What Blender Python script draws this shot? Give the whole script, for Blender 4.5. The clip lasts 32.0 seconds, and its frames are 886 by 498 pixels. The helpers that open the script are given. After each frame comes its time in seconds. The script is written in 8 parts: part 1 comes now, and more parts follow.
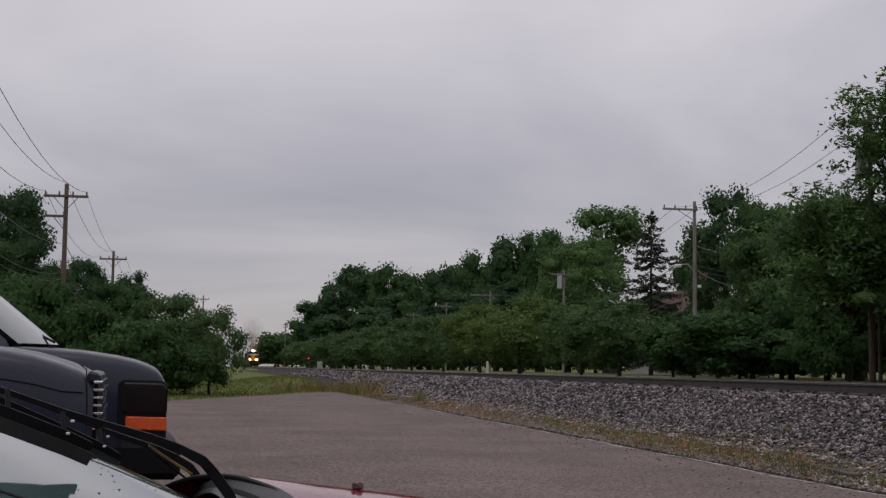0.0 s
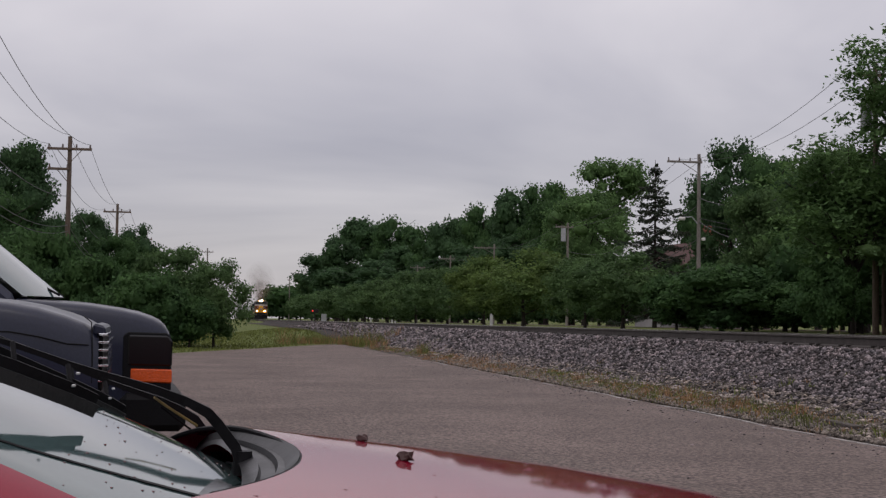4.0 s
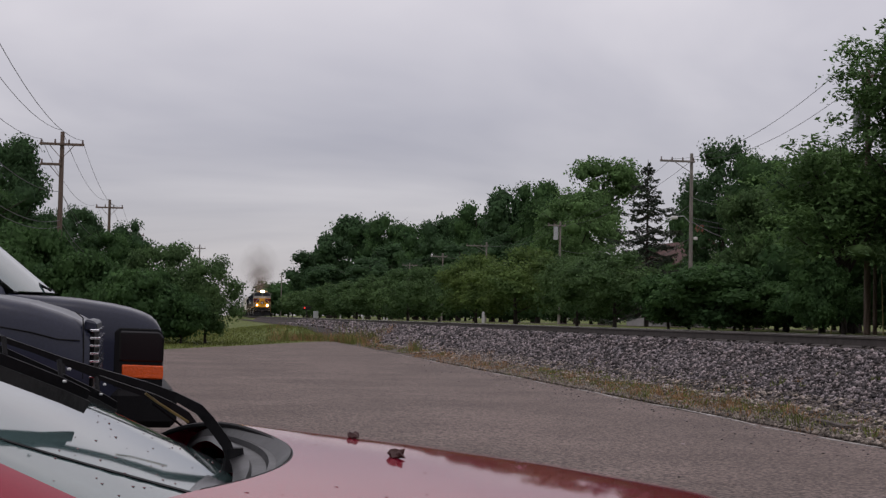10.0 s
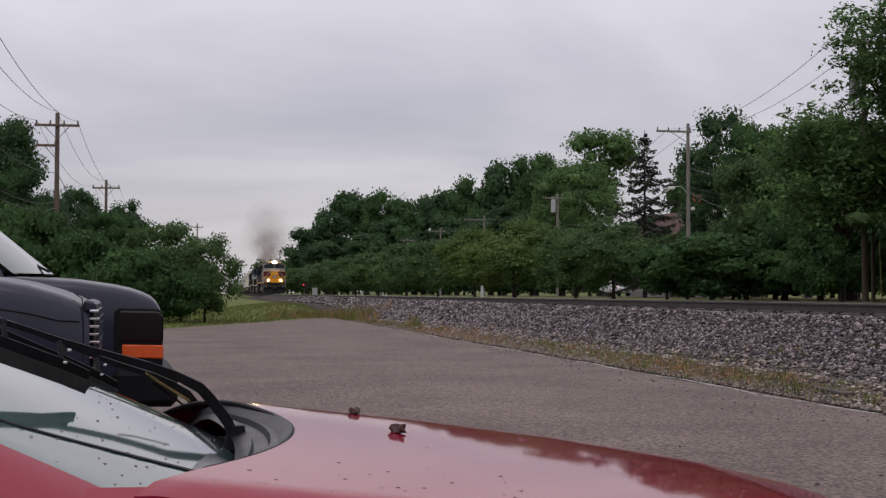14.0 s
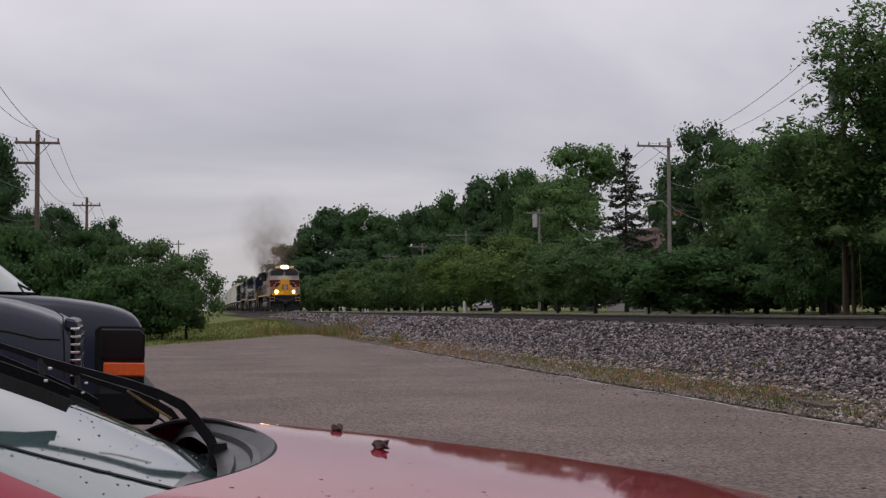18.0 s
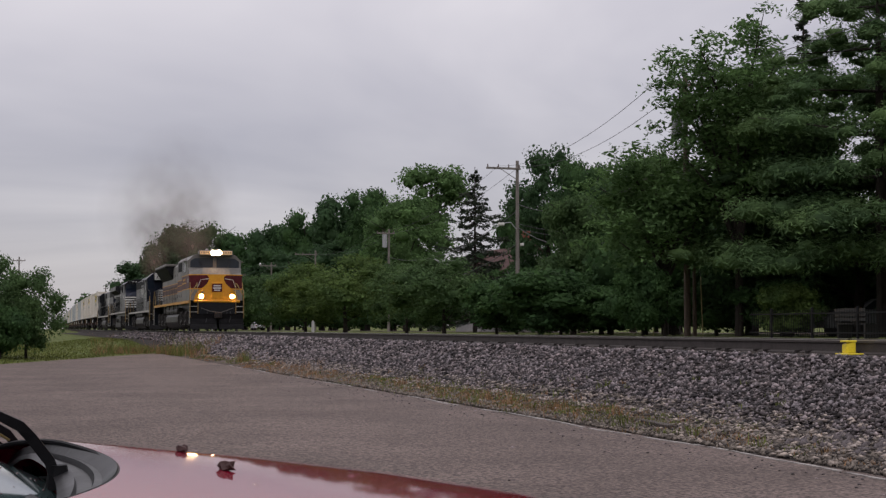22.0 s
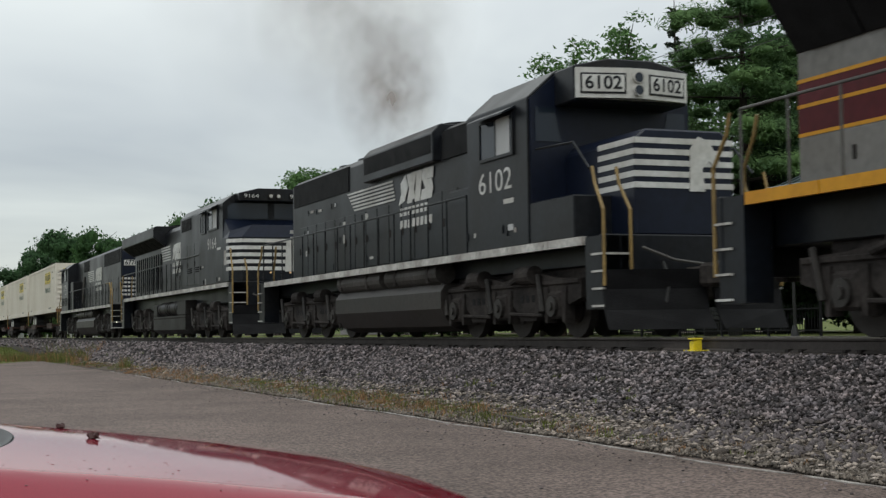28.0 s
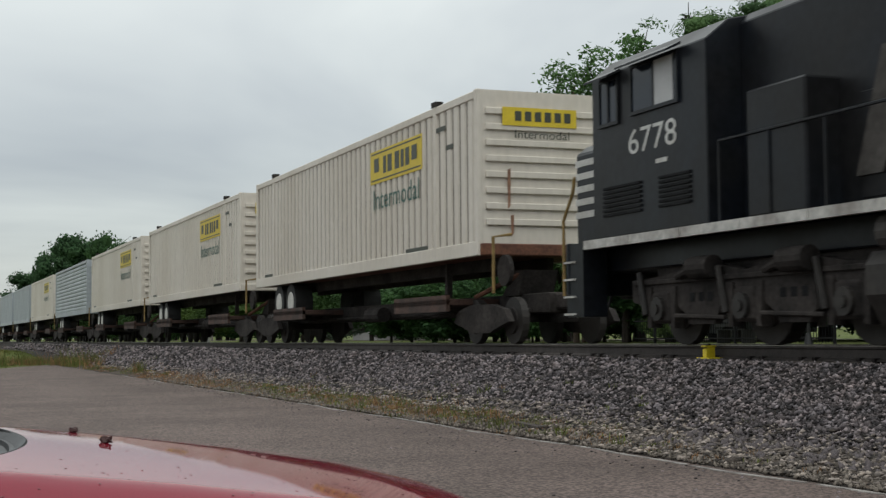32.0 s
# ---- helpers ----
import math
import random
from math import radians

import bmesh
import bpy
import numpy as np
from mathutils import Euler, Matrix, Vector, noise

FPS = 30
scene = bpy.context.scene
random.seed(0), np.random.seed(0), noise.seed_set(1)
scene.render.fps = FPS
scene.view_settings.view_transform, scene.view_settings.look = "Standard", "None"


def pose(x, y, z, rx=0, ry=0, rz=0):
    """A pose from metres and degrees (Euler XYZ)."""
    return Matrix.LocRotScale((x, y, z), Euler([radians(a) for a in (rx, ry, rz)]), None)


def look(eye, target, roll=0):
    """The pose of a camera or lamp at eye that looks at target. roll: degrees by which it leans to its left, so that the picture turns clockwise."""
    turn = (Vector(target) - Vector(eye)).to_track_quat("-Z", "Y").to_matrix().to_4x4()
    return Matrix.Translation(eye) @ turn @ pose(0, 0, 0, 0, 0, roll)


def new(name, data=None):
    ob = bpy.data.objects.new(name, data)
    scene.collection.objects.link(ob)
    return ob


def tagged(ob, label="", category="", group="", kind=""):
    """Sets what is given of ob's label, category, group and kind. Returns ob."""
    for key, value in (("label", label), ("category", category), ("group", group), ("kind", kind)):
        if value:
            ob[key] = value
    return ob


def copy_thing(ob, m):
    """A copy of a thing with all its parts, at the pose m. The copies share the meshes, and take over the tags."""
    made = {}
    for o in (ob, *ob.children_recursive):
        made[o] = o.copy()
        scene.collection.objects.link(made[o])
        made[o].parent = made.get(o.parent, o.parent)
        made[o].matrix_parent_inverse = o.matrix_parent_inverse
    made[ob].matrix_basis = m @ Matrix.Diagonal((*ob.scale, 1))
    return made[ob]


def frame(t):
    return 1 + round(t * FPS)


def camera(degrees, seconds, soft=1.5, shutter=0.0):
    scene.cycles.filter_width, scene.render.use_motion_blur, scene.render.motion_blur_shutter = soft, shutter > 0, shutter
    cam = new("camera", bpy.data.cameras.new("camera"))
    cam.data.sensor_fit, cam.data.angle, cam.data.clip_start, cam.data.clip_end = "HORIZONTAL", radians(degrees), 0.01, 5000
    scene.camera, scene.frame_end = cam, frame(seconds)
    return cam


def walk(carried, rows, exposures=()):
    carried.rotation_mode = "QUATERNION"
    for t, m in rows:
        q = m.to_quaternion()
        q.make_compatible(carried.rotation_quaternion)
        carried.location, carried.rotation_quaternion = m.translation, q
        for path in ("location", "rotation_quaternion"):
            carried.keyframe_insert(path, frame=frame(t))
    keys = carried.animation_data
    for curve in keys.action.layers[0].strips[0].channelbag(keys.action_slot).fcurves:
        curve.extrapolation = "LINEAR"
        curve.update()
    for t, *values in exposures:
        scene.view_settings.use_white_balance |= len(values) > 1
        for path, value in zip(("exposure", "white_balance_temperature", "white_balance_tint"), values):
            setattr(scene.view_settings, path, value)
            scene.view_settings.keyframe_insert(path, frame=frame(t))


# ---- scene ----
cam = camera(35.09, 32.0, soft=1.35, shutter=0.12)
PATH = [
    (0, pose(0.000, 0.000, 1.200, 94.887, -0.797, -9.905)),
    (0.5, pose(0.000, 0.000, 1.200, 94.955, -0.871, -9.892)),
    (1, pose(0.000, 0.000, 1.200, 94.963, -0.874, -9.887)),
    (1.5, pose(0.000, 0.000, 1.200, 94.823, -0.918, -9.869)),
    (2, pose(0.000, 0.000, 1.200, 94.254, -0.902, -9.900)),
    (2.5, pose(0.000, 0.000, 1.200, 92.935, -0.922, -9.630)),
    (4.5, pose(0.000, 0.000, 1.200, 92.975, -0.771, -9.763)),
    (5, pose(0.000, 0.000, 1.200, 93.027, -0.735, -9.729)),
    (5.5, pose(0.000, 0.000, 1.200, 93.165, -0.797, -9.814)),
    (6, pose(0.000, 0.000, 1.200, 93.211, -0.896, -9.855)),
    (6.5, pose(0.000, 0.000, 1.200, 92.958, -0.994, -9.826)),
    (7, pose(0.000, 0.000, 1.200, 92.918, -1.013, -9.778)),
    (7.5, pose(0.000, 0.000, 1.200, 92.999, -0.985, -9.766)),
    (8, pose(0.000, 0.000, 1.200, 93.023, -1.011, -9.786)),
    (8.5, pose(0.000, 0.000, 1.200, 92.903, -1.003, -9.821)),
    (9, pose(0.000, 0.000, 1.200, 92.909, -1.065, -9.929)),
    (9.5, pose(0.000, 0.000, 1.200, 92.878, -1.124, -10.042)),
    (10, pose(0.000, 0.000, 1.200, 92.867, -1.124, -10.073)),
    (10.5, pose(0.000, 0.000, 1.200, 92.775, -1.153, -10.135)),
    (11, pose(0.000, 0.000, 1.200, 92.507, -1.066, -10.121)),
    (11.5, pose(0.000, 0.000, 1.200, 92.335, -0.963, -10.200)),
    (12, pose(0.000, 0.000, 1.200, 92.115, -0.763, -10.276)),
    (12.5, pose(0.000, 0.000, 1.200, 91.471, -0.541, -10.350)),
    (13, pose(0.000, 0.000, 1.200, 91.378, -0.381, -10.414)),
    (13.5, pose(0.000, 0.000, 1.200, 91.576, -0.209, -10.325)),
    (14, pose(0.000, 0.000, 1.200, 91.825, -0.113, -10.118)),
    (14.5, pose(0.000, 0.000, 1.200, 91.703, -0.059, -10.003)),
    (16.5, pose(0.000, 0.000, 1.200, 92.211, 0.259, -10.109)),
    (17, pose(0.000, 0.000, 1.200, 92.406, 0.352, -10.182)),
    (17.5, pose(0.000, 0.000, 1.200, 92.527, 0.325, -10.375)),
    (18, pose(0.000, 0.000, 1.200, 92.462, 0.239, -10.846)),
    (18.5, pose(0.000, 0.000, 1.200, 92.678, 0.201, -11.173)),
    (19, pose(0.000, 0.000, 1.200, 92.993, 0.228, -11.393)),
    (19.5, pose(0.000, 0.000, 1.200, 93.253, 0.292, -11.556)),
    (20, pose(0.000, 0.000, 1.200, 93.418, 0.276, -11.930)),
    (20.5, pose(0.000, 0.000, 1.200, 93.283, 0.156, -12.822)),
    (21, pose(0.000, 0.000, 1.200, 93.355, -0.075, -14.436)),
    (21.5, pose(0.000, 0.000, 1.200, 93.209, -0.105, -16.366)),
    (22, pose(0.000, 0.000, 1.200, 93.263, -0.030, -17.007)),
    (22.5, pose(0.000, 0.000, 1.200, 93.423, 0.065, -17.467)),
    (23, pose(0.000, 0.000, 1.200, 93.495, 0.079, -18.006)),
    (23.5, pose(0.000, 0.000, 1.200, 92.510, -0.200, -18.722)),
    (24, pose(0.000, 0.000, 1.200, 90.805, 0.026, -19.881)),
    (24.5, pose(0.000, 0.000, 1.200, 91.095, 0.583, -22.458)),
    (26.5, pose(-0.100, -0.950, 1.200, 92.585, 0.314, -22.184)),
    (27, pose(-0.100, -0.950, 1.200, 92.948, 0.527, -21.881)),
    (27.5, pose(-0.100, -0.950, 1.200, 93.101, 0.626, -21.777)),
    (28, pose(-0.100, -0.950, 1.200, 93.336, 0.747, -21.630)),
    (28.5, pose(-0.100, -0.950, 1.200, 93.500, 0.749, -21.404)),
    (29, pose(-0.100, -0.950, 1.200, 93.640, 0.634, -21.220)),
    (29.5, pose(-0.100, -0.950, 1.200, 93.509, 0.468, -21.097)),
    (30, pose(-0.100, -0.950, 1.200, 93.563, 0.436, -21.120)),
    (30.5, pose(-0.100, -0.950, 1.200, 93.685, 0.458, -21.359)),
    (31, pose(-0.100, -0.950, 1.200, 93.711, 0.384, -21.334)),
    (31.5, pose(-0.100, -0.950, 1.200, 93.651, 0.462, -21.253)),
    (32, pose(-0.100, -0.950, 1.200, 93.588, 0.456, -21.111)),
]
walk(cam, PATH, [(0, -0.1, 6590, 17), (2.0, -0.1, 6590, 17), (4.5, 0.1, 6590, 17), (11, 0.1, 6560, 17), (13, 0.26, 6560, 17), (17, 0.22, 6590, 17), (20, 0.09, 6590, 17), (24.0, 0.40, 6520, 16), (24.5, 0.68, 6500, 14), (26.5, 0.48, 6500, 1), (29, 0.44, 6500, 1), (32, 0.34, 6500, 1)])

# ---- world and light: a flat overcast sky, brighter overhead ----
world = bpy.data.worlds.new("overcast")
scene.world = world
world.use_nodes = True


def build_sky():
    nt = world.node_tree
    n, l = nt.nodes, nt.links
    n.clear()
    out, bg = n.new("ShaderNodeOutputWorld"), n.new("ShaderNodeBackground")
    sky = n.new("ShaderNodeTexSky")
    sky.sky_type, sky.sun_disc = "NISHITA", False
    sky.sun_elevation, sky.sun_rotation = radians(55), radians(200)
    co, sep = n.new("ShaderNodeTexCoord"), n.new("ShaderNodeSeparateXYZ")
    l.new(co.outputs["Generated"], sep.inputs[0])
    # cloud deck: the direction spread on a level sheet
    add = n.new("ShaderNodeMath"); add.operation = "ADD"; add.inputs[1].default_value = 0.16
    ab = n.new("ShaderNodeMath"); ab.operation = "ABSOLUTE"
    l.new(sep.outputs[2], ab.inputs[0]); l.new(ab.outputs[0], add.inputs[0])
    div = n.new("ShaderNodeVectorMath"); div.operation = "DIVIDE"
    comb = n.new("ShaderNodeCombineXYZ")
    for k in range(3):
        l.new(add.outputs[0], comb.inputs[k])
    l.new(co.outputs["Generated"], div.inputs[0]); l.new(comb.outputs[0], div.inputs[1])
    noi = n.new("ShaderNodeTexNoise")
    noi.inputs["Scale"].default_value, noi.inputs["Detail"].default_value = 0.62, 5.0
    noi.inputs["Roughness"].default_value, noi.inputs["Distortion"].default_value = 0.5, 0.5
    l.new(div.outputs[0], noi.inputs["Vector"])
    ramp = n.new("ShaderNodeValToRGB")
    ramp.color_ramp.elements[0].position, ramp.color_ramp.elements[1].position = 0.33, 0.68
    ramp.color_ramp.elements[0].color = (0.60, 0.60, 0.66, 1)
    ramp.color_ramp.elements[1].color = (1.06, 1.045, 1.05, 1)
    l.new(noi.outputs["Fac"], ramp.inputs["Fac"])
    # brightness by height above the horizon
    grad = n.new("ShaderNodeMapRange")
    grad.inputs["From Min"].default_value, grad.inputs["From Max"].default_value = 0.0, 1.0
    grad.inputs["To Min"].default_value, grad.inputs["To Max"].default_value = 0.92, 2.5
    l.new(sep.outputs[2], grad.inputs["Value"])
    mul = n.new("ShaderNodeVectorMath"); mul.operation = "SCALE"
    l.new(ramp.outputs["Color"], mul.inputs[0]); l.new(grad.outputs["Result"], mul.inputs["Scale"])
    mix = n.new("ShaderNodeMix"); mix.data_type = "RGBA"
    mix.inputs["Factor"].default_value = 0.03
    l.new(mul.outputs[0], mix.inputs["A"]); l.new(sky.outputs["Color"], mix.inputs["B"])
    bg.inputs["Strength"].default_value = 0.5
    l.new(mix.outputs["Result"], bg.inputs["Color"]); l.new(bg.outputs[0], out.inputs["Surface"])


build_sky()
sun_lamp = new("sun", bpy.data.lights.new("sun", "SUN"))
sun_lamp.data.energy, sun_lamp.data.angle, sun_lamp.data.color = 0.7, radians(40), (1.0, 0.97, 0.93)
sun_lamp.matrix_world = look((0, 0, 60), (18, 30, 0))

# ---- materials ----
MATS = {}


def mat(name, color, rough=0.6, metal=0.0, vary=0.15, scale=3.0, fine=40.0, bump=0.1, color2=None, coat=0.0, emit=0.0, island=0.0, spec=0.5, stretch=(1, 1, 1), dist=0.02):
    """A procedural surface: a base colour with stains at one scale and grain at another, and fine relief."""
    if name in MATS:
        return MATS[name]
    m = bpy.data.materials.new(name)
    MATS[name] = m
    m.use_nodes = True
    n, l = m.node_tree.nodes, m.node_tree.links
    b = n["Principled BSDF"]
    b.inputs["Roughness"].default_value, b.inputs["Metallic"].default_value = rough, metal
    b.inputs["Coat Weight"].default_value, b.inputs["Coat Roughness"].default_value = coat, 0.06
    b.inputs["Specular IOR Level"].default_value = spec
    co, mp = n.new("ShaderNodeTexCoord"), n.new("ShaderNodeMapping")
    mp.inputs["Scale"].default_value = stretch
    l.new(co.outputs["Object"], mp.inputs["Vector"])
    big, small = n.new("ShaderNodeTexNoise"), n.new("ShaderNodeTexNoise")
    for t, s, d in ((big, scale, 4.0), (small, fine, 3.0)):
        t.inputs["Scale"].default_value, t.inputs["Detail"].default_value = s, d
        l.new(mp.outputs[0], t.inputs["Vector"])
    c2 = color2 or tuple(c * (1 - vary) for c in color)
    mix = n.new("ShaderNodeMix"); mix.data_type = "RGBA"
    mix.inputs["A"].default_value, mix.inputs["B"].default_value = (*color, 1), (*c2, 1)
    mr = n.new("ShaderNodeMapRange")
    mr.inputs["From Min"].default_value, mr.inputs["From Max"].default_value = 0.35, 0.65
    l.new(big.outputs["Fac"], mr.inputs["Value"]); l.new(mr.outputs["Result"], mix.inputs["Factor"])
    hsv = n.new("ShaderNodeHueSaturation")
    l.new(mix.outputs["Result"], hsv.inputs["Color"])
    val = n.new("ShaderNodeMapRange")
    val.inputs["To Min"].default_value, val.inputs["To Max"].default_value = 1 - vary, 1 + vary
    val.inputs["From Min"].default_value, val.inputs["From Max"].default_value = 0.25, 0.75
    l.new(small.outputs["Fac"], val.inputs["Value"])
    if island:
        geo, add = n.new("ShaderNodeNewGeometry"), n.new("ShaderNodeMath")
        rm = n.new("ShaderNodeMapRange")
        rm.inputs["To Min"].default_value, rm.inputs["To Max"].default_value = 1 - min(island, 0.8), 1 + island * (2.2 if island > 0.8 else 1)
        pw = n.new("ShaderNodeMath"); pw.operation = "POWER"; pw.inputs[1].default_value = 2.2 if island > 0.8 else 1.0
        l.new(geo.outputs["Random Per Island"], pw.inputs[0]); l.new(pw.outputs[0], rm.inputs["Value"])
        add.operation = "MULTIPLY"
        l.new(val.outputs["Result"], add.inputs[0]); l.new(rm.outputs["Result"], add.inputs[1])
        l.new(add.outputs[0], hsv.inputs["Value"])
    else:
        l.new(val.outputs["Result"], hsv.inputs["Value"])
    l.new(hsv.outputs["Color"], b.inputs["Base Color"])
    rr = n.new("ShaderNodeMapRange")
    rr.inputs["To Min"].default_value, rr.inputs["To Max"].default_value = max(0.02, rough - 0.12 * vary * 4), min(1, rough + 0.1 * vary * 4)
    l.new(big.outputs["Fac"], rr.inputs["Value"]); l.new(rr.outputs["Result"], b.inputs["Roughness"])
    if bump:
        bp = n.new("ShaderNodeBump")
        bp.inputs["Strength"].default_value, bp.inputs["Distance"].default_value = bump, dist
        l.new(small.outputs["Fac"], bp.inputs["Height"]); l.new(bp.outputs["Normal"], b.inputs["Normal"])
    if emit:
        b.inputs["Emission Color"].default_value, b.inputs["Emission Strength"].default_value = (*color, 1), emit
    return m


# ---- mesh helpers ----
def part(name, bm, material, parent=None, label="", smooth=False):
    me = bpy.data.meshes.new(name)
    bm.to_mesh(me)
    bm.free()
    return part_mesh(name, me, material, parent, label, smooth)


def part_mesh(name, me, material, parent=None, label="", smooth=False):
    if material and not me.materials:
        me.materials.append(material)
    if smooth:
        me.polygons.foreach_set("use_smooth", [True] * len(me.polygons))
    ob = new(name, me)
    ob.parent = parent
    if label:
        ob["label"] = label
    return ob


def raw(name, verts, faces, material, parent=None, label="", smooth=False):
    me = bpy.data.meshes.new(name)
    me.from_pydata(verts, [], faces)
    me.update()
    return part_mesh(name, me, material, parent, label, smooth)


def empty(name, m=None):
    ob = new(name)
    ob.empty_display_size = 0.3
    if m is not None:
        ob.matrix_basis = m
    return ob


def box(x0, x1, y0, y1, z0, z1, bevel=0.0, bm=None, seg=1):
    own = bm is None
    b = bmesh.new()
    bmesh.ops.create_cube(b, size=1.0)
    for v in b.verts:
        v.co = ((x0 + x1) / 2 + v.co.x * (x1 - x0), (y0 + y1) / 2 + v.co.y * (y1 - y0), (z0 + z1) / 2 + v.co.z * (z1 - z0))
    if bevel:
        bmesh.ops.bevel(b, geom=b.edges[:], offset=bevel, segments=seg, affect="EDGES", profile=0.5)
    return b if own else join(bm, b)


def join(bm, other):
    me = bpy.data.meshes.new("tmp")
    other.to_mesh(me)
    other.free()
    bm.from_mesh(me)
    bpy.data.meshes.remove(me)
    return bm


def tube(p0, p1, r, seg=8, r1=None, bm=None):
    """A round bar from p0 to p1."""
    own = bm is None
    b = bmesh.new()
    p0, p1 = Vector(p0), Vector(p1)
    d = p1 - p0
    bmesh.ops.create_cone(b, segments=seg, radius1=r, radius2=r if r1 is None else r1, depth=d.length, cap_ends=True)
    bmesh.ops.transform(b, matrix=Matrix.Translation((p0 + p1) / 2) @ d.to_track_quat("Z", "Y").to_matrix().to_4x4(), verts=b.verts)
    return b if own else join(bm, b)


def bars(points, r, seg=6):
    """A bent bar along points, in one skin."""
    pts = [Vector(p) for p in points]
    rings = []
    side = None
    for i, p in enumerate(pts):
        d = (pts[min(i + 1, len(pts) - 1)] - pts[max(i - 1, 0)]).normalized()
        if side is None:
            side = d.orthogonal().normalized()
        side = (side - d * side.dot(d)).normalized()
        up = d.cross(side)
        rings.append([p + (side * math.cos(6.2832 * k / seg) + up * math.sin(6.2832 * k / seg)) * r for k in range(seg)])
    return loft(rings)


def prism(outline, a0, a1, axis="y", bm=None, bevel=0.0):
    """An outline in the plane across axis, drawn out along it from a0 to a1. outline: pairs (x, z) for y, (y, z) for x, (x, y) for z."""
    own = bm is None
    b = bmesh.new()
    put = {"y": lambda p, a: (p[0], a, p[1]), "x": lambda p, a: (a, p[0], p[1]), "z": lambda p, a: (p[0], p[1], a)}[axis]
    lo, hi = [b.verts.new(put(p, a0)) for p in outline], [b.verts.new(put(p, a1)) for p in outline]
    n = len(outline)
    for i in range(n):
        b.faces.new((lo[i], lo[(i + 1) % n], hi[(i + 1) % n], hi[i]))
    b.faces.new(lo[::-1]); b.faces.new(hi)
    bmesh.ops.recalc_face_normals(b, faces=b.faces)
    if bevel:
        bmesh.ops.bevel(b, geom=b.edges[:], offset=bevel, segments=1, affect="EDGES")
    return b if own else join(bm, b)


def loft(rings, closed=True, caps=True):
    """Skin over rings of equal length."""
    b = bmesh.new()
    vs = [[b.verts.new(p) for p in ring] for ring in rings]
    n = len(rings[0])
    for r0, r1 in zip(vs[:-1], vs[1:]):
        for i in range(n if closed else n - 1):
            b.faces.new((r0[i], r0[(i + 1) % n], r1[(i + 1) % n], r1[i]))
    if caps and closed:
        b.faces.new(vs[0][::-1]); b.faces.new(vs[-1])
    bmesh.ops.recalc_face_normals(b, faces=b.faces)
    return b


def words(text, size, material, parent, m, name="lettering", label="", width=None, bold=0.0):
    """Lettering as a flat mesh, in its parent's space. width: metres it is fitted to."""
    cu = bpy.data.curves.new("tmp", "FONT")
    cu.body, cu.size, cu.align_x, cu.align_y = text, size, "CENTER", "CENTER"
    cu.offset = bold
    ob = bpy.data.objects.new("tmp", cu)
    me = bpy.data.meshes.new_from_object(ob)
    bpy.data.objects.remove(ob)
    xs = [v.co.x for v in me.vertices]
    if width and xs:
        k = width / (max(xs) - min(xs))
        for v in me.vertices:
            v.co.x *= k
    o = part_mesh(name, me, material, parent, label)
    o.matrix_basis = m
    return o

# ---- the line of the track: straight, bending away far off ----
RAIL_Z, TRACK_X = 1.06, 10.9


def track_x(y):
    s = (y - 215) / 25
    return TRACK_X + 0.6 * (math.log1p(math.exp(s)) if s < 30 else s)


def track_pose(y, z=RAIL_Z):
    slope = (track_x(y + 1) - track_x(y - 1)) / 2
    return pose(track_x(y), y, z, 0, 0, -math.degrees(math.atan(slope)))


# ---- ground, pavement, ballast ----
GRASS = mat("grass", (0.075, 0.105, 0.03), 0.95, vary=0.35, scale=0.35, fine=14, bump=0.8, color2=(0.12, 0.13, 0.045), spec=0.1, dist=0.08)
ASPHALT = mat("asphalt", (0.136, 0.103, 0.091), 0.8, vary=0.6, scale=0.45, fine=34, bump=1.0, color2=(0.094, 0.071, 0.062), dist=0.02, spec=0.25)
for wire_end in [k for k in ASPHALT.node_tree.links if k.to_socket.name == "Roughness"]:
    ASPHALT.node_tree.links.remove(wire_end)
for spread in [k for k in ASPHALT.node_tree.nodes if k.bl_idname == "ShaderNodeMapRange" and abs(k.inputs["From Min"].default_value - 0.25) < 0.01]:
    spread.inputs["From Min"].default_value, spread.inputs["From Max"].default_value = 0.38, 0.62
DIRT = mat("ballast_dirt", (0.034, 0.028, 0.025), 0.95, vary=0.3, scale=1.2, fine=30, bump=0.8, spec=0.2)
STONE = mat("ballast_stone", (0.108, 0.089, 0.088), 0.75, vary=0.25, scale=4, fine=30, bump=0.3, island=1.0, spec=0.35, color2=(0.076, 0.067, 0.071))
PALE_STONE = mat("pale_stone", (0.162, 0.135, 0.114), 0.8, vary=0.25, scale=4, fine=30, bump=0.3, island=0.9, spec=0.3, color2=(0.115, 0.098, 0.088))
EARTH = mat("gravelly_earth", (0.098, 0.076, 0.060), 0.95, vary=0.35, scale=1.1, fine=26, bump=1.0, color2=(0.055, 0.046, 0.038), spec=0.2)
STEEL = mat("rail_steel", (0.052, 0.043, 0.039), 0.75, 0.1, vary=0.25, scale=6, bump=0.2)
SHINE = mat("rail_head", (0.5, 0.47, 0.45), 0.3, 0.9, vary=0.1, scale=9, bump=0.05)
TIE = mat("tie_wood", (0.07, 0.055, 0.045), 0.9, vary=0.35, scale=5, fine=60, bump=0.6, stretch=(1, 6, 6))


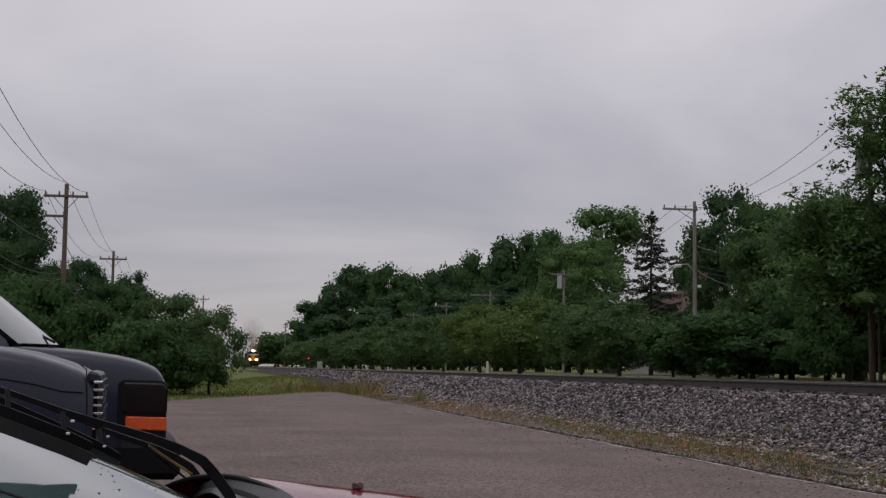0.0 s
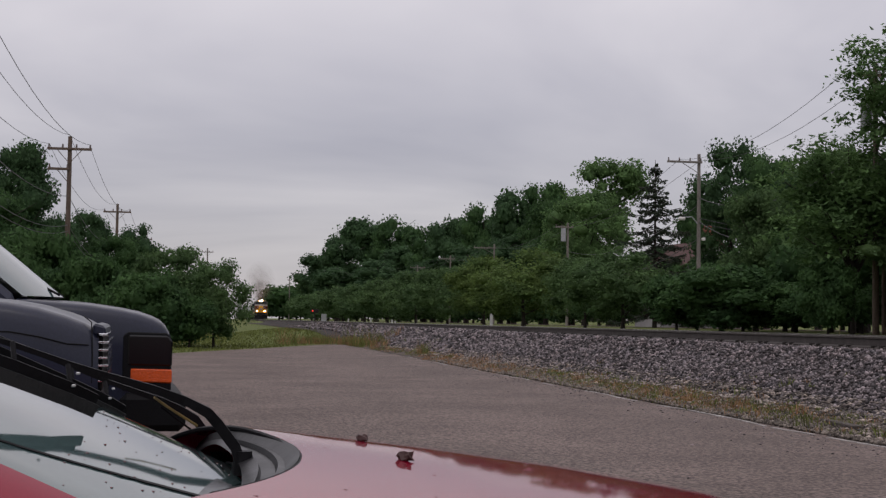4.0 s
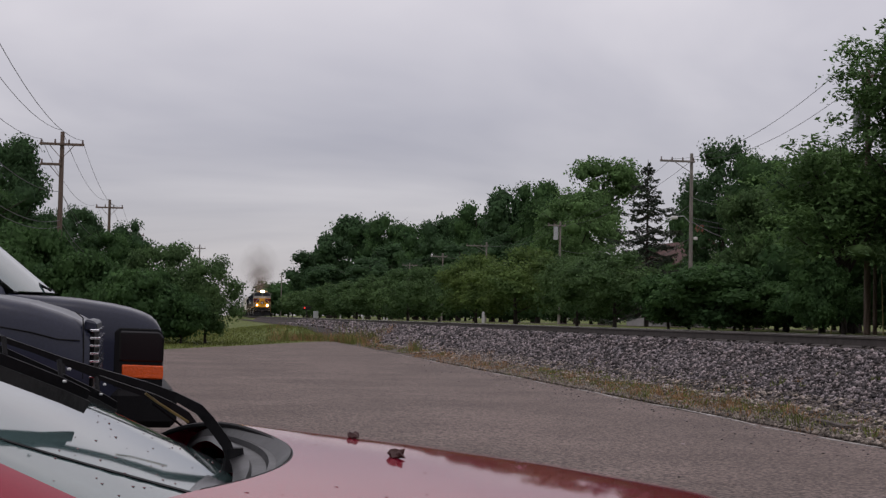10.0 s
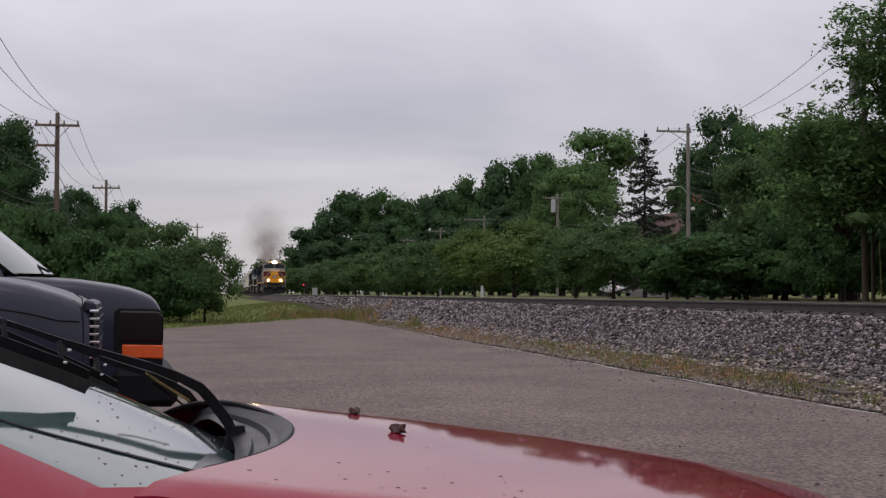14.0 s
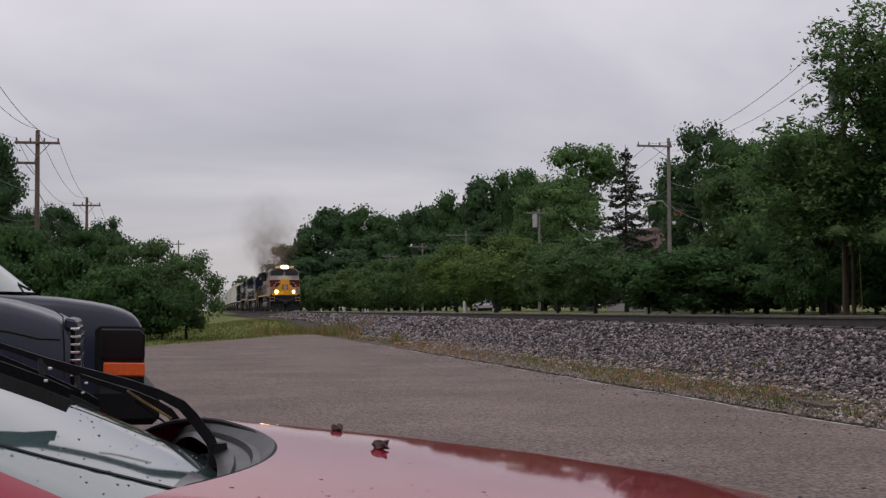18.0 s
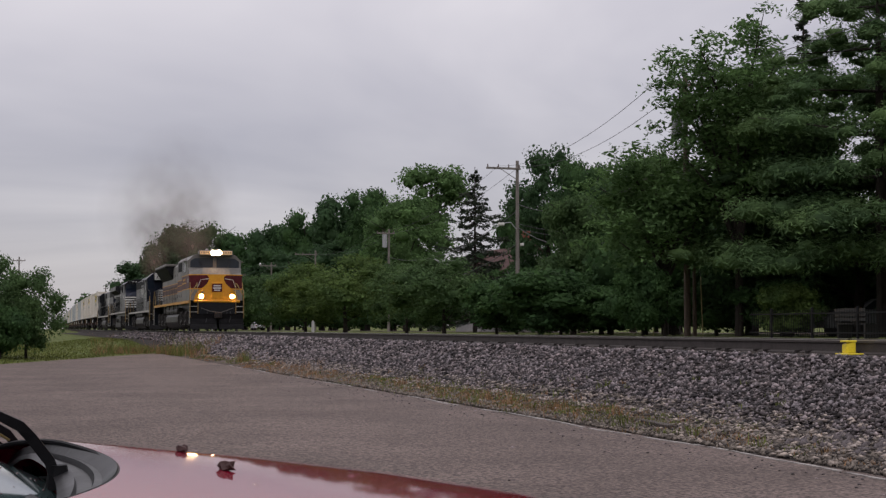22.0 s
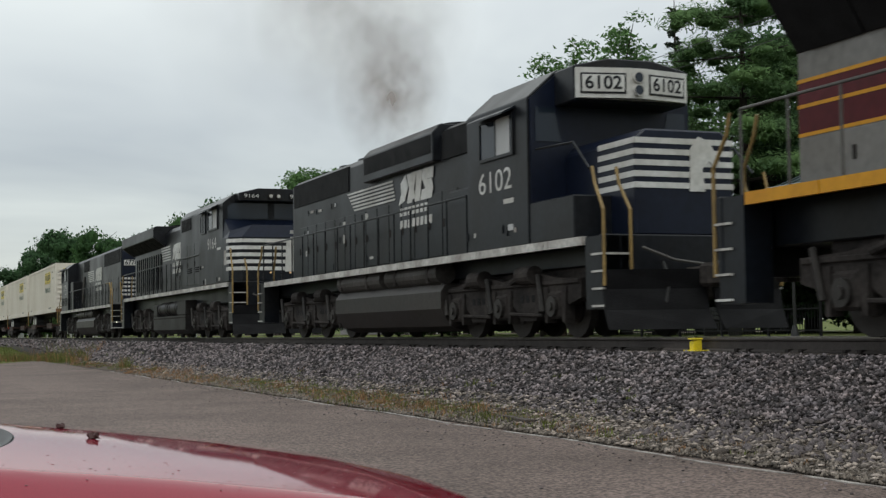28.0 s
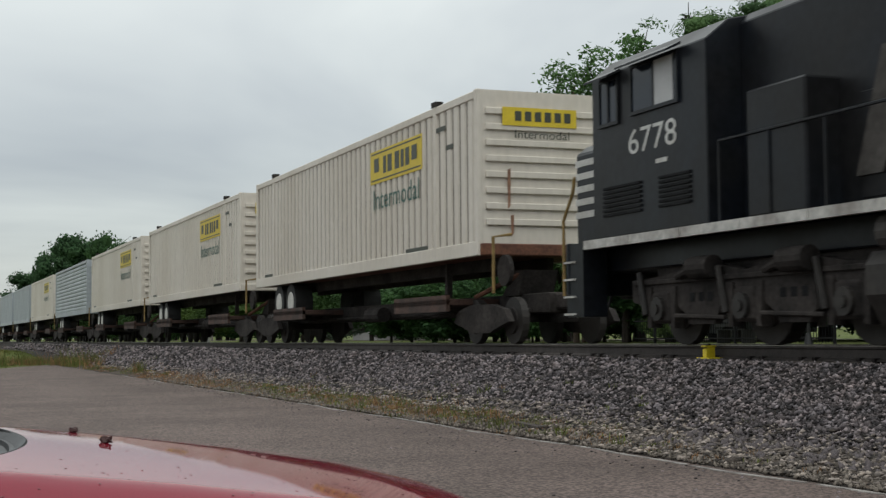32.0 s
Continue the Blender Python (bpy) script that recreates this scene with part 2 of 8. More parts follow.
def ground_z(x, y):
    """Level lot, a low bank that carries the track, a slightly higher far side."""
    def ease(v):
        v = min(1, max(0, v))
        return v * v * (3 - 2 * v)
    tx = track_x(y) - TRACK_X
    d = x - tx
    bank = min(1, max(0, (d - 8.12) / 1.38))
    bank = bank + 0.10 * math.sin(bank * 6.283) / 6.283 * 2
    z = 0.09 * ease((d - 6.75) / 1.4) + 0.74 * bank + 0.12 * ease((d - 13) / 5) + 2.2 * ease((x - 60) / 200)
    far = ease((y - 64) / 26)
    z = max(z, 0.5 * far * ease((x - tx - 0.5) / 6))
    return z - 0.03


def build_ground():
    xs = [-2500, -900, -300, -120, -60, -30, -20, -12, -8, -5, -3, -1, 0, 1, 2, 3, 4, 5, 6, 6.7, 7, 7.4, 7.8, 8.0, 8.12, 8.25, 8.4, 8.6, 8.8, 9, 9.2, 9.35, 9.5, 10, 11, 12, 13, 14, 15, 17, 20, 26, 34, 45, 60, 90, 140, 220, 400, 900, 2500]
    ys = [-900, -300, -120, -60, -30, -20, -10, 0, 10, 20, 30, 40, 46, 52, 56, 60, 64, 68, 72, 76, 80, 86, 92, 100, 115, 130, 150, 180, 215, 240, 280, 340, 420, 600, 900, 1500, 4000]
    v = [(x, y, ground_z(x, y)) for y in ys for x in xs]
    n = len(xs)
    f = [(j * n + i, j * n + i + 1, (j + 1) * n + i + 1, (j + 1) * n + i) for j in range(len(ys) - 1) for i in range(n - 1)]
    tagged(raw("ground", v, f, GRASS, smooth=True), "mown green grass over level ground beside the tracks", "ground", kind="structure")
    # lot: its far edge runs askew, its track side along the toe of the stones
    far = lambda x: 47.5 + (x + 1) * 2.85
    rim = [(-60, -60), (6.75, -60), (6.75, -8)]
    rim += [(6.72 + 0.06 * math.sin(k * 1.7) + 0.05 * math.sin(k * 0.61), -8 + k * 1.5) for k in range(1, 51)]
    rim += [(6.4, 68.4), (5.2, 65.2), (3, 58.9), (1, 53.2), (-1, 47.5), (-4, 40), (-10, 33), (-60, 20)]
    b = bmesh.new()
    lo = [b.verts.new((x, y, 0.0)) for x, y in rim]
    hi = [b.verts.new((x, y, 0.012)) for x, y in rim]
    b.faces.new(hi)
    for i in range(len(rim)):
        j = (i + 1) % len(rim)
        b.faces.new((lo[i], lo[j], hi[j], hi[i]))
    bmesh.ops.recalc_face_normals(b, faces=b.faces)
    tagged(part("pavement", b, ASPHALT), "worn damp grey asphalt parking lot with fine cracks", "pavement", kind="structure")


build_ground()


def build_track():
    track = tagged(empty("railway_track"), "single railway track with rusty rails on timber ties", "railway track", kind="structure")
    ys = [-80 + 20 * k for k in range(14)] + [210 + 10 * k for k in range(12)] + [340 + 60 * k for k in range(10)]
    prof = [(-0.075, 0), (0.075, 0), (0.075, 0.012), (0.012, 0.035), (0.012, 0.13), (0.036, 0.145), (0.036, 0.172), (-0.036, 0.172), (-0.036, 0.145), (-0.012, 0.13), (-0.012, 0.035), (-0.075, 0.012)]
    for side in (-0.753, 0.753):
        b = loft([[(track_x(y) + side + px, y, RAIL_Z - 0.178 + pz) for px, pz in prof] for y in ys])
        rail = part("rail", b, STEEL, track)
        head = [(-0.034, 0.1725), (0.034, 0.1725), (0.034, 0.178), (-0.034, 0.178)]
        b = loft([[(track_x(y) + side + px, y, RAIL_Z - 0.178 + pz) for px, pz in head] for y in ys])
        part("rail_head", b, SHINE, rail, "polished running surface")
    b = box(-1.3, 1.3, -0.115, 0.115, -0.18, 0.0, 0.012)
    first = part("tie", b, TIE, track)
    rnd = random.Random(3)
    y, k = -22.0, 0
    far = bmesh.new()
    while y < 330:
        m = pose(track_x(y) + rnd.uniform(-0.05, 0.05), y, RAIL_Z - 0.182 + rnd.uniform(-0.012, 0.006), 0, 0, rnd.uniform(-1, 1))
        if k == 0:
            first.matrix_basis = m
        elif k < 260:
            o = new("tie", first.data)
            o.parent, o.matrix_basis = track, m
        else:
            t = box(-1.3, 1.3, -0.115, 0.115, -0.18, 0.0)
            bmesh.ops.transform(t, matrix=m, verts=t.verts)
            join(far, t)
        y += 0.55
        k += 1
    tagged(part("far_ties", far, TIE, track), kind="stuff")
    return track


build_track()

# ---- trees ----
BARK = mat("bark", (0.050, 0.042, 0.036), 0.95, vary=0.35, scale=3, fine=25, bump=0.9, stretch=(4, 4, 1), spec=0.15)


def leaf_mat(name, c, c2):
    """Leaf surfaces: dull, and thin enough that part of the light comes through."""
    m = mat(name, c, 0.75, vary=0.2, scale=0.45, fine=3.0, bump=0.0, color2=c2, island=0.30, spec=0.10)
    n, l = m.node_tree.nodes, m.node_tree.links
    b = n["Principled BSDF"]
    through_leaf, mix = n.new("ShaderNodeBsdfTranslucent"), n.new("ShaderNodeMixShader")
    mix.inputs[0].default_value = 0.42
    l.new(b.inputs["Base Color"].links[0].from_socket, through_leaf.inputs["Color"])
    l.new(b.outputs[0], mix.inputs[1]); l.new(through_leaf.outputs[0], mix.inputs[2])
    l.new(mix.outputs[0], n["Material Output"].inputs["Surface"])
    return m


LEAF_MID = leaf_mat("leaf_mid", (0.060, 0.119, 0.040), (0.038, 0.079, 0.032))
LEAF_LIGHT = leaf_mat("leaf_light", (0.085, 0.145, 0.053), (0.061, 0.109, 0.044))
LEAF_DARK = leaf_mat("leaf_dark", (0.056, 0.108, 0.045), (0.040, 0.079, 0.037))
LEAF_PINE = leaf_mat("leaf_pine", (0.120, 0.196, 0.072), (0.068, 0.124, 0.056))
LEAF_DOME = leaf_mat("leaf_dome", (0.106, 0.189, 0.064), (0.074, 0.134, 0.050))
LEAF_SPRUCE = leaf_mat("leaf_spruce", (0.048, 0.067, 0.048), (0.054, 0.064, 0.043))
LEAF_YELLOW = leaf_mat("leaf_yellow", (0.106, 0.158, 0.043), (0.069, 0.116, 0.038))


def leaves(points, normals, size, rng, jitter=0.7, long=1.5):
    """Folded leaf sprays, one at each point: four corners and two triangles each."""
    n = len(points)
    nor = normals + jitter * rng.normal(size=(n, 3))
    nor /= np.linalg.norm(nor, axis=1, keepdims=True) + 1e-9
    ref = rng.normal(size=(n, 3))
    u = np.cross(nor, ref)
    u /= np.linalg.norm(u, axis=1, keepdims=True) + 1e-9
    w = np.cross(nor, u)
    s = (size * rng.uniform(0.55, 1.35, n))[:, None]
    a = points - u * s * long * 0.5
    c = points + u * s * long * 0.5
    d1 = points + w * s * 0.5 - nor * s * 0.18
    d2 = points - w * s * 0.5 - nor * s * 0.18
    v = np.stack([a, d1, c, d2], 1).reshape(-1, 3)
    base = np.arange(n) * 4
    f = np.concatenate([np.stack([base, base + 1, base + 2], 1), np.stack([base, base + 2, base + 3], 1)])
    return v, f


def np_mesh(name, v, f):
    me = bpy.data.meshes.new(name)
    me.vertices.add(len(v))
    me.vertices.foreach_set("co", np.asarray(v, dtype=np.float32).ravel())
    me.loops.add(len(f) * 3)
    me.loops.foreach_set("vertex_index", np.asarray(f, dtype=np.int32).ravel())
    me.polygons.add(len(f))
    me.polygons.foreach_set("loop_start", np.arange(0, len(f) * 3, 3, dtype=np.int32))
    me.update(calc_edges=True)
    return me


def trunk_mesh(height, r, rng, limbs=6, crown_low=0.3, spread=0.45, lean=0.0):
    b = bmesh.new()
    p, pts = Vector((0, 0, -0.15)), []
    steps = 5
    for k in range(steps + 1):
        pts.append(Vector((lean * k / steps + rng.normal() * 0.02 * height * k / steps, rng.normal() * 0.02 * height * k / steps, -0.15 + height * 0.8 * k / steps)))
    for k in range(steps):
        tube(pts[k], pts[k + 1], r * (1 - 0.17 * k) * (1.25 if k == 0 else 1), 7, r1=r * (1 - 0.17 * (k + 1)), bm=b)
    for k in range(limbs):
        h = crown_low + (0.78 - crown_low) * (k + 0.5) / limbs
        a = rng.uniform(0, 6.28)
        i = min(steps - 1, int(h / 0.8 * steps))
        base = pts[i].lerp(pts[i + 1], h / 0.8 * steps - i)
        ln = height * spread * rng.uniform(0.5, 1.0) * (1 - 0.4 * h)
        mid = base + Vector((math.cos(a) * ln * 0.5, math.sin(a) * ln * 0.5, ln * 0.35))
        tip = base + Vector((math.cos(a) * ln, math.sin(a) * ln, ln * rng.uniform(0.4, 0.8)))
        tube(base, mid, r * 0.42 * (1 - 0.5 * h), 5, r1=r * 0.26 * (1 - 0.5 * h), bm=b)
        tube(mid, tip, r * 0.26 * (1 - 0.5 * h), 5, r1=r * 0.06, bm=b)
    return b


def crown_mesh(height, width, n, size, seed, low=0.2, blobs=14, flat=0.75, gaps=0.0, core=0.5, lump=(0.15, 0.27), dome=False):
    """A crown of many leaf sprays gathered on lumps, with an uneven outline, over a rough dark inside."""
    rng = np.random.default_rng(seed)
    cz, rz = height * (low + 1) / 2, height * (1 - low) / 2
    cs, rs = [], []
    for k in range(blobs):
        a, h = rng.uniform(0, 6.28), rng.uniform(-0.85, 0.8)
        rad = width / 2 * math.sqrt(max(0.05, 1 - (abs(h) ** 2.2))) * rng.uniform(0.25, 0.72)
        if dome:
            h = rng.uniform(-0.9, 0.97)
            rad = width / 2 * 0.84 * math.sqrt(max(0.03, 1 - h * h)) * rng.uniform(0.88, 1.04)
        cs.append((math.cos(a) * rad, math.sin(a) * rad, cz + h * rz * (0.88 if dome else 0.78)))
        rs.append(width * rng.uniform(*lump))
    cs.append((0, 0, cz)); rs.append(width * (0.42 if dome else 0.3))
    cs, rs = np.array(cs), np.array(rs)
    w = rs ** 2 / (rs ** 2).sum()
    who = rng.choice(len(cs), n, p=w)
    d = rng.normal(size=(n, 3)); d /= np.linalg.norm(d, axis=1, keepdims=True)
    d[:, 2] = np.where((d[:, 2] < -0.3) & (rng.random(n) < 0.5), -d[:, 2], d[:, 2])
    shell = rng.uniform(0.6, 1.06, n)[:, None] * (1 + 0.09 * rng.normal(size=(n, 1)).clip(-1, 2))
    pts = cs[who] + d * shell * rs[who][:, None] * np.array([1, 1, flat])
    if gaps:
        keep = np.array([noise.noise(Vector(p) * (1.6 / max(1.0, width * 0.2))) for p in pts]) > gaps - 0.5
        pts, d = pts[keep], d[keep]
    v, f = leaves(pts, d + np.array([0, 0, 0.35]), size, rng)
    if core:
        b = bmesh.new()
        bmesh.ops.create_icosphere(b, subdivisions=1, radius=1.0)
        cv = np.array([x.co[:] for x in b.verts]); cf = np.array([[x.index for x in q.verts] for q in b.faces])
        b.free()
        for c, r in zip(cs, rs):
            k = core * (1 + 0.12 * rng.normal(size=(len(cv), 1)))
            f = np.concatenate([f, cf + len(v)])
            v = np.concatenate([v, c + cv * r * k * np.array([1, 1, flat])])
    return np_mesh("crown", v, f)


TREE_LIB = {}


def tree(kind, x, y, height, width, turn=0.0, seed=1, name="tree", label="", group="", category="tree"):
    """One broadleaf tree or shrub: trunk and crown, at its place."""
    spec = {
        "oak": (LEAF_MID, 6400, 0.29, 0.2, 34, 0.8), "dark": (LEAF_DARK, 6200, 0.30, 0.15, 34, 0.8),
        "light": (LEAF_LIGHT, 5600, 0.3, 0.22, 26, 0.75), "orchard": (LEAF_YELLOW, 5600, 0.18, 0.06, 38, 0.75),
        "orchard2": (LEAF_LIGHT, 5000, 0.19, 0.06, 38, 0.75), "shrub": (LEAF_MID, 4200, 0.22, 0.02, 30, 0.7),
        "bigleaf": (LEAF_MID, 4200, 0.3, 0.03, 24, 0.7), "dome": (LEAF_DOME, 9000, 0.22, 0.12, 70, 0.8),
        "dome2": (LEAF_DARK, 8000, 0.26, 0.1, 60, 0.8), "parasol": (LEAF_DOME, 3900, 0.28, 0.42, 30, 0.8),
    }[kind]
    leaf, n, size, low, blobs, flat = spec
    rng = np.random.default_rng(seed)
    far = math.hypot(x, y)
    lod = 0 if far < 110 else 1 if far < 210 else 2
    dense, grow = ((1.8, 0.70), (1.1, 0.88), (0.6, 1.15))[lod]
    key = (kind, seed % 3, lod)
    if kind in ("oak", "dark", "light", "dome", "dome2", "parasol"):
        height *= 1.12
        width = max(width, 0.47 * height)
    k = height / {"oak": 16, "dark": 16, "light": 12, "orchard": 5.5, "orchard2": 5.5, "shrub": 4, "bigleaf": 5, "dome": 14, "dome2": 16, "parasol": 18}[kind]
    if key not in TREE_LIB:
        h0 = height / k
        w0 = h0 * {"oak": 0.66, "dark": 0.62, "light": 0.68, "orchard": 1.15, "orchard2": 1.2, "shrub": 1.3, "bigleaf": 1.3, "dome": 0.7, "dome2": 0.62, "parasol": 0.5}[kind]
        cm = crown_mesh(h0, w0, int(n * dense), size * grow, seed % 3 + 11 * len(TREE_LIB), low, blobs, flat, core=0.5 if kind == "parasol" or "dome" in kind or "orchard" in kind else 0.66, lump=(0.09, 0.17) if "dome" in kind or "orchard" in kind else (0.12, 0.22), dome="dome" in kind or "orchard" in kind)
        tm = bpy.data.meshes.new("trunk")
        b = trunk_mesh(h0, h0 * 0.022, np.random.default_rng(seed % 3), 11 if kind == "parasol" else 6, 0.42 if kind == "parasol" else max(0.12, low))
        b.to_mesh(tm); b.free()
        TREE_LIB[key] = (cm, tm, w0)
    cm, tm, w0 = TREE_LIB[key]
    t = empty(name, pose(x, y, ground_z(x, y), 0, 0, turn))
    t.scale = (width / w0, width / w0, k)
    part_mesh("trunk", tm, BARK, t)
    part_mesh("crown", cm, leaf, t)
    return tagged(t, label, category, group)


def build_trees():
    rnd = random.Random(11)
    k = 0

    def row(rows, name, label, group):
        nonlocal k
        for x, y, h, w, kind in rows:
            k += 1
            tree(kind, x, y, h, w, rnd.uniform(0, 360), k, name, label, group)

    # the row of low trees on the grass beyond the track
    row([ (22.2, 57.9, 3.0, 6.0, "bigleaf"), (21.7, 62.3, 2.6, 4.0, "bigleaf"), (21.1, 68.8, 3.9, 6.1, "orchard2"), (20.9, 75.2, 3.9, 4.8, "orchard2"), (20.3, 87.7, 4.9, 7.8, "orchard"), (19.0, 94.1, 4.6, 5.4, "orchard"), (18.6, 106.4, 4.4, 6.0, "orchard2"), (18.0, 118.6, 4.4, 6.0, "orchard2"), (17.6, 133.9, 4.3, 6.1, "orchard2"), (17.7, 154.0, 4.2, 7.0, "orchard2"), (17.2, 174.1, 4.3, 7.0, "orchard2"), (17.3, 199.2, 4.4, 7.0, "orchard2"), (18.0, 234.3, 4.6, 8.2, "orchard2"), (19.3, 279.3, 4.8, 7.0, "orchard2")], "small_tree", "low round green tree on the grass beyond the track", "trees beyond the track")
    # tall woods behind them
    for rows in ([ (26.4, 328.9, 15.6, 12.5, "dark"), (30.6, 318.5, 19.1, 12.1, "dark"), (42.0, 368.2, 27.4, 16.8, "dark"), (42.1, 312.2, 22.8, 12.8, "oak"), (42.0, 266.7, 18.3, 10.9, "oak"), (44.7, 251.0, 19.4, 10.2, "dark"), (47.3, 235.3, 19.6, 9.6, "oak"), (47.0, 209.8, 20.3, 9.8, "dark"), (47.7, 194.2, 19.8, 9.1, "oak"), (49.0, 183.6, 18.4, 8.1, "oak"), (46.9, 157.9, 18.6, 10.4, "parasol"), (42.0, 151.3, 13.6, 10.9, "dome"), (52.0, 141.6, 13.6, 6.4, "oak"), (42.0, 107.7, 14.0, 6.6, "dome2"), (42.0, 100.3, 13.2, 5.5, "oak"), (42.0, 91.3, 11.0, 6.6, "light")], [ (29.8, 61.1, 9.2, 3.8, "light"), (29.9, 67.7, 8.3, 4.5, "dark"), (26.6, 64.8, 6.8, 4.2, "light"), (42.0, 196.4, 12.9, 11.1, "dark"), (42.0, 256.0, 12.1, 14.4, "dark"), (29.3, 238.2, 10.6, 12.1, "dark"), (25.4, 268.8, 10.2, 12.2, "dark"), (41.9, 128.8, 7.5, 6.5, "dark"), (42.0, 169.4, 9.9, 8.8, "dark"), (33.0, 86.4, 4.6, 5.0, "shrub"), (42.0, 301.6, 16.5, 15.4, "dark"), (42.0, 222.5, 12.6, 11.4, "dark")]):
        row(rows, "tall_tree", "tall dark green broadleaf tree in the woods", "woods beyond the track")
    # undergrowth along the far side of the street
    under = [(42.5 + rnd.uniform(-1, 2), 66 + 9 * j + rnd.uniform(-2, 2), rnd.uniform(4.5, 7), rnd.uniform(8, 11), "shrub") for j in range(29)]
    under += [(24 + 6 * j, 455 + rnd.uniform(-10, 10), 9 + rnd.uniform(0, 4), 18, "shrub") for j in range(9)]
    under += [(-70 + 24 * j, 905 + rnd.uniform(-20, 20), 13 + rnd.uniform(0, 4), 44, "shrub") for j in range(13) if not 10 < -70 + 24 * j < 40]
    under += [(rnd.uniform(30, 34), 300 + 25 * j, rnd.uniform(7, 10), 16, "shrub") for j in range(5)]
    row(under, "shrub", "dense dark green shrub at the foot of the woods", "undergrowth of the woods")
    near = [(31.5, 37.5, 3.6, 5.0, "shrub"), (33.5, 41.5, 4.0, 5.5, "shrub"), (32.6, 46, 3.8, 5.0, "shrub"), (35.5, 36, 4.2, 6.0, "shrub"), (37.5, 40, 4.5, 6.0, "shrub"), (29.5, 49.5, 7.5, 7, "dark"), (31, 55, 9.5, 8, "oak"), (31.5, 63.5, 7.5, 8, "dark"), (28.5, 60.5, 5.5, 6.5, "shrub"), (29.5, 68, 5, 7, "shrub"), (30.5, 46, 6.5, 7, "dark"), (33, 41, 8, 8, "dark"), (27.5, 55.5, 5, 5.5, "shrub"), (36, 48, 13, 9, "dark"), (30, 74, 4.5, 6, "shrub"), (25.2, 57, 2.3, 4.6, "shrub"), (27.4, 51.5, 2.6, 4.6, "shrub"), (27.5, 46.5, 2.4, 4.4, "shrub"), (22.3, 47.6, 2.7, 2.8, "shrub"), (25.0, 62.5, 2.2, 4.6, "shrub"), (24.6, 67.5, 2.0, 4.4, "shrub")]
    near += [(60 * math.sin(radians(a)), 60 * math.cos(radians(a)), 5.0 + a % 2, 8.5, "shrub") for a in (29, 33, 36, 39, 42, 46, 50, 54)]
    row(near, "broadleaf_tree", "dense green broadleaf tree near the street poles", "trees by the street")
    row([ (-10.7, 84.3, 11.3, 4.8, "dark"), (-8.8, 89.6, 7.3, 3.6, "dark"), (-9.7, 119.6, 9.9, 3.6, "dark"), (-5.7, 121.9, 9.2, 3.8, "dark"), (-10.0, 69.3, 7.2, 4.6, "oak"), (-5.5, 89.8, 6.3, 4.1, "oak"), (-1.3, 62.0, 4.2, 4.0, "orchard2"), (0.5, 60.0, 3.6, 3.4, "orchard2"), (-2.5, 57.9, 3.5, 4.1, "shrub"), (-4.9, 61.8, 4.2, 4.0, "shrub"), (-7.3, 64.6, 5.3, 4.6, "shrub"), (-8.5, 59.4, 4.9, 4.2, "shrub"), (-0.5, 58.0, 2.3, 2.9, "shrub")], "broadleaf_tree", "dark green broadleaf tree beside the grass verge", "trees beside the lot")


build_trees()


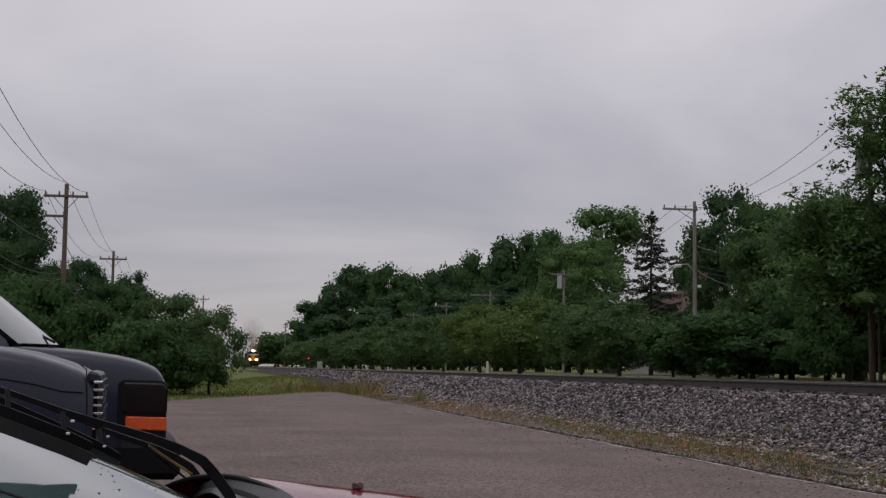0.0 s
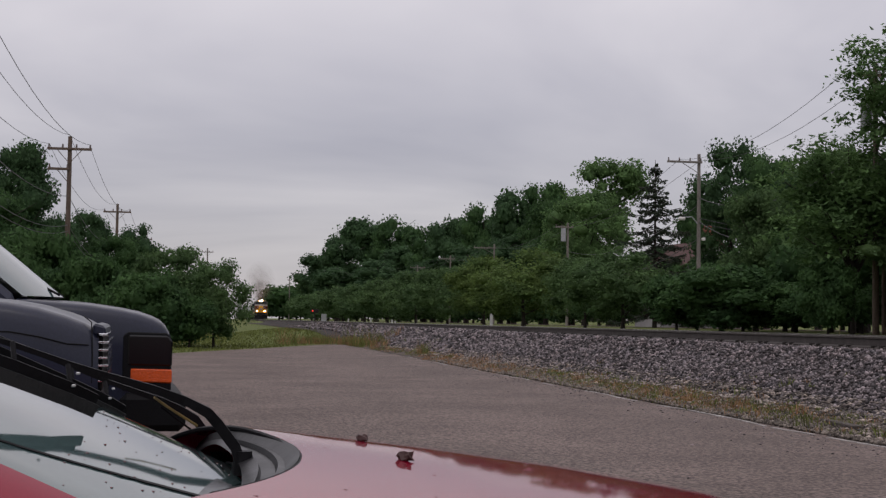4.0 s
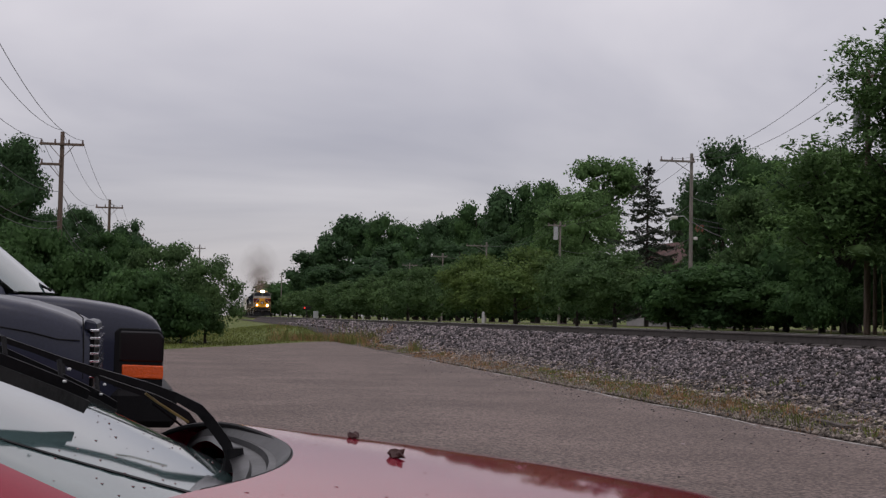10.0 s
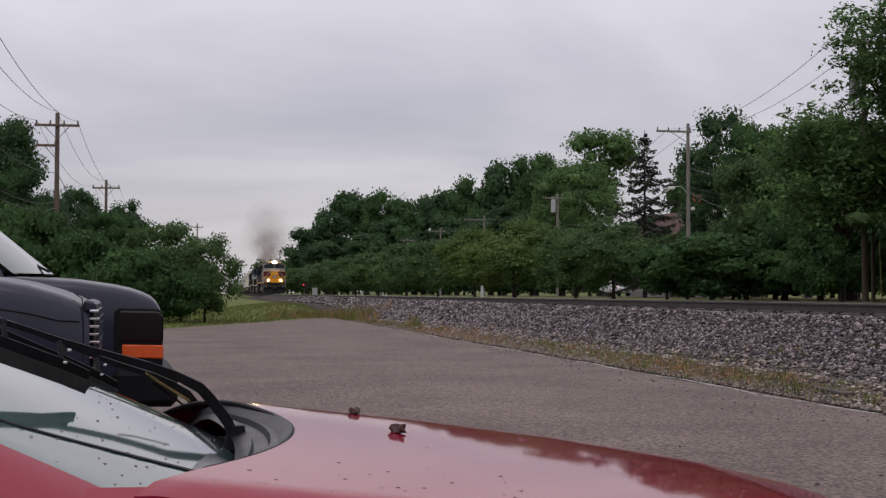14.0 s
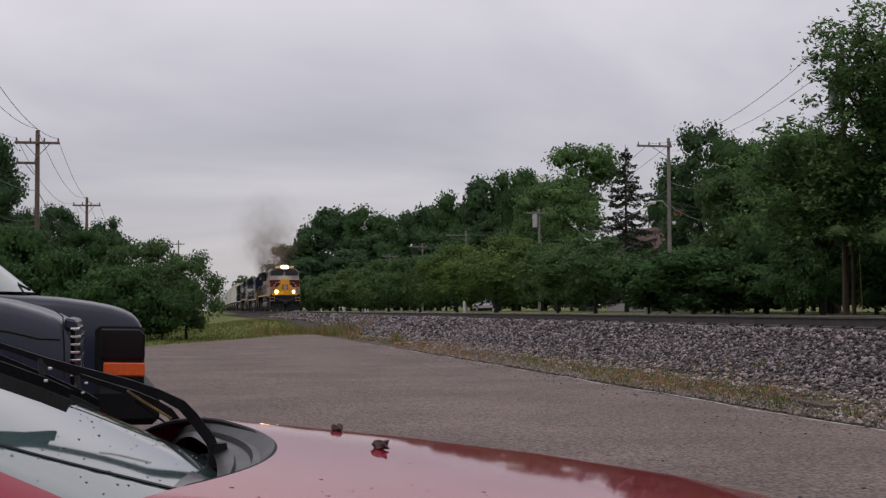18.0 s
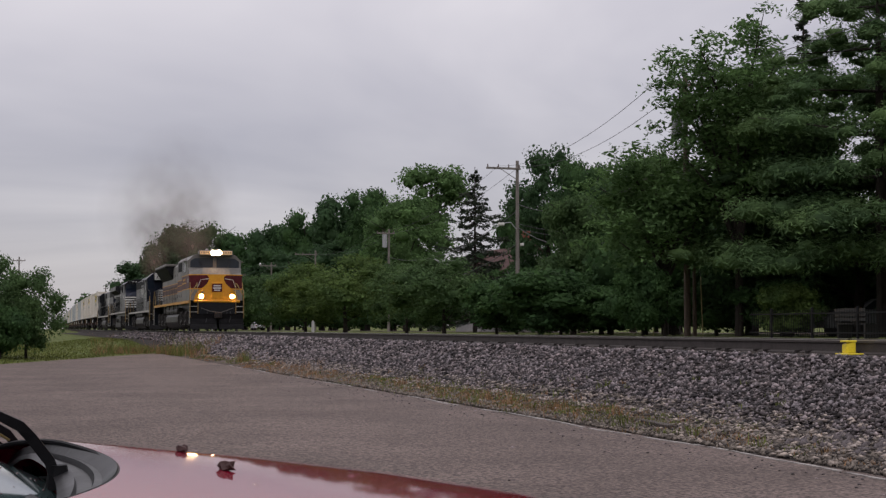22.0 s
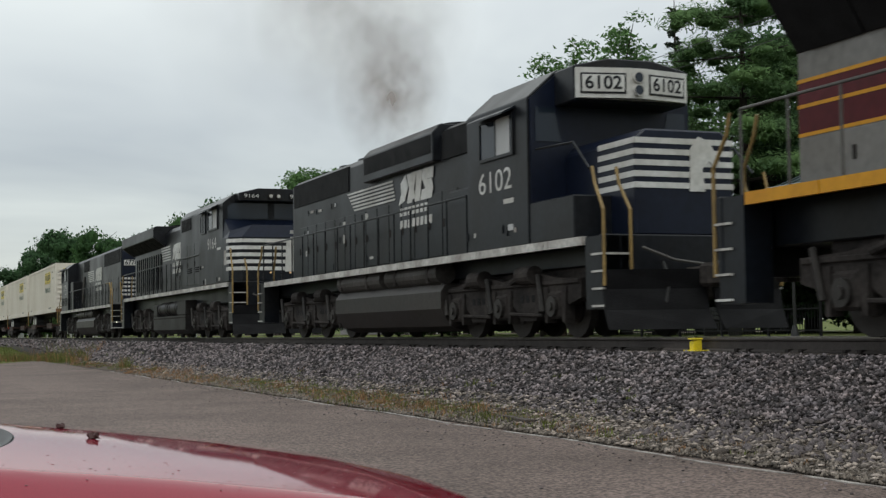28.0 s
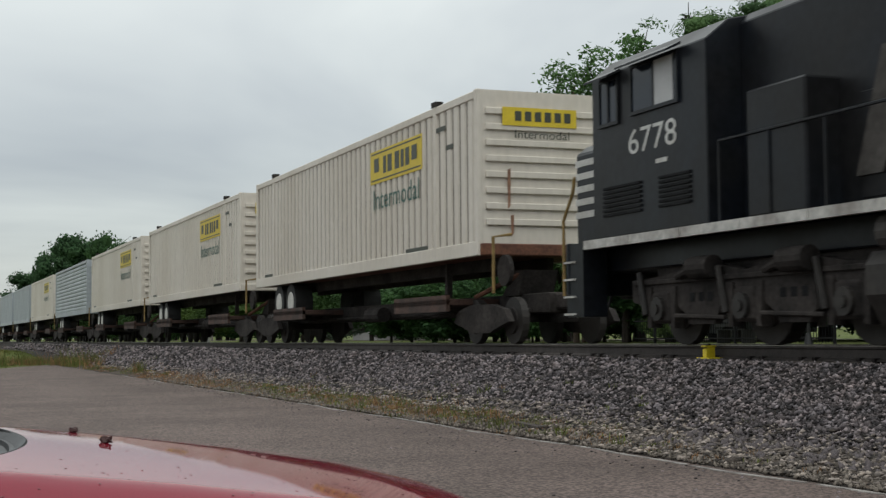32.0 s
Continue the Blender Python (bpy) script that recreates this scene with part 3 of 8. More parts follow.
def pine_tree(x, y, height, width, seed, label):
    """A broad pine: straight trunk, well parted tiers of boughs, each ending in flat pads of fine needle sprays."""
    rng = np.random.default_rng(seed)
    t = tagged(empty("pine_tree", pose(x, y, ground_z(x, y))), label, "tree")
    b = bmesh.new()
    tube((0, 0, -0.2), (0, 0, height * 0.55), height * 0.017, 8, r1=height * 0.011, bm=b)
    tube((0, 0, height * 0.55), (0, 0, height * 0.98), height * 0.011, 7, r1=0.02, bm=b)
    pts, nor, cores = [], [], []
    tiers = 8
    for i in range(tiers):
        u = i / (tiers - 1)
        z = height * (0.2 + 0.76 * u)
        reach = width / 2 * ((1 - u) ** 0.6 * 0.92 + 0.1)
        count = 8 if u < 0.7 else 6
        for j in range(count):
            a = 6.283 * (j + rng.uniform(-0.25, 0.25)) / count + i * 2.4
            r = reach * rng.uniform(0.55, 1.15)
            dx, dy = math.cos(a), math.sin(a)
            rise = 0.02 * r + rng.uniform(-0.45, 0.35)
            tube((0, 0, z - 0.25), (dx * r * 0.95, dy * r * 0.95, z + rise - 0.1), 0.06 * (1 - u) + 0.025, 5, r1=0.015, bm=b)
            for q in range(7):
                s = rng.uniform(0.35, 1.0)
                side = rng.normal() * 0.26 * r * s
                c = np.array([dx * r * s - dy * side, dy * r * s + dx * side, z + rise * s - 0.22 * abs(side) + rng.normal() * 0.15])
                pr = rng.uniform(0.5, 1.0) * (0.55 + 0.45 * (1 - u))
                n = int(300 * pr * pr / 0.5)
                cores.append((c, pr))
                d = rng.normal(size=(n, 3)); d /= np.linalg.norm(d, axis=1, keepdims=True)
                d[:, 2] = np.abs(d[:, 2]) * np.where(rng.random(n) < 0.8, 1, -0.5)
                f = rng.uniform(0.35, 1.32, n)[:, None]
                p = c + d * f * pr * np.array([1.25, 1.25, 0.66])
                p[:, 2] -= 0.22 * pr * (d[:, 0] ** 2 + d[:, 1] ** 2) * f[:, 0]
                pts.append(p)
                nor.append(d * np.array([0.5, 0.5, 1]) + np.array([0, 0, 0.5]))
    part("trunk", b, BARK, t)
    v, f = leaves(np.concatenate(pts), np.concatenate(nor), 0.055, rng, 0.4, 4.0)
    ico = bmesh.new()
    bmesh.ops.create_icosphere(ico, subdivisions=1, radius=1.0)
    cv, cf = np.array([q.co[:] for q in ico.verts]), np.array([[q.index for q in w.verts] for w in ico.faces])
    ico.free()
    vs, fs, m = [v], [f], len(v)
    for c, pr in cores:
        vs.append(c + cv * pr * np.array([0.66, 0.66, 0.38]) * (1 + 0.15 * rng.normal(size=(len(cv), 1))))
        fs.append(cf + m)
        m += len(cv)
    v, f = np.concatenate(vs), np.concatenate(fs)
    part_mesh("crown", np_mesh("crown", v, f), LEAF_PINE, t)
    return t


def spruce_tree(x, y, height, width, seed, label):
    """A thin spruce: bare-tipped leader, uneven drooping boughs with sprays hung below them."""
    rng = np.random.default_rng(seed)
    t = tagged(empty("spruce_tree", pose(x, y, ground_z(x, y))), label, "tree")
    b = bmesh.new()
    tube((0, 0, -0.2), (0, 0, height * 0.99), height * 0.015, 8, r1=0.02, bm=b)
    pts, nor = [], []
    for i in range(126):
        whorl = i // 7
        u = (whorl + 0.5) / 18
        z = height * (0.08 + 0.88 * u) + rng.normal() * 0.22
        a = (i % 7) * 0.898 + whorl * 0.37 + rng.uniform(-0.2, 0.2)
        r = width / 2 * ((1 - u) ** 0.85 * 0.95 + 0.06) * rng.uniform(0.55, 1.15)
        dx, dy = math.cos(a), math.sin(a)
        fall = -0.22 * r + rng.uniform(-0.1, 0.2)
        lift = 0.12 * r
        mid, tip = Vector((dx * r * 0.6, dy * r * 0.6, z + fall * 0.75)), Vector((dx * r, dy * r, z + fall + lift))
        tube((0, 0, z), mid, 0.05 * (1 - u) + 0.02, 5, r1=0.02, bm=b)
        tube(mid, tip, 0.022, 5, r1=0.01, bm=b)
        n = int(170 * r / (width / 2)) + 14
        s = rng.uniform(0.15, 1.03, n)
        off = rng.normal(size=n) * (0.07 * r * (1.15 - s) + 0.035)
        hang = np.abs(rng.normal(size=n)) * 0.13
        zz = z + np.where(s < 0.6, fall * 0.75 * s / 0.6, fall * 0.75 + (fall * 0.25 + lift) * (s - 0.6) / 0.4)
        pts.append(np.stack([dx * r * s - dy * off, dy * r * s + dx * off, zz - hang], 1))
        nor.append(np.tile([0, 0, 1.0], (n, 1)))
    part("trunk", b, BARK, t)
    v, f = leaves(np.concatenate(pts), np.concatenate(nor), 0.12, rng, 0.6, 2.2)
    part_mesh("crown", np_mesh("crown", v, f), LEAF_SPRUCE, t)
    return t


pine_tree(29.4, 42.9, 14.2, 12.6, 5, "broad pine with layered green boughs beyond the track")
pine_tree(35.5, 41.0, 13.4, 11, 8, "broad pine with layered green boughs behind the depot")
spruce_tree(41.9, 68.2, 19.6, 6.5, 3, "tall dark pointed spruce behind the other trees")
spruce_tree(33.0, 99.7, 12.6, 9.6, 4, "sparse dark spruce with drooping boughs")


def open_tree(x, y, height, seed, label):
    """A tall loose-crowned tree: long upright limbs with fans of big leaves at their ends, sky between."""
    rng = np.random.default_rng(seed)
    t = tagged(empty("broadleaf_tree", pose(x, y, ground_z(x, y))), label, "tree")
    b = bmesh.new()
    tube((0, 0, -0.2), (0.1, 0, height * 0.45), 0.013 * height, 8, r1=0.010 * height, bm=b)
    pts, nor = [], []
    for i in range(26):
        a, h = rng.uniform(0, 6.28), rng.uniform(0.28, 0.62) * height
        r = rng.uniform(0.45, 1.0) * 2.7
        top = min(height, h + rng.uniform(0.12, 0.42) * height)
        mid = Vector((math.cos(a) * r * 0.5, math.sin(a) * r * 0.5, (h + top) / 2))
        tip = Vector((math.cos(a) * r, math.sin(a) * r, top))
        tube((0.1 * h / height, 0, h * 0.7), mid, 0.07, 5, r1=0.04, bm=b)
        tube(mid, tip, 0.05, 5, r1=0.015, bm=b)
        for q in range(9):
            c = mid.lerp(tip, rng.uniform(0.25, 1.05)) + Vector(rng.normal(size=3) * 0.48)
            n = 64
            d = rng.normal(size=(n, 3)) * np.array([0.30, 0.30, 0.14])
            d[:, 2] -= 0.35 * np.hypot(d[:, 0], d[:, 1])
            pts.append(np.array(c) + d)
            nor.append(np.tile([0, 0, 1.0], (n, 1)))
    part("trunk", b, BARK, t)
    v, f = leaves(np.concatenate(pts), np.concatenate(nor), 0.115, rng, 0.5, 2.2)
    part_mesh("crown", np_mesh("crown", v, f), LEAF_DOME, t)
    return t


open_tree(25.9, 46.9, 12.6, 21, "tall loose-crowned tree with big drooping leaves")
open_tree(30.2, 50.6, 13.0, 22, "tall loose-crowned tree with bright green leaf fans")
open_tree(23.7, 48.6, 7.5, 23, "smaller loose-crowned tree with drooping leaves beside the pole")
# ---- the train: where its front stands at each second ----
KNOTS = ((0, 395), (6, 309), (9, 265), (13, 208.5), (19, 127.0), (23, 63.2), (24.5, 40.5), (26.5, 17.0), (28, -7.6), (32, -73.6))


def train_front(t):
    ts, ys = [k[0] for k in KNOTS], [k[1] for k in KNOTS]
    d = [(ys[i + 1] - ys[i]) / (ts[i + 1] - ts[i]) for i in range(len(ts) - 1)]
    m = [d[0]] + [(d[i - 1] + d[i]) / 2 for i in range(1, len(d))] + [d[-1]]
    for i in range(len(d)):
        if t <= ts[i + 1]:
            h = ts[i + 1] - ts[i]
            u = (t - ts[i]) / h
            return ((2 * u ** 3 - 3 * u ** 2 + 1) * ys[i] + (u ** 3 - 2 * u ** 2 + u) * h * m[i] + (-2 * u ** 3 + 3 * u ** 2) * ys[i + 1] + (u ** 3 - u ** 2) * h * m[i + 1])
    return ys[-1]


ROLLING = []  # things and how far their middle lies behind the front


def roll_with_train(ob, behind, z=RAIL_Z, turn=0):
    ROLLING.append((ob, behind, z, turn))
    ob.matrix_basis = track_pose(train_front(0) + behind, z) @ pose(0, 0, 0, 0, 0, turn)
    return ob
BLACK = mat("engine_black", (0.0080, 0.0100, 0.0138), 0.36, vary=0.35, scale=0.8, fine=9, bump=0.05, color2=(0.0118, 0.0116, 0.0122), spec=0.17)
NAVY = mat("engine_blueblack", (0.006, 0.009, 0.020), 0.35, vary=0.2, scale=0.9, fine=9, bump=0.03, spec=0.2)
GRIME = mat("running_gear_grime", (0.045, 0.039, 0.036), 0.85, vary=0.4, scale=1.6, fine=16, bump=0.4, color2=(0.020, 0.018, 0.017), spec=0.12)
SOOT = mat("dark_screen", (0.010, 0.010, 0.011), 0.7, vary=0.3, scale=3, fine=60, bump=0.4, spec=0.1)
TANK = mat("fuel_tank_paint", (0.023, 0.021, 0.020), 0.45, vary=0.3, scale=0.9, fine=12, bump=0.1, color2=(0.036, 0.032, 0.029), spec=0.2)
RAIL_GREY = mat("rail_grey", (0.07, 0.066, 0.06), 0.6, vary=0.2, scale=4, bump=0.05)
DARK_TANK = mat("tank_black", (0.0125, 0.0125, 0.0135), 0.5, vary=0.35, scale=1.1, fine=12, bump=0.1, color2=(0.022, 0.020, 0.019), spec=0.2)
RESERVOIR = mat("reservoir_paint", (0.075, 0.069, 0.064), 0.6, vary=0.3, scale=0.9, fine=12, bump=0.1, color2=(0.036, 0.033, 0.030), spec=0.15)
WHITE = mat("white_paint", (0.54, 0.54, 0.52), 0.5, vary=0.15, scale=1.2, fine=10, bump=0.03, color2=(0.40, 0.385, 0.355))
SILL = mat("sill_white", (0.50, 0.49, 0.46), 0.6, vary=0.3, scale=1.4, fine=10, bump=0.05, color2=(0.26, 0.24, 0.22))
GREY = mat("engine_grey", (0.165, 0.160, 0.150), 0.45, vary=0.18, scale=0.7, fine=8, bump=0.04, color2=(0.12, 0.112, 0.10), spec=0.25)
MAROON = mat("engine_maroon", (0.075, 0.007, 0.011), 0.45, vary=0.2, scale=0.8, fine=8, bump=0.03, color2=(0.055, 0.008, 0.010), spec=0.15)
YELLOW = mat("engine_yellow", (0.52, 0.25, 0.014), 0.45, vary=0.14, scale=1.0, fine=8, bump=0.03, color2=(0.44, 0.20, 0.016), spec=0.2)
RAILING = mat("handrail_yellow", (0.23, 0.15, 0.045), 0.6, vary=0.3, scale=4, bump=0.05)
GLASS_DARK = mat("cab_glass", (0.014, 0.02, 0.03), 0.1, vary=0.1, scale=2, bump=0.0, spec=0.3)
BLIND = mat("cab_blind", (0.42, 0.42, 0.42), 0.5, vary=0.1, scale=2, bump=0.02)
LAMP = mat("lit_headlamp", (1.0, 0.60, 0.26), 0.3, vary=0.0, bump=0.0, emit=380.0)
DITCH = mat("lit_ditch_lamp", (1.0, 0.52, 0.16), 0.3, vary=0.0, bump=0.0, emit=220.0)
NUMBER_LIT = mat("lit_number_board", (0.62, 0.40, 0.20), 0.4, vary=0.05, scale=8, bump=0.0, emit=0.25)
STEP_LIT = mat("lit_step_lamp", (1.0, 0.95, 0.8), 0.4, vary=0.0, bump=0.0, emit=1.2)
RUST = mat("rust", (0.16, 0.065, 0.035), 0.9, vary=0.35, scale=2, fine=20, bump=0.4, color2=(0.08, 0.035, 0.022))
DARK_RUST = mat("dark_rust", (0.070, 0.036, 0.026), 0.9, vary=0.35, scale=2, fine=20, bump=0.4, color2=(0.032, 0.022, 0.018))
STAIN = mat("rust_stain", (0.30, 0.17, 0.105), 0.9, vary=0.4, scale=3, fine=14, bump=0.1, color2=(0.14, 0.07, 0.045))
RUBBER = mat("rubber", (0.018, 0.018, 0.018), 0.8, vary=0.2, scale=5, bump=0.2)
WHEEL_STEEL = mat("wheel_steel", (0.032, 0.028, 0.025), 0.7, 0.2, vary=0.25, scale=4, bump=0.1)


def wheel(parent, x, y, r=0.5):
    b = tube((x - 0.065, y, r), (x + 0.065, y, r), r, 22)
    s = -1 if x < 0 else 1
    tube((x, y, r), (x + s * 0.10, y, r), r * 0.55, 16, bm=b)
    part("wheel", b, WHEEL_STEEL, parent)


def bogie(parent, axles, roller=True):
    """A three-axle truck: side frames with arched bays, springs, journal boxes, brake cylinders and wheels."""
    truck = empty("bogie")
    truck.parent = parent
    y0, y1 = axles[0] - 0.85, axles[-1] + 0.85
    for s in (-1, 1):
        out = [(y0, 0.62), (y0, 0.92)]
        for a, c in zip(axles[:-1], axles[1:]):
            m = (a + c) / 2
            out += [(a, 0.95), (m - 0.35, 1.05), (m + 0.35, 1.05)]
        out += [(axles[-1], 0.95), (y1, 0.92), (y1, 0.62)]
        for a, prev in zip(axles[::-1], [None] + list(axles[::-1])[:-1]):
            if prev is not None:
                m = (a + prev) / 2
                out += [(m + 0.42, 0.42), (m - 0.42, 0.42)]
            out += [(a + 0.42, 0.52), (a + 0.30, 0.74), (a - 0.30, 0.74), (a - 0.42, 0.52)]
        frame_part = part("side_frame", prism(out, s * 1.04, s * 1.2, "x"), GRIME, truck)
        for a in axles:
            # pedestal legs either side of the box, the box itself and its round cover with bolts
            for q in (-1, 1):
                part("pedestal_leg", prism([(a + q * 0.26, 0.80), (a + q * 0.40, 0.80), (a + q * 0.36, 0.24), (a + q * 0.27, 0.24)], *sorted((s * 1.06, s * 1.235)), "x"), GRIME, frame_part)
            part("journal_box", box(*sorted((s * 1.02, s * 1.25)), a - 0.24, a + 0.24, 0.30, 0.74, 0.04), GRIME, frame_part)
            cap = tube((s * 1.24, a, 0.5), (s * 1.31, a, 0.5), 0.165, 14)
            tube((s * 1.31, a, 0.5), (s * 1.34, a, 0.5), 0.075, 10, bm=cap)
            part("bearing_cap", cap, TANK, frame_part)
            part("damper", tube((s * 1.27, a + 0.36, 0.42), (s * 1.27, a + 0.52, 1.02), 0.045, 8), TANK, frame_part)
        part("frame_rib", box(*sorted((s * 1.19, s * 1.235)), y0 + 0.06, y1 - 0.06, 0.84, 0.91, 0.01), GRIME, frame_part)
        for a, c in zip(axles[:-1], axles[1:]):
            m = (a + c) / 2
            cyl = tube((s * 1.28, m - 0.42, 1.02), (s * 1.28, m + 0.1, 1.02), 0.15, 14)
            tube((s * 1.28, m + 0.1, 1.02), (s * 1.28, m + 0.5, 0.92), 0.05, 8, bm=cyl)
            part("brake_cylinder", cyl, GRIME, frame_part)
            part("frame_web", prism([(m - 0.46, 0.50), (m - 0.30, 0.28), (m + 0.30, 0.28), (m + 0.46, 0.50), (m + 0.40, 0.80), (m - 0.40, 0.80)], *sorted((s * 1.10, s * 1.215)), "x"), GRIME, frame_part)
            for q in (-0.22, 0.0, 0.22):
                part("frame_hole", box(*sorted((s * 1.214, s * 1.220)), m + q - 0.06, m + q + 0.06, 0.58, 0.70, 0.002), SOOT, frame_part)
            part("brake_rod", tube((s * 1.25, m - 0.62, 0.36), (s * 1.25, m + 0.62, 0.40), 0.03, 6), GRIME, frame_part)
        wheels = truck
        for a in axles:
            wheel(wheels, s * 0.78, a)
    part("bolster", box(-0.9, 0.9, y0 + 0.2, y1 - 0.2, 0.55, 1.25), GRIME, truck)
    return truck


def railing(parent, x, y0, y1, z0, n, material=None, h=1.02, name="handrail"):
    """A walkway handrail: top bar, and a post at every step."""
    material = material or BLACK
    rail = part(name, tube((x, y0, z0 + h), (x, y1, z0 + h), 0.02, 6), material, parent)
    for k in range(n):
        y = y0 + (y1 - y0) * k / (n - 1)
        part("post", tube((x, y, z0 - 0.1), (x, y, z0 + h), 0.018, 6), material, rail)
    return rail


def end_steps(parent, y, s, deck, material):
    """Corner steps and grab rails at one end; s: -1 at the front, 1 at the rear."""
    for x in (-1.28, 1.28):
        well = part("step_well", box(x - 0.2, x + 0.2, min(y, y - s * 0.55), max(y, y - s * 0.55), 0.42, deck - 0.02), BLACK, parent)
        for k in range(4):
            z = 0.45 + k * (deck - 0.5) / 4
            part("step", box(x - 0.24, x + 0.24, min(y + s * 0.04, y - s * 0.3), max(y + s * 0.04, y - s * 0.3), z, z + 0.03), SILL if k else WHITE, well)
        for dx in (-0.22, 0.22):
            pts = [(x + dx, y + s * 0.06, 0.75), (x + dx, y + s * 0.06, deck + 0.35), (x + dx * 0.9, y - s * 0.22, deck + 0.75), (x + dx * 0.9, y - s * 0.30, deck + 1.0)]
            part("grab_rail", bars(pts, 0.026), material, parent)


def pilot(parent, y, s, deck, plow=True):
    part("end_plate", box(-1.5, 1.5, min(y, y - s * 0.1), max(y, y - s * 0.1), 0.75, deck, 0.02), BLACK, parent)
    if plow:
        for q in (-1, 1):
            rows = []
            for z, push in ((0.98, 0.10), (0.70, 0.02), (0.40, 0.10), (0.12, 0.30)):
                rows.append([(q * 1.50, y + s * (0.02 + push * 0.6), z), (q * 0.06, y + s * (0.42 + push), z), (q * 0.06, y + s * (0.38 + push), z), (q * 1.50, y + s * (push * 0.6 - 0.03), z)])
            part("plow_blade", loft(rows), SOOT, parent)
            part("plow_brace", tube((q * 0.9, y - s * 0.1, 0.9), (q * 0.7, y + s * 0.3, 0.35), 0.04, 6), BLACK, parent)
    c = box(-0.14, 0.14, min(y, y + s * 0.5), max(y, y + s * 0.5), 0.78, 1.02, 0.03)
    box(-0.2, 0.2, min(y + s * 0.45, y + s * 0.75), max(y + s * 0.45, y + s * 0.75), 0.72, 1.06, 0.05, bm=c)
    part("coupler", c, GRIME, parent)
    for x in (-0.55, 0.55, 0.75):
        part("air_hose", bars([(x, y + s * 0.08, 1.1), (x, y + s * 0.25, 0.85), (x - 0.1, y + s * 0.32, 0.5)], 0.025), RUBBER, parent)
    part("cable", bars([(-0.9, y + s * 0.12, 1.3), (-0.4, y + s * 0.16, 1.12), (0.2, y + s * 0.18, 1.05), (0.9, y + s * 0.12, 1.3)], 0.022), RAIL_GREY, parent)


def under(parent, length, deck, axles_f, axles_r, tank, sill_mat, tank_top=1.02, round_tank=True):
    """Frame, side sill, fuel tank, reservoirs and both trucks."""
    part("frame", box(-0.98, 0.98, 0.02, length - 0.02, 1.10, deck - 0.08, 0.02), BLACK, parent)
    part("deck_plate", box(-1.42, 1.42, 0.02, length - 0.02, deck - 0.07, deck - 0.01), BLACK, parent)
    sill = 0.15 if sill_mat == YELLOW else 0.13
    for s in (-1, 1):
        for k in range(14):
            y0, y1 = 0.6 + (length - 1.2) * k / 14, 0.6 + (length - 1.2) * (k + 1) / 14 - 0.02
            part("sill_panel", box(s * 1.425, s * 1.51, y0, y1, deck - sill, deck) if s > 0 else box(-1.51, -1.425, y0, y1, deck - sill, deck), sill_mat, parent)
    a, c = tank
    w = 1.38
    if round_tank:
        out = [(-w, tank_top - 0.15), (-w + 0.1, tank_top), (w - 0.1, tank_top), (w, tank_top - 0.15), (w, 0.55), (w - 0.2, 0.22), (w - 0.5, 0.12), (-w + 0.5, 0.12), (-w + 0.2, 0.22), (-w, 0.55)]
    else:
        out = [(-w, 0.80), (w, 0.80), (w, 0.30), (w - 0.22, 0.14), (-w + 0.22, 0.14), (-w, 0.30)]
    tank_body = part("fuel_tank", prism(out, a, c, "y"), TANK if round_tank else DARK_TANK, parent)
    if not round_tank:
        # raised ends, with two long reservoirs lying in the notch between them
        core = box(-0.95, 0.95, a + 1.5, c - 0.75, 0.801, tank_top, 0.02)
        box(-w, w, a, a + 1.5, 0.801, tank_top + 0.12, 0.03, bm=core)
        box(-w, w, c - 0.75, c, 0.801, tank_top + 0.05, 0.03, bm=core)
        part("tank_top", core, DARK_TANK, tank_body)
        for s in (-1, 1):
            part("tank_seam", box(*sorted((s * w, s * (w + 0.012))), a + 0.1, c - 0.1, 0.70, 0.74), GRIME, tank_body)
            for p, q in ((a + 1.62, a + 3.35), (a + 3.55, a + 5.28)):
                drum = part("air_reservoir", tube((s * 1.12, p, 1.08), (s * 1.12, q, 1.08), 0.255, 20), DARK_TANK, parent, smooth=False)
                for u in (p + 0.3, q - 0.36):
                    part("reservoir_strap", tube((s * 1.12, u, 1.08), (s * 1.12, u + 0.06, 1.08), 0.265, 20), GRIME, drum)
    for s in (-1, 1) if round_tank else ():
        m = (a + c) / 2
        for p, q in ((a + 0.2, m - 0.15), (m + 0.15, c - 0.2)):
            r = part("air_reservoir", tube((s * 1.2, p, tank_top + 0.2), (s * 1.2, q, tank_top + 0.2), 0.21, 16), RESERVOIR, parent, smooth=False)
        for k in range(4):
            y = axles_f[-1] + 1 + (axles_r[0] - axles_f[-1] - 2) * k / 3
            part("pipe_clamp", box(s * 1.38 - 0.03, s * 1.38 + 0.03, y, y + 0.1, 1.05, deck - 0.15), GRIME, parent)
    bogie(parent, axles_f)
    bogie(parent, axles_r)


def stripes(parent, x, y0, y1, z0, z1, n, slant=0.25):
    """White speed stripes on the near and far side of a hood."""
    h = (z1 - z0) / (2 * n - 1)
    for s in (-1, 1):
        for k in range(n):
            z = z0 + 2 * k * h
            sk = slant * (z - z0) / (z1 - z0)
            out = [(y0 + sk * 0.3, z), (y1 - slant + sk, z), (y1 - slant + sk + slant * h / (z1 - z0), z + h), (y0 + sk * 0.3, z + h)]
            part("stripe", prism([(p, q) for p, q in out], s * x, s * (x + 0.006), "x"), WHITE, parent)


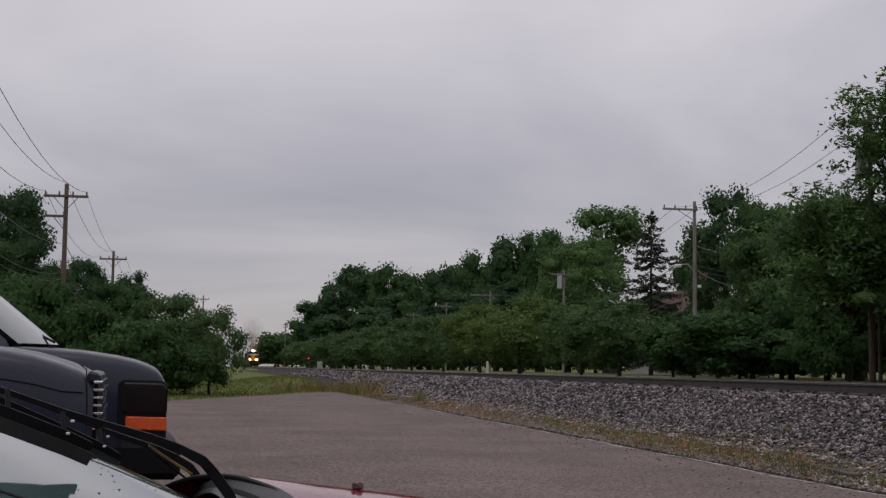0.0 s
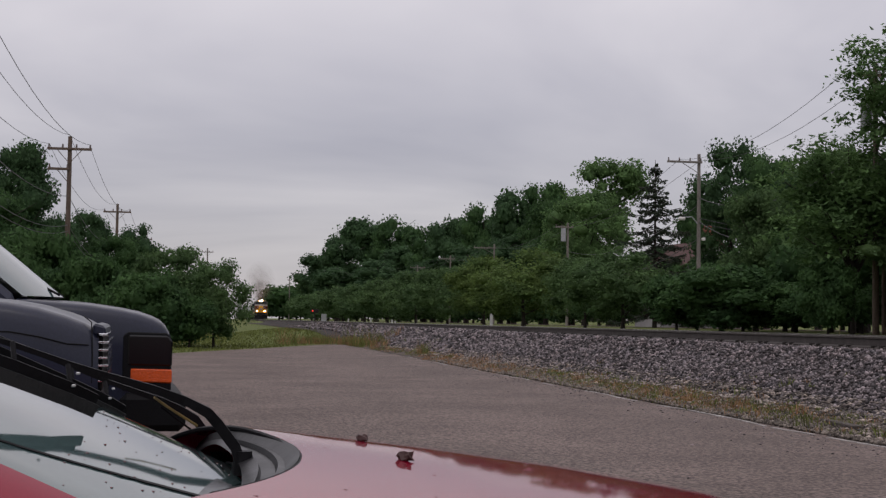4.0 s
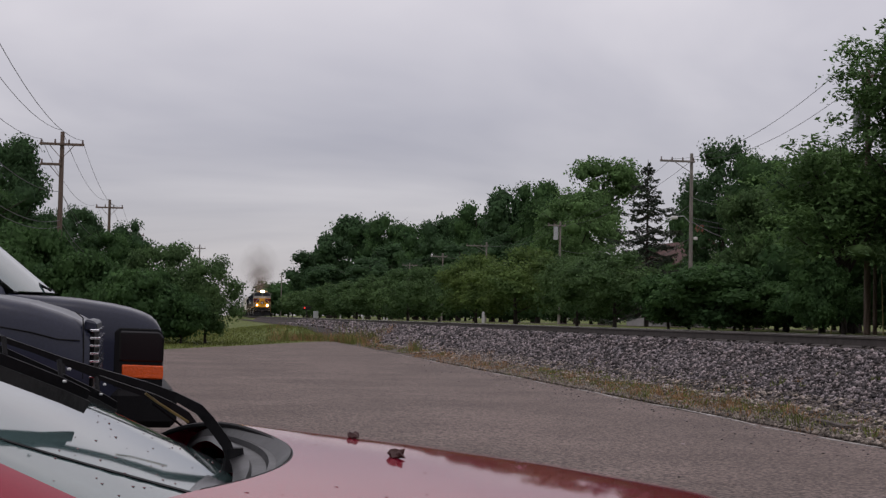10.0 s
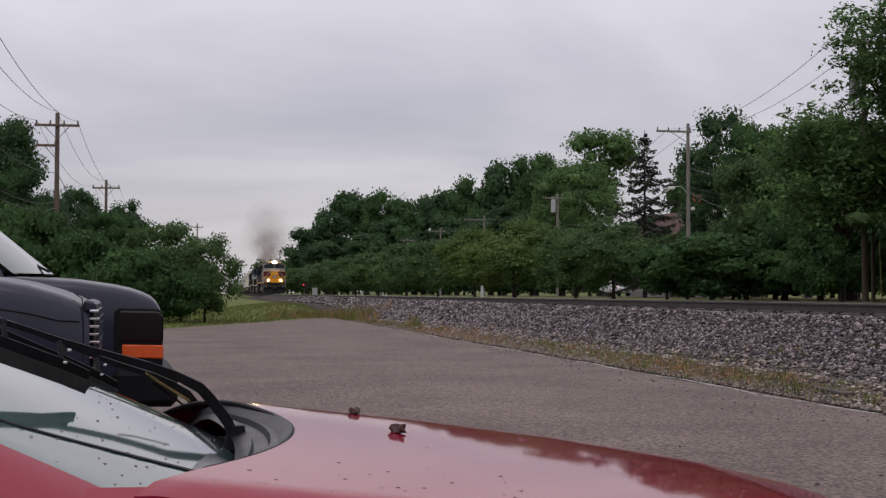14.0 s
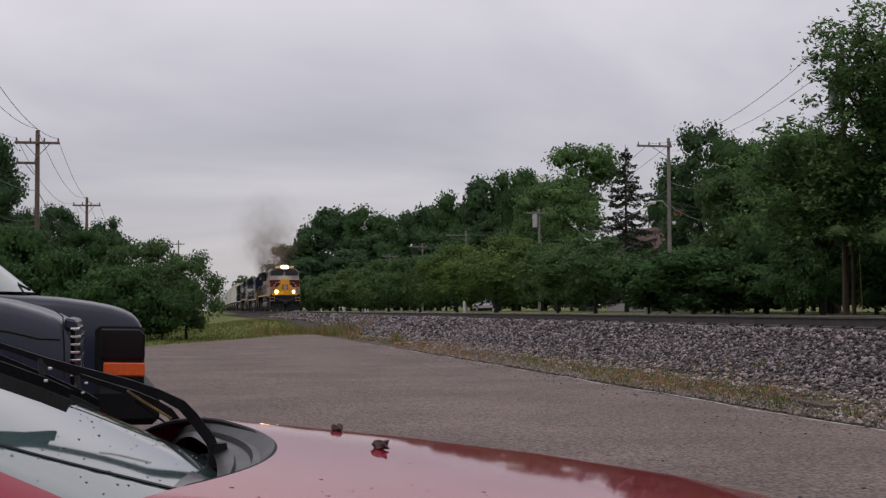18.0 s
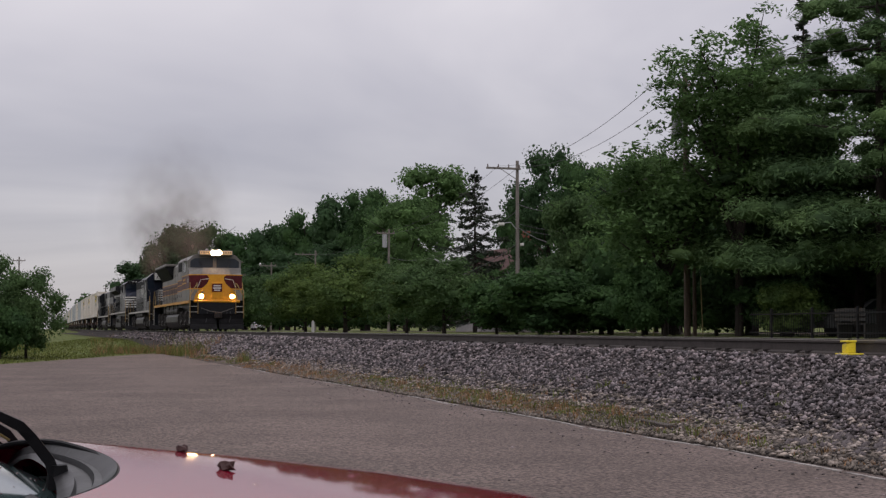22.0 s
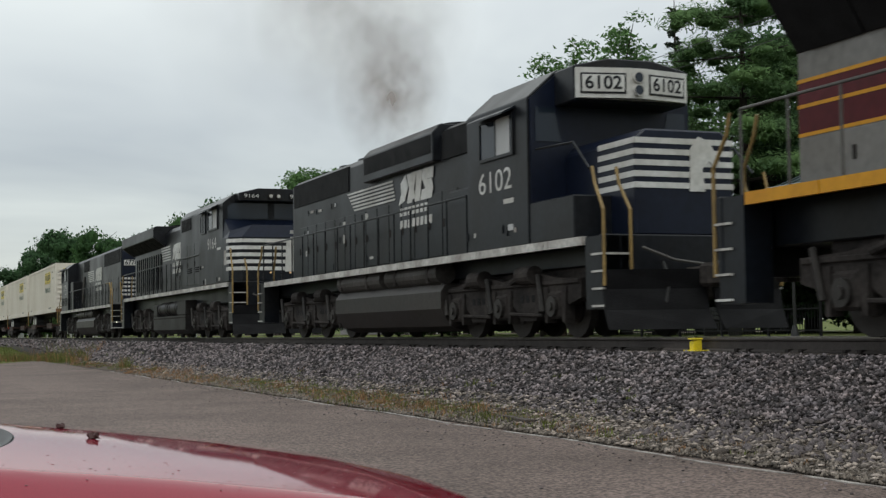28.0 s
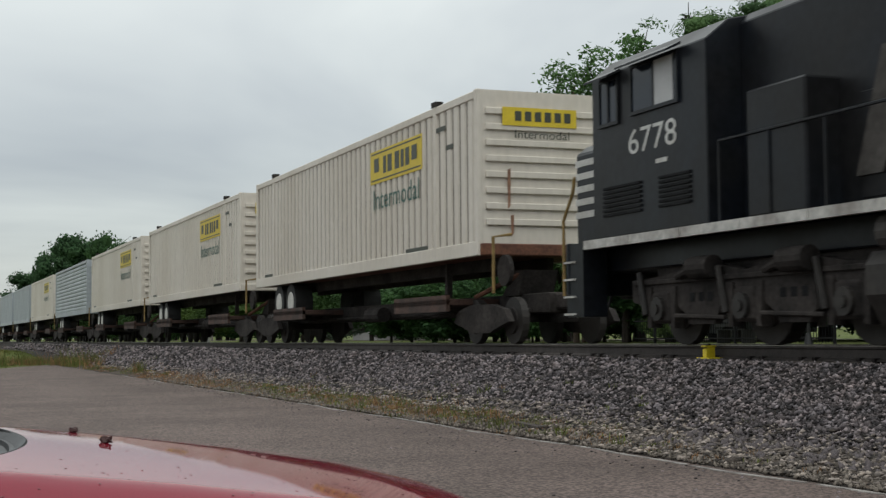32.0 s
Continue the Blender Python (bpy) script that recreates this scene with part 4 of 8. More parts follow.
def emblem(parent, x, y0, y1, z0, z1):
    """The railway's emblem as plain slanted white shapes, and two lines of white bars under it."""
    w, h = y1 - y0, z1 - z0
    shapes = [[(0.98, 0), (0.80, 0.12), (0.70, 0.55), (0.78, 1), (0.92, 0.72), (0.90, 0.4)],
              [(0.74, 0), (0.60, 0), (0.46, 1), (0.60, 1)], [(0.62, 0.1), (0.50, 0.1), (0.60, 0.98), (0.74, 0.98)], [(0.52, 0), (0.38, 0), (0.30, 1), (0.46, 1)],
              [(0.36, 0), (0.06, 0), (0.02, 0.34), (0.32, 0.34)], [(0.22, 0.34), (0.02, 0.34), (0.06, 0.62), (0.3, 0.66)], [(0.32, 0.66), (0.02, 0.64), (0.0, 1), (0.28, 1)]]
    for s in (-1, 1):
        for k, sh in enumerate(shapes):
            out = [(y0 + p * w, z0 + q * h) for p, q in sh]
            part("emblem", prism(out, s * x, s * (x + 0.006 + 0.001 * k), "x"), WHITE, parent)
        for row, n in ((0, 7), (1, 8)):
            z = z0 - 0.24 - row * 0.26
            for k in range(n):
                a = y1 - 0.1 - k * w * 0.92 / 8
                part("letter_bar", prism([(a, z), (a - w * 0.075, z), (a - w * 0.075 - 0.03, z + 0.17), (a - 0.03, z + 0.17)], s * x, s * (x + 0.006), "x"), WHITE, parent)


def side_text(text, size, parent, x, y, z, width=None, material=None):
    """Figures on both flanks."""
    for s in (-1, 1):
        m = Matrix.Translation((s * (x + 0.005), y, z)) @ (Matrix.Rotation(radians(-90 * 1), 4, "Z") if s < 0 else Matrix.Rotation(radians(90), 4, "Z")) @ Matrix.Rotation(radians(90), 4, "X")
        words(text, size, material or WHITE, parent, m, "number", width=width)


def front_text(text, size, parent, x, y, z, s=-1, width=None, material=None):
    m = Matrix.Translation((x, y + s * 0.005, z)) @ (Matrix.Identity(4) if s < 0 else Matrix.Rotation(radians(180), 4, "Z")) @ Matrix.Rotation(radians(90), 4, "X")
    words(text, size, material or BLACK, parent, m, "number", width=width)


def doors(parent, x, ys, z0, z1, material, name="hood_door"):
    for s in (-1, 1):
        for a, c in zip(ys[:-1], ys[1:]):
            d = part(name, box(s * x - 0.012, s * x + 0.012, a + 0.02, c - 0.02, z0, z1, 0.006), material, parent)
            part("latch", box(s * (x + 0.018) - 0.012, s * (x + 0.018) + 0.012, c - 0.12, c - 0.07, (z0 + z1) / 2 - 0.08, (z0 + z1) / 2 + 0.08), GRIME, d)


def louvers(parent, x, y0, y1, z0, z1, n, material):
    for s in (-1, 1):
        for k in range(n):
            z = z0 + (z1 - z0) * k / n
            part("louver", box(s * x - 0.015, s * x + 0.02 * s + 0.0 if s > 0 else -x + 0.015, y0, y1, z, z + (z1 - z0) / n * 0.55) if s > 0 else box(-x - 0.02, -x + 0.015, y0, y1, z, z + (z1 - z0) / n * 0.55), material, parent)


def cab_window(parent, x, y0, y1, z0, z1, blind=True, frame_mat=None):
    for s in (-1, 1):
        a, c = sorted((s * x, s * (x + 0.02)))
        w = part("window", box(a, c, y0, y1, z0, z1), GLASS_DARK, parent)
        b = bmesh.new()
        a, c = sorted((s * x, s * (x + 0.04)))
        for q in ((y0 - 0.05, y0, z0 - 0.05, z1 + 0.05), (y1, y1 + 0.05, z0 - 0.05, z1 + 0.05), (y0, y1, z0 - 0.05, z0), (y0, y1, z1, z1 + 0.05), ((y0 + y1) / 2 - 0.02, (y0 + y1) / 2 + 0.02, z0, z1)):
            box(a, c, *q, bm=b)
        part("window_frame", b, frame_mat or BLACK, w)
        if blind:
            a, c = sorted((s * (x + 0.022), s * (x + 0.03)))
            part("sliding_pane", box(a, c, y0 + 0.08, (y0 + y1) / 2 - 0.03, z0, z1), BLIND, w, "pale drawn window pane")
        a, c = sorted((s * x, s * (x + 0.22)))
        part("sun_visor", prism([(s * x, z1 + 0.14), (s * (x + 0.24), z1 + 0.02), (s * (x + 0.24), z1 - 0.01), (s * x, z1 + 0.10)], y0 - 0.1, y1 + 0.1, "y"), frame_mat or BLACK, w)


def hood(parent, y0, y1, z0, z1, w, material, chamfer=0.22, name="hood"):
    out = [(-w, z0), (-w, z1 - chamfer), (-w + chamfer, z1), (w - chamfer, z1), (w, z1 - chamfer), (w, z0)]
    return part(name, prism(out, y0, y1, "y", bevel=0.015), material, parent)


def wings(parent, y0, y1, z_hood, z_low, z_top, w_in, w_out, top_mat, under_mat):
    """The flared radiator housing that overhangs the hood."""
    out = [(-w_in, z_hood), (-w_out, z_low), (-w_out, z_top - 0.06), (-w_out + 0.12, z_top), (w_out - 0.12, z_top), (w_out, z_top - 0.06), (w_out, z_low), (w_in, z_hood)]
    part("radiator_housing", prism(out, y0, y1, "y", bevel=0.01), top_mat, parent)
    for s in (-1, 1):
        for k in range(6):
            a = y0 + 0.15 + (y1 - y0 - 0.3) * k / 6
            c = y0 + 0.15 + (y1 - y0 - 0.3) * (k + 1) / 6 - 0.06
            pts = [(s * (w_in + 0.03), z_hood + 0.03), (s * (w_out - 0.02), z_low + 0.0), (s * (w_out - 0.02), z_low - 0.02), (s * (w_in + 0.03), z_hood + 0.0)]
            part("radiator_screen", prism(pts, a, c, "y"), under_mat, parent)
    for k in range(3):
        y = y0 + (y1 - y0) * (k + 0.5) / 3
        part("cooling_fan", tube((0, y, z_top), (0, y, z_top + 0.12), 0.62, 20), SOOT, parent)


def side_marks(parent, x, spans, n, seed):
    """Small pale notices, latches and lift plates on the flanks; spans: (y0, y1, z0, z1)."""
    rng = random.Random(seed)
    for s in (-1, 1):
        for k in range(n):
            y0, y1, z0, z1 = spans[k % len(spans)]
            y, z = rng.uniform(y0, y1), rng.choice((z0, z0 + (z1 - z0) * 0.45, z1)) + rng.uniform(-0.04, 0.04)
            w, h = rng.choice(((0.13, 0.03), (0.06, 0.07), (0.05, 0.10), (0.10, 0.05), (0.04, 0.04)))
            a, c = sorted((s * x, s * (x + 0.008)))
            part("notice_plate", box(a, c, y - w, y + w, z - h, z + h), SILL if k % 3 else BLIND, parent)
            a, c = sorted((s * x, s * (x + 0.02)))
            part("door_latch", box(a, c, y + 0.3, y + 0.33, z - 0.08, z + 0.06, 0.004), BLACK, parent)


def roof_gear(parent, y, z, n=3):
    for k in range(n):
        part("roof_fan", tube((0, y + k * 1.5, z), (0, y + k * 1.5, z + 0.16), 0.55, 18), BLACK, parent)


# ---- the grey, maroon and yellow leading engine ----
def build_leader():
    e = tagged(empty("locomotive"), "grey, maroon and yellow diesel locomotive with lit headlamps", "locomotive", "train locomotives")
    L, deck = 21.4, 1.74
    under(e, L, deck, (2.0, 4.05, 6.1), (15.2, 17.25, 19.3), (7.2, 14.0), YELLOW)
    plan = [(-1.5, 1.05), (-1.5, 0.50), (-0.80, 0.14), (0.80, 0.14), (1.5, 0.50), (1.5, 1.05)]
    lean = lambda z: 0.10 * max(0, z - 1.75)
    ring = lambda z: [(x, y + (lean(z) if y < 1 else 0), z) for x, y in plan]
    part("nose", loft([ring(1.75), ring(2.40)]), GREY, e)
    part("nose_band", loft([ring(2.401), ring(3.18)]), MAROON, e)
    part("nose_line", loft([[(x * 1.004, y - 0.006, z) for x, y, z in ring(zz)] for zz in (2.36, 2.42)]), YELLOW, e)
    part("nose_line", loft([[(x * 1.004, y - 0.006, z) for x, y, z in ring(zz)] for zz in (3.16, 3.21)]), YELLOW, e)
    top = [(-1.5, 1.05, 3.62), (-1.45, 0.86, 3.34), (-0.75, 0.50, 3.58), (0.75, 0.50, 3.58), (1.45, 0.86, 3.34), (1.5, 1.05, 3.62)]
    part("nose_top", loft([ring(3.18), top]), GREY, e)
    # yellow face with curved flanks
    rows = ((1.76, 1.22), (1.95, 1.20), (2.12, 1.13), (2.28, 1.0), (2.42, 0.82), (2.55, 0.66), (2.7, 0.52), (2.85, 0.44), (3.0, 0.42), (3.1, 0.46), (3.19, 0.58))
    fr = lambda x: 0.14 + max(0, abs(x) - 0.80) * 0.5143
    cols = (-1, -0.82, -0.6, -0.3, 0, 0.3, 0.6, 0.82, 1)
    b = bmesh.new()
    grid = [[b.verts.new((u * hw, fr(u * hw) + lean(z) - 0.02, z)) for u in cols] for z, hw in rows]
    for r0, r1 in zip(grid[:-1], grid[1:]):
        for i in range(len(cols) - 1):
            b.faces.new((r0[i], r0[i + 1], r1[i + 1], r1[i]))
    part("nose_face", b, YELLOW, e, "yellow centre panel with curved flanks")
    part("nose_door", box(-0.30, 0.36, 0.115, 0.26, 1.85, 2.75, 0.01), YELLOW, e)
    herald = part("herald", box(-0.26, 0.30, 0.09, 0.113, 2.22, 2.68, 0.008), MAROON, e, "maroon plate with white bars")
    for z, w in ((2.56, 0.2), (2.43, 0.23), (2.31, 0.17)):
        part("herald_bar", box(0.02 - w, 0.02 + w, 0.083, 0.0895, z - 0.035, z + 0.035), WHITE, herald)
    for s in (-1, 1):
        part("nose_rail", bars([(s * 0.45, 0.1, 2.95), (s * 0.9, 0.1, 2.9), (s * 1.05, 0.12, 2.5)], 0.02), SILL, e)
        part("grab_rail", bars([(s * 1.5, -0.02, 1.1), (s * 1.5, -0.02, 2.0), (s * 1.1, 0.05, 2.7)], 0.03), RAILING, e)
        lamp = part("ditch_light", tube((s * 0.86, 0.06, 1.96), (s * 0.86, 0.3, 1.96), 0.13, 18), YELLOW, e)
        part("ditch_lens", tube((s * 0.86, 0.048, 1.96), (s * 0.86, 0.059, 1.96), 0.115, 18), DITCH, lamp, "glowing amber lamp lens")
    part("anticlimber", box(-1.3, 1.3, -0.05, 0.4, 1.62, 1.745, 0.03), YELLOW, e)
    # cab
    cab = [(-1.5, 1.75), (-1.5, 4.02), (-1.18, 4.34), (-0.5, 4.52), (0.5, 4.52), (1.18, 4.34), (1.5, 4.02), (1.5, 1.75)]
    body = part("cab", prism([(x, max(z, 3.18)) for x, z in cab], 1.05, 4.0, "y", bevel=0.01), GREY, e)
    part("cab_band", prism([(-1.5, 2.4), (-1.5, 3.18), (1.5, 3.18), (1.5, 2.4)], 1.05, 4.0, "y"), MAROON, e)
    part("cab_base", prism([(-1.5, 1.75), (-1.5, 2.4), (1.5, 2.4), (1.5, 1.75)], 1.05, 4.0, "y"), GREY, e)
    for z in (2.39, 3.185):
        part("band_line", box(-1.508, 1.508, 1.04, 4.0, z - 0.025, z + 0.025), YELLOW, e)
    part("band_stroke", box(-1.507, 1.507, 1.9, 3.9, 2.72, 2.79), YELLOW, e)
    for s in (-1, 1):
        for k in range(5):
            part("band_emblem", prism([(2.3 + 0.22 * k, 2.93), (2.5 + 0.22 * k, 2.88), (2.52 + 0.22 * k, 2.95), (2.32 + 0.22 * k, 3.03)], s * 1.5, s * 1.506, "x"), YELLOW, e)
        part("notice_plate", box(s * 1.5 - 0.005, s * 1.5 + 0.005, 0.9, 1.12, 2.75, 2.98), WHITE, e)
        w = prism([(s * 0.1, 3.62), (s * 1.38, 3.62), (s * 1.38, 3.98), (s * 1.15, 4.14), (s * 0.1, 4.18)], 1.03, 1.045, "y")
        part("windshield", w, GLASS_DARK, body)
        part("wiper", bars([(s * 0.7, 1.02, 3.6), (s * 0.9, 1.0, 4.0)], 0.012), BLACK, body)
    cab_window(e, 1.5, 1.75, 3.3, 3.42, 3.98, True, GREY)
    board = part("number_board", box(-0.95, 0.95, 0.55, 1.1, 4.30, 4.58, 0.05), GREY, e)
    for x in (-0.62, 0.62):
        part("number_panel", box(x - 0.28, x + 0.28, 0.535, 0.549, 4.34, 4.54), NUMBER_LIT, board, "glowing number panel")
        front_text("1074", 0.17, board, x, 0.532, 4.44, width=0.46, material=BLACK)
    for x in (-0.15, 0.15):
        hl = part("headlight", tube((x, 0.49, 4.44), (x, 0.6, 4.44), 0.149, 20), SILL, board)
        part("headlight_lens", tube((x, 0.478, 4.44), (x, 0.489, 4.44), 0.145, 20), LAMP, hl, "glowing warm headlight lens")
    for k in range(3):
        part("roof_horn", tube((-0.3 + 0.3 * k, 2.6, 4.55), (-0.3 + 0.3 * k, 2.2, 4.68), 0.05, 10, r1=0.10), SILL, e)
    # equipment cabinet and long hood, in three colours
    def banded(y0, y1, w, zt, name):
        part(name, prism([(-w, 1.75), (-w, 2.38), (w, 2.38), (w, 1.75)], y0, y1, "y"), GREY, e)
        part(name + "_band", prism([(-w, 2.38), (-w, 3.02), (w, 3.02), (w, 2.38)], y0, y1, "y"), MAROON, e)
        hood(e, y0, y1, 3.02, zt, w, GREY, 0.2, name + "_top")
        for z in (2.38, 2.72, 3.02):
            part("band_line", box(-w - 0.006, w + 0.006, y0, y1, z - 0.022, z + 0.022), YELLOW, e)
    banded(4.0, 7.4, 1.38, 4.35, "cabinet")
    banded(7.4, 20.4, 0.98, 4.28, "hood")
    part("intake_screen", box(-1.4, 1.4, 5.0, 6.9, 3.55, 4.08), SOOT, e)
    doors(e, 1.385, [4.1, 5.2, 6.3, 7.35], 1.85, 2.34, GREY, "cabinet_door")
    louvers(e, 1.39, 4.3, 5.1, 2.12, 2.32, 3, GREY)
    doors(e, 0.985, [7.5 + 0.92 * k for k in range(14)], 1.8, 2.34, GREY)
    doors(e, 0.985, [7.5 + 0.92 * k for k in range(8)], 3.08, 3.95, GREY)
    wings(e, 13.4, 20.4, 3.36, 4.14, 4.33, 0.985, 1.50, SOOT, SOOT)
    part("radiator_cap", box(-1.512, 1.512, 13.38, 20.42, 4.20, 4.345, 0.02), GREY, e)
    part("exhaust_stack", box(-0.25, 0.25, 10.2, 11.2, 4.26, 4.46, 0.04), SOOT, e)
    for s in (-1, 1):
        railing(e, s * 1.46, 7.5, 20.9, deck, 15, RAIL_GREY)
    end_steps(e, 0.0, -1, deck, RAILING)
    end_steps(e, L, 1, deck, RAILING)
    pilot(e, 0.0, -1, deck)
    pilot(e, L, 1, deck, False)
    for x in (-1.3, 1.3):
        part("step_lamp", tube((x, -0.07, 0.82), (x, -0.05, 0.82), 0.028, 10), STEP_LIT, e)
    return roll_with_train(e, 0.0)


# ---- a black engine with a narrow nose and a white number panel ----
def build_second():
    e = tagged(empty("locomotive"), "black diesel locomotive with white nose stripes and number panel", "locomotive", "train locomotives")
    L, deck = 19.9, 1.50
    under(e, L, deck, (2.1, 4.15, 6.2), (13.7, 15.75, 17.8), (6.6, 13.2), SILL)
    part("nose", prism([(-0.84, 1.5), (-0.84, 2.92), (-0.66, 3.08), (0.66, 3.08), (0.84, 2.92), (0.84, 1.5)], 0.18, 2.5, "y", bevel=0.03), NAVY, e)
    for k in range(5):
        z = 2.20 + k * 0.165
        part("nose_stripe", box(-0.848, 0.848, 0.172, 1.3, z, z + 0.085), WHITE, e)
    for s in (-1, 1):
        for sh in (([(0.08, 2.16), (0.34, 2.16), (0.30, 2.50), (0.42, 2.62), (0.52, 2.50), (0.60, 2.62), (0.42, 2.92), (0.24, 2.98), (0.10, 2.80)],) if s > 0 else ()):
            part("nose_emblem", prism([(s * p, q) for p, q in sh], 0.155, 0.17, "y"), WHITE, e)
    cab = [(-1.5, 1.5), (-1.5, 3.86), (-0.98, 4.32), (-0.4, 4.42), (0.4, 4.42), (0.98, 4.32), (1.5, 3.86), (1.5, 1.5)]
    body = part("cab", prism(cab, 2.45, 4.95, "y", bevel=0.015), BLACK, e)
    part("cab_front", prism([(-1.46, 1.52), (-1.46, 3.84), (-0.95, 4.28), (0.95, 4.28), (1.46, 3.84), (1.46, 1.52)], 2.40, 2.446, "y"), NAVY, e)
    part("roof_front", prism([(-1.02, 3.72), (-1.02, 4.28), (-0.4, 4.42), (0.4, 4.42), (1.02, 4.28), (1.02, 3.72)], 1.72, 2.42, "y", bevel=0.02), BLACK, e)
    board = part("number_panel", prism([(-1.0, 1.68), (-0.14, 1.50), (0.14, 1.50), (1.0, 1.68), (1.0, 1.73), (-1.0, 1.73)], 3.76, 4.24, "z"), WHITE, e)
    for q in (-1, 1):
        m = pose(q * 0.57, 1.59, 3.99, 0, 0, q * 11.8)
        fr = part("number_frame", box(-0.375, 0.375, -0.014, -0.004, -0.165, 0.165, 0.05 * 0.1), BLACK, board)
        fr.matrix_basis = m
        fi = part("number_field", box(-0.345, 0.345, -0.020, -0.0145, -0.135, 0.135, 0.002), WHITE, board)
        fi.matrix_basis = m
        words("6102", 0.29, BLACK, board, m @ pose(0, -0.0235, 0, 90, 0, 0), "number", width=0.60, bold=0.006)
    for z in (4.09, 3.89):
        part("headlight", tube((0, 1.455, z), (0, 1.505, z), 0.095, 18), SILL, board)
        part("headlight_glass", tube((0, 1.448, z), (0, 1.456, z), 0.075, 18), GLASS_DARK, board)
    for s in (-1, 1):
        w = prism([(s * 0.92, 3.15), (s * 1.38, 3.15), (s * 1.38, 3.7), (s * 1.05, 3.7)], 2.385, 2.398, "y")
        part("windshield", w, GLASS_DARK, body)
        part("nose_guard_rail", bars([(s * 1.42, 0.5, 2.5), (s * 1.42, 1.0, 2.95), (s * 1.42, 2.3, 3.0)], 0.02), BLACK, e)
        part("battery_box", box(s * 1.12 - 0.36, s * 1.12 + 0.36, 0.9, 2.44, 1.5, 2.15, 0.02), BLACK, e)
        part("cab_mark", box(s * 1.5 - 0.006, s * 1.5 + 0.006, 3.0, 3.4, 2.22, 2.30), WHITE, e)
    cab_window(e, 1.5, 3.0, 4.3, 3.05, 3.66)
    side_text("6102", 0.52, e, 1.5, 3.75, 2.62, width=1.35)
    hood(e, 4.95, 18.3, 1.5, 4.12, 0.96, BLACK, 0.16)
    part("hood_end", box(-0.9, 0.9, 18.3, 18.55, 1.5, 3.95, 0.05), BLACK, e)
    part("blower_housing", box(-1.2, 1.2, 5.0, 6.6, 1.5, 2.75, 0.04), BLACK, e)
    doors(e, 0.965, [6.7 + 0.78 * k for k in range(15)], 1.6, 2.85, BLACK)
    part("dynamic_brake_blister", prism([(-1.12, 3.45), (-1.12, 4.02), (-0.95, 4.2), (0.95, 4.2), (1.12, 4.02), (1.12, 3.45)], 7.6, 11.9, "y", bevel=0.02), BLACK, e)
    part("grid_screen", box(-1.13, 1.13, 7.7, 11.8, 3.62, 3.98), SOOT, e)
    part("radiator_screen", box(-0.985, 0.985, 13.4, 18.1, 3.42, 4.0), SOOT, e)
    part("inertial_screen", box(-1.0, 1.0, 5.1, 7.4, 3.45, 4.0), SOOT, e)
    roof_gear(e, 13.9, 4.1)
    roof_gear(e, 8.6, 4.18, 2)
    part("exhaust_stack", box(-0.25, 0.25, 12.2, 13.0, 4.1, 4.38, 0.03), SOOT, e)
    part("horn", tube((-0.5, 6.0, 4.2), (-0.5, 5.6, 4.34), 0.04, 8, r1=0.1), SILL, e)
    stripes(e, 0.972, 10.2, 13.5, 2.92, 3.36, 6, 0.5)
    emblem(e, 0.975, 7.9, 10.0, 2.78, 3.40)
    for s in (-1, 1):
        railing(e, s * 1.46, 5.1, L - 0.4, deck, 16)
        for k in range(4):
            part("rear_stripe", box(s * 0.80 - 0.17, s * 0.80 + 0.17, 18.552, 18.56, 2.25 + 0.18 * k, 2.34 + 0.18 * k), WHITE, e)
    end_steps(e, 0.0, -1, deck, RAILING)
    end_steps(e, L, 1, deck, RAILING)
    pilot(e, 0.0, -1, deck)
    pilot(e, L, 1, deck, False)
    part("step_lamp", tube((-1.3, -0.07, 0.72), (-1.3, -0.05, 0.72), 0.022, 10), STEP_LIT, e)
    side_marks(e, 0.972, ((6.8, 18.0, 1.75, 2.7), (13.6, 18.1, 2.3, 3.2)), 12, 3)
    side_marks(e, 1.505, ((2.6, 4.8, 1.8, 2.2),), 3, 4)
    return roll_with_train(e, 24.4)


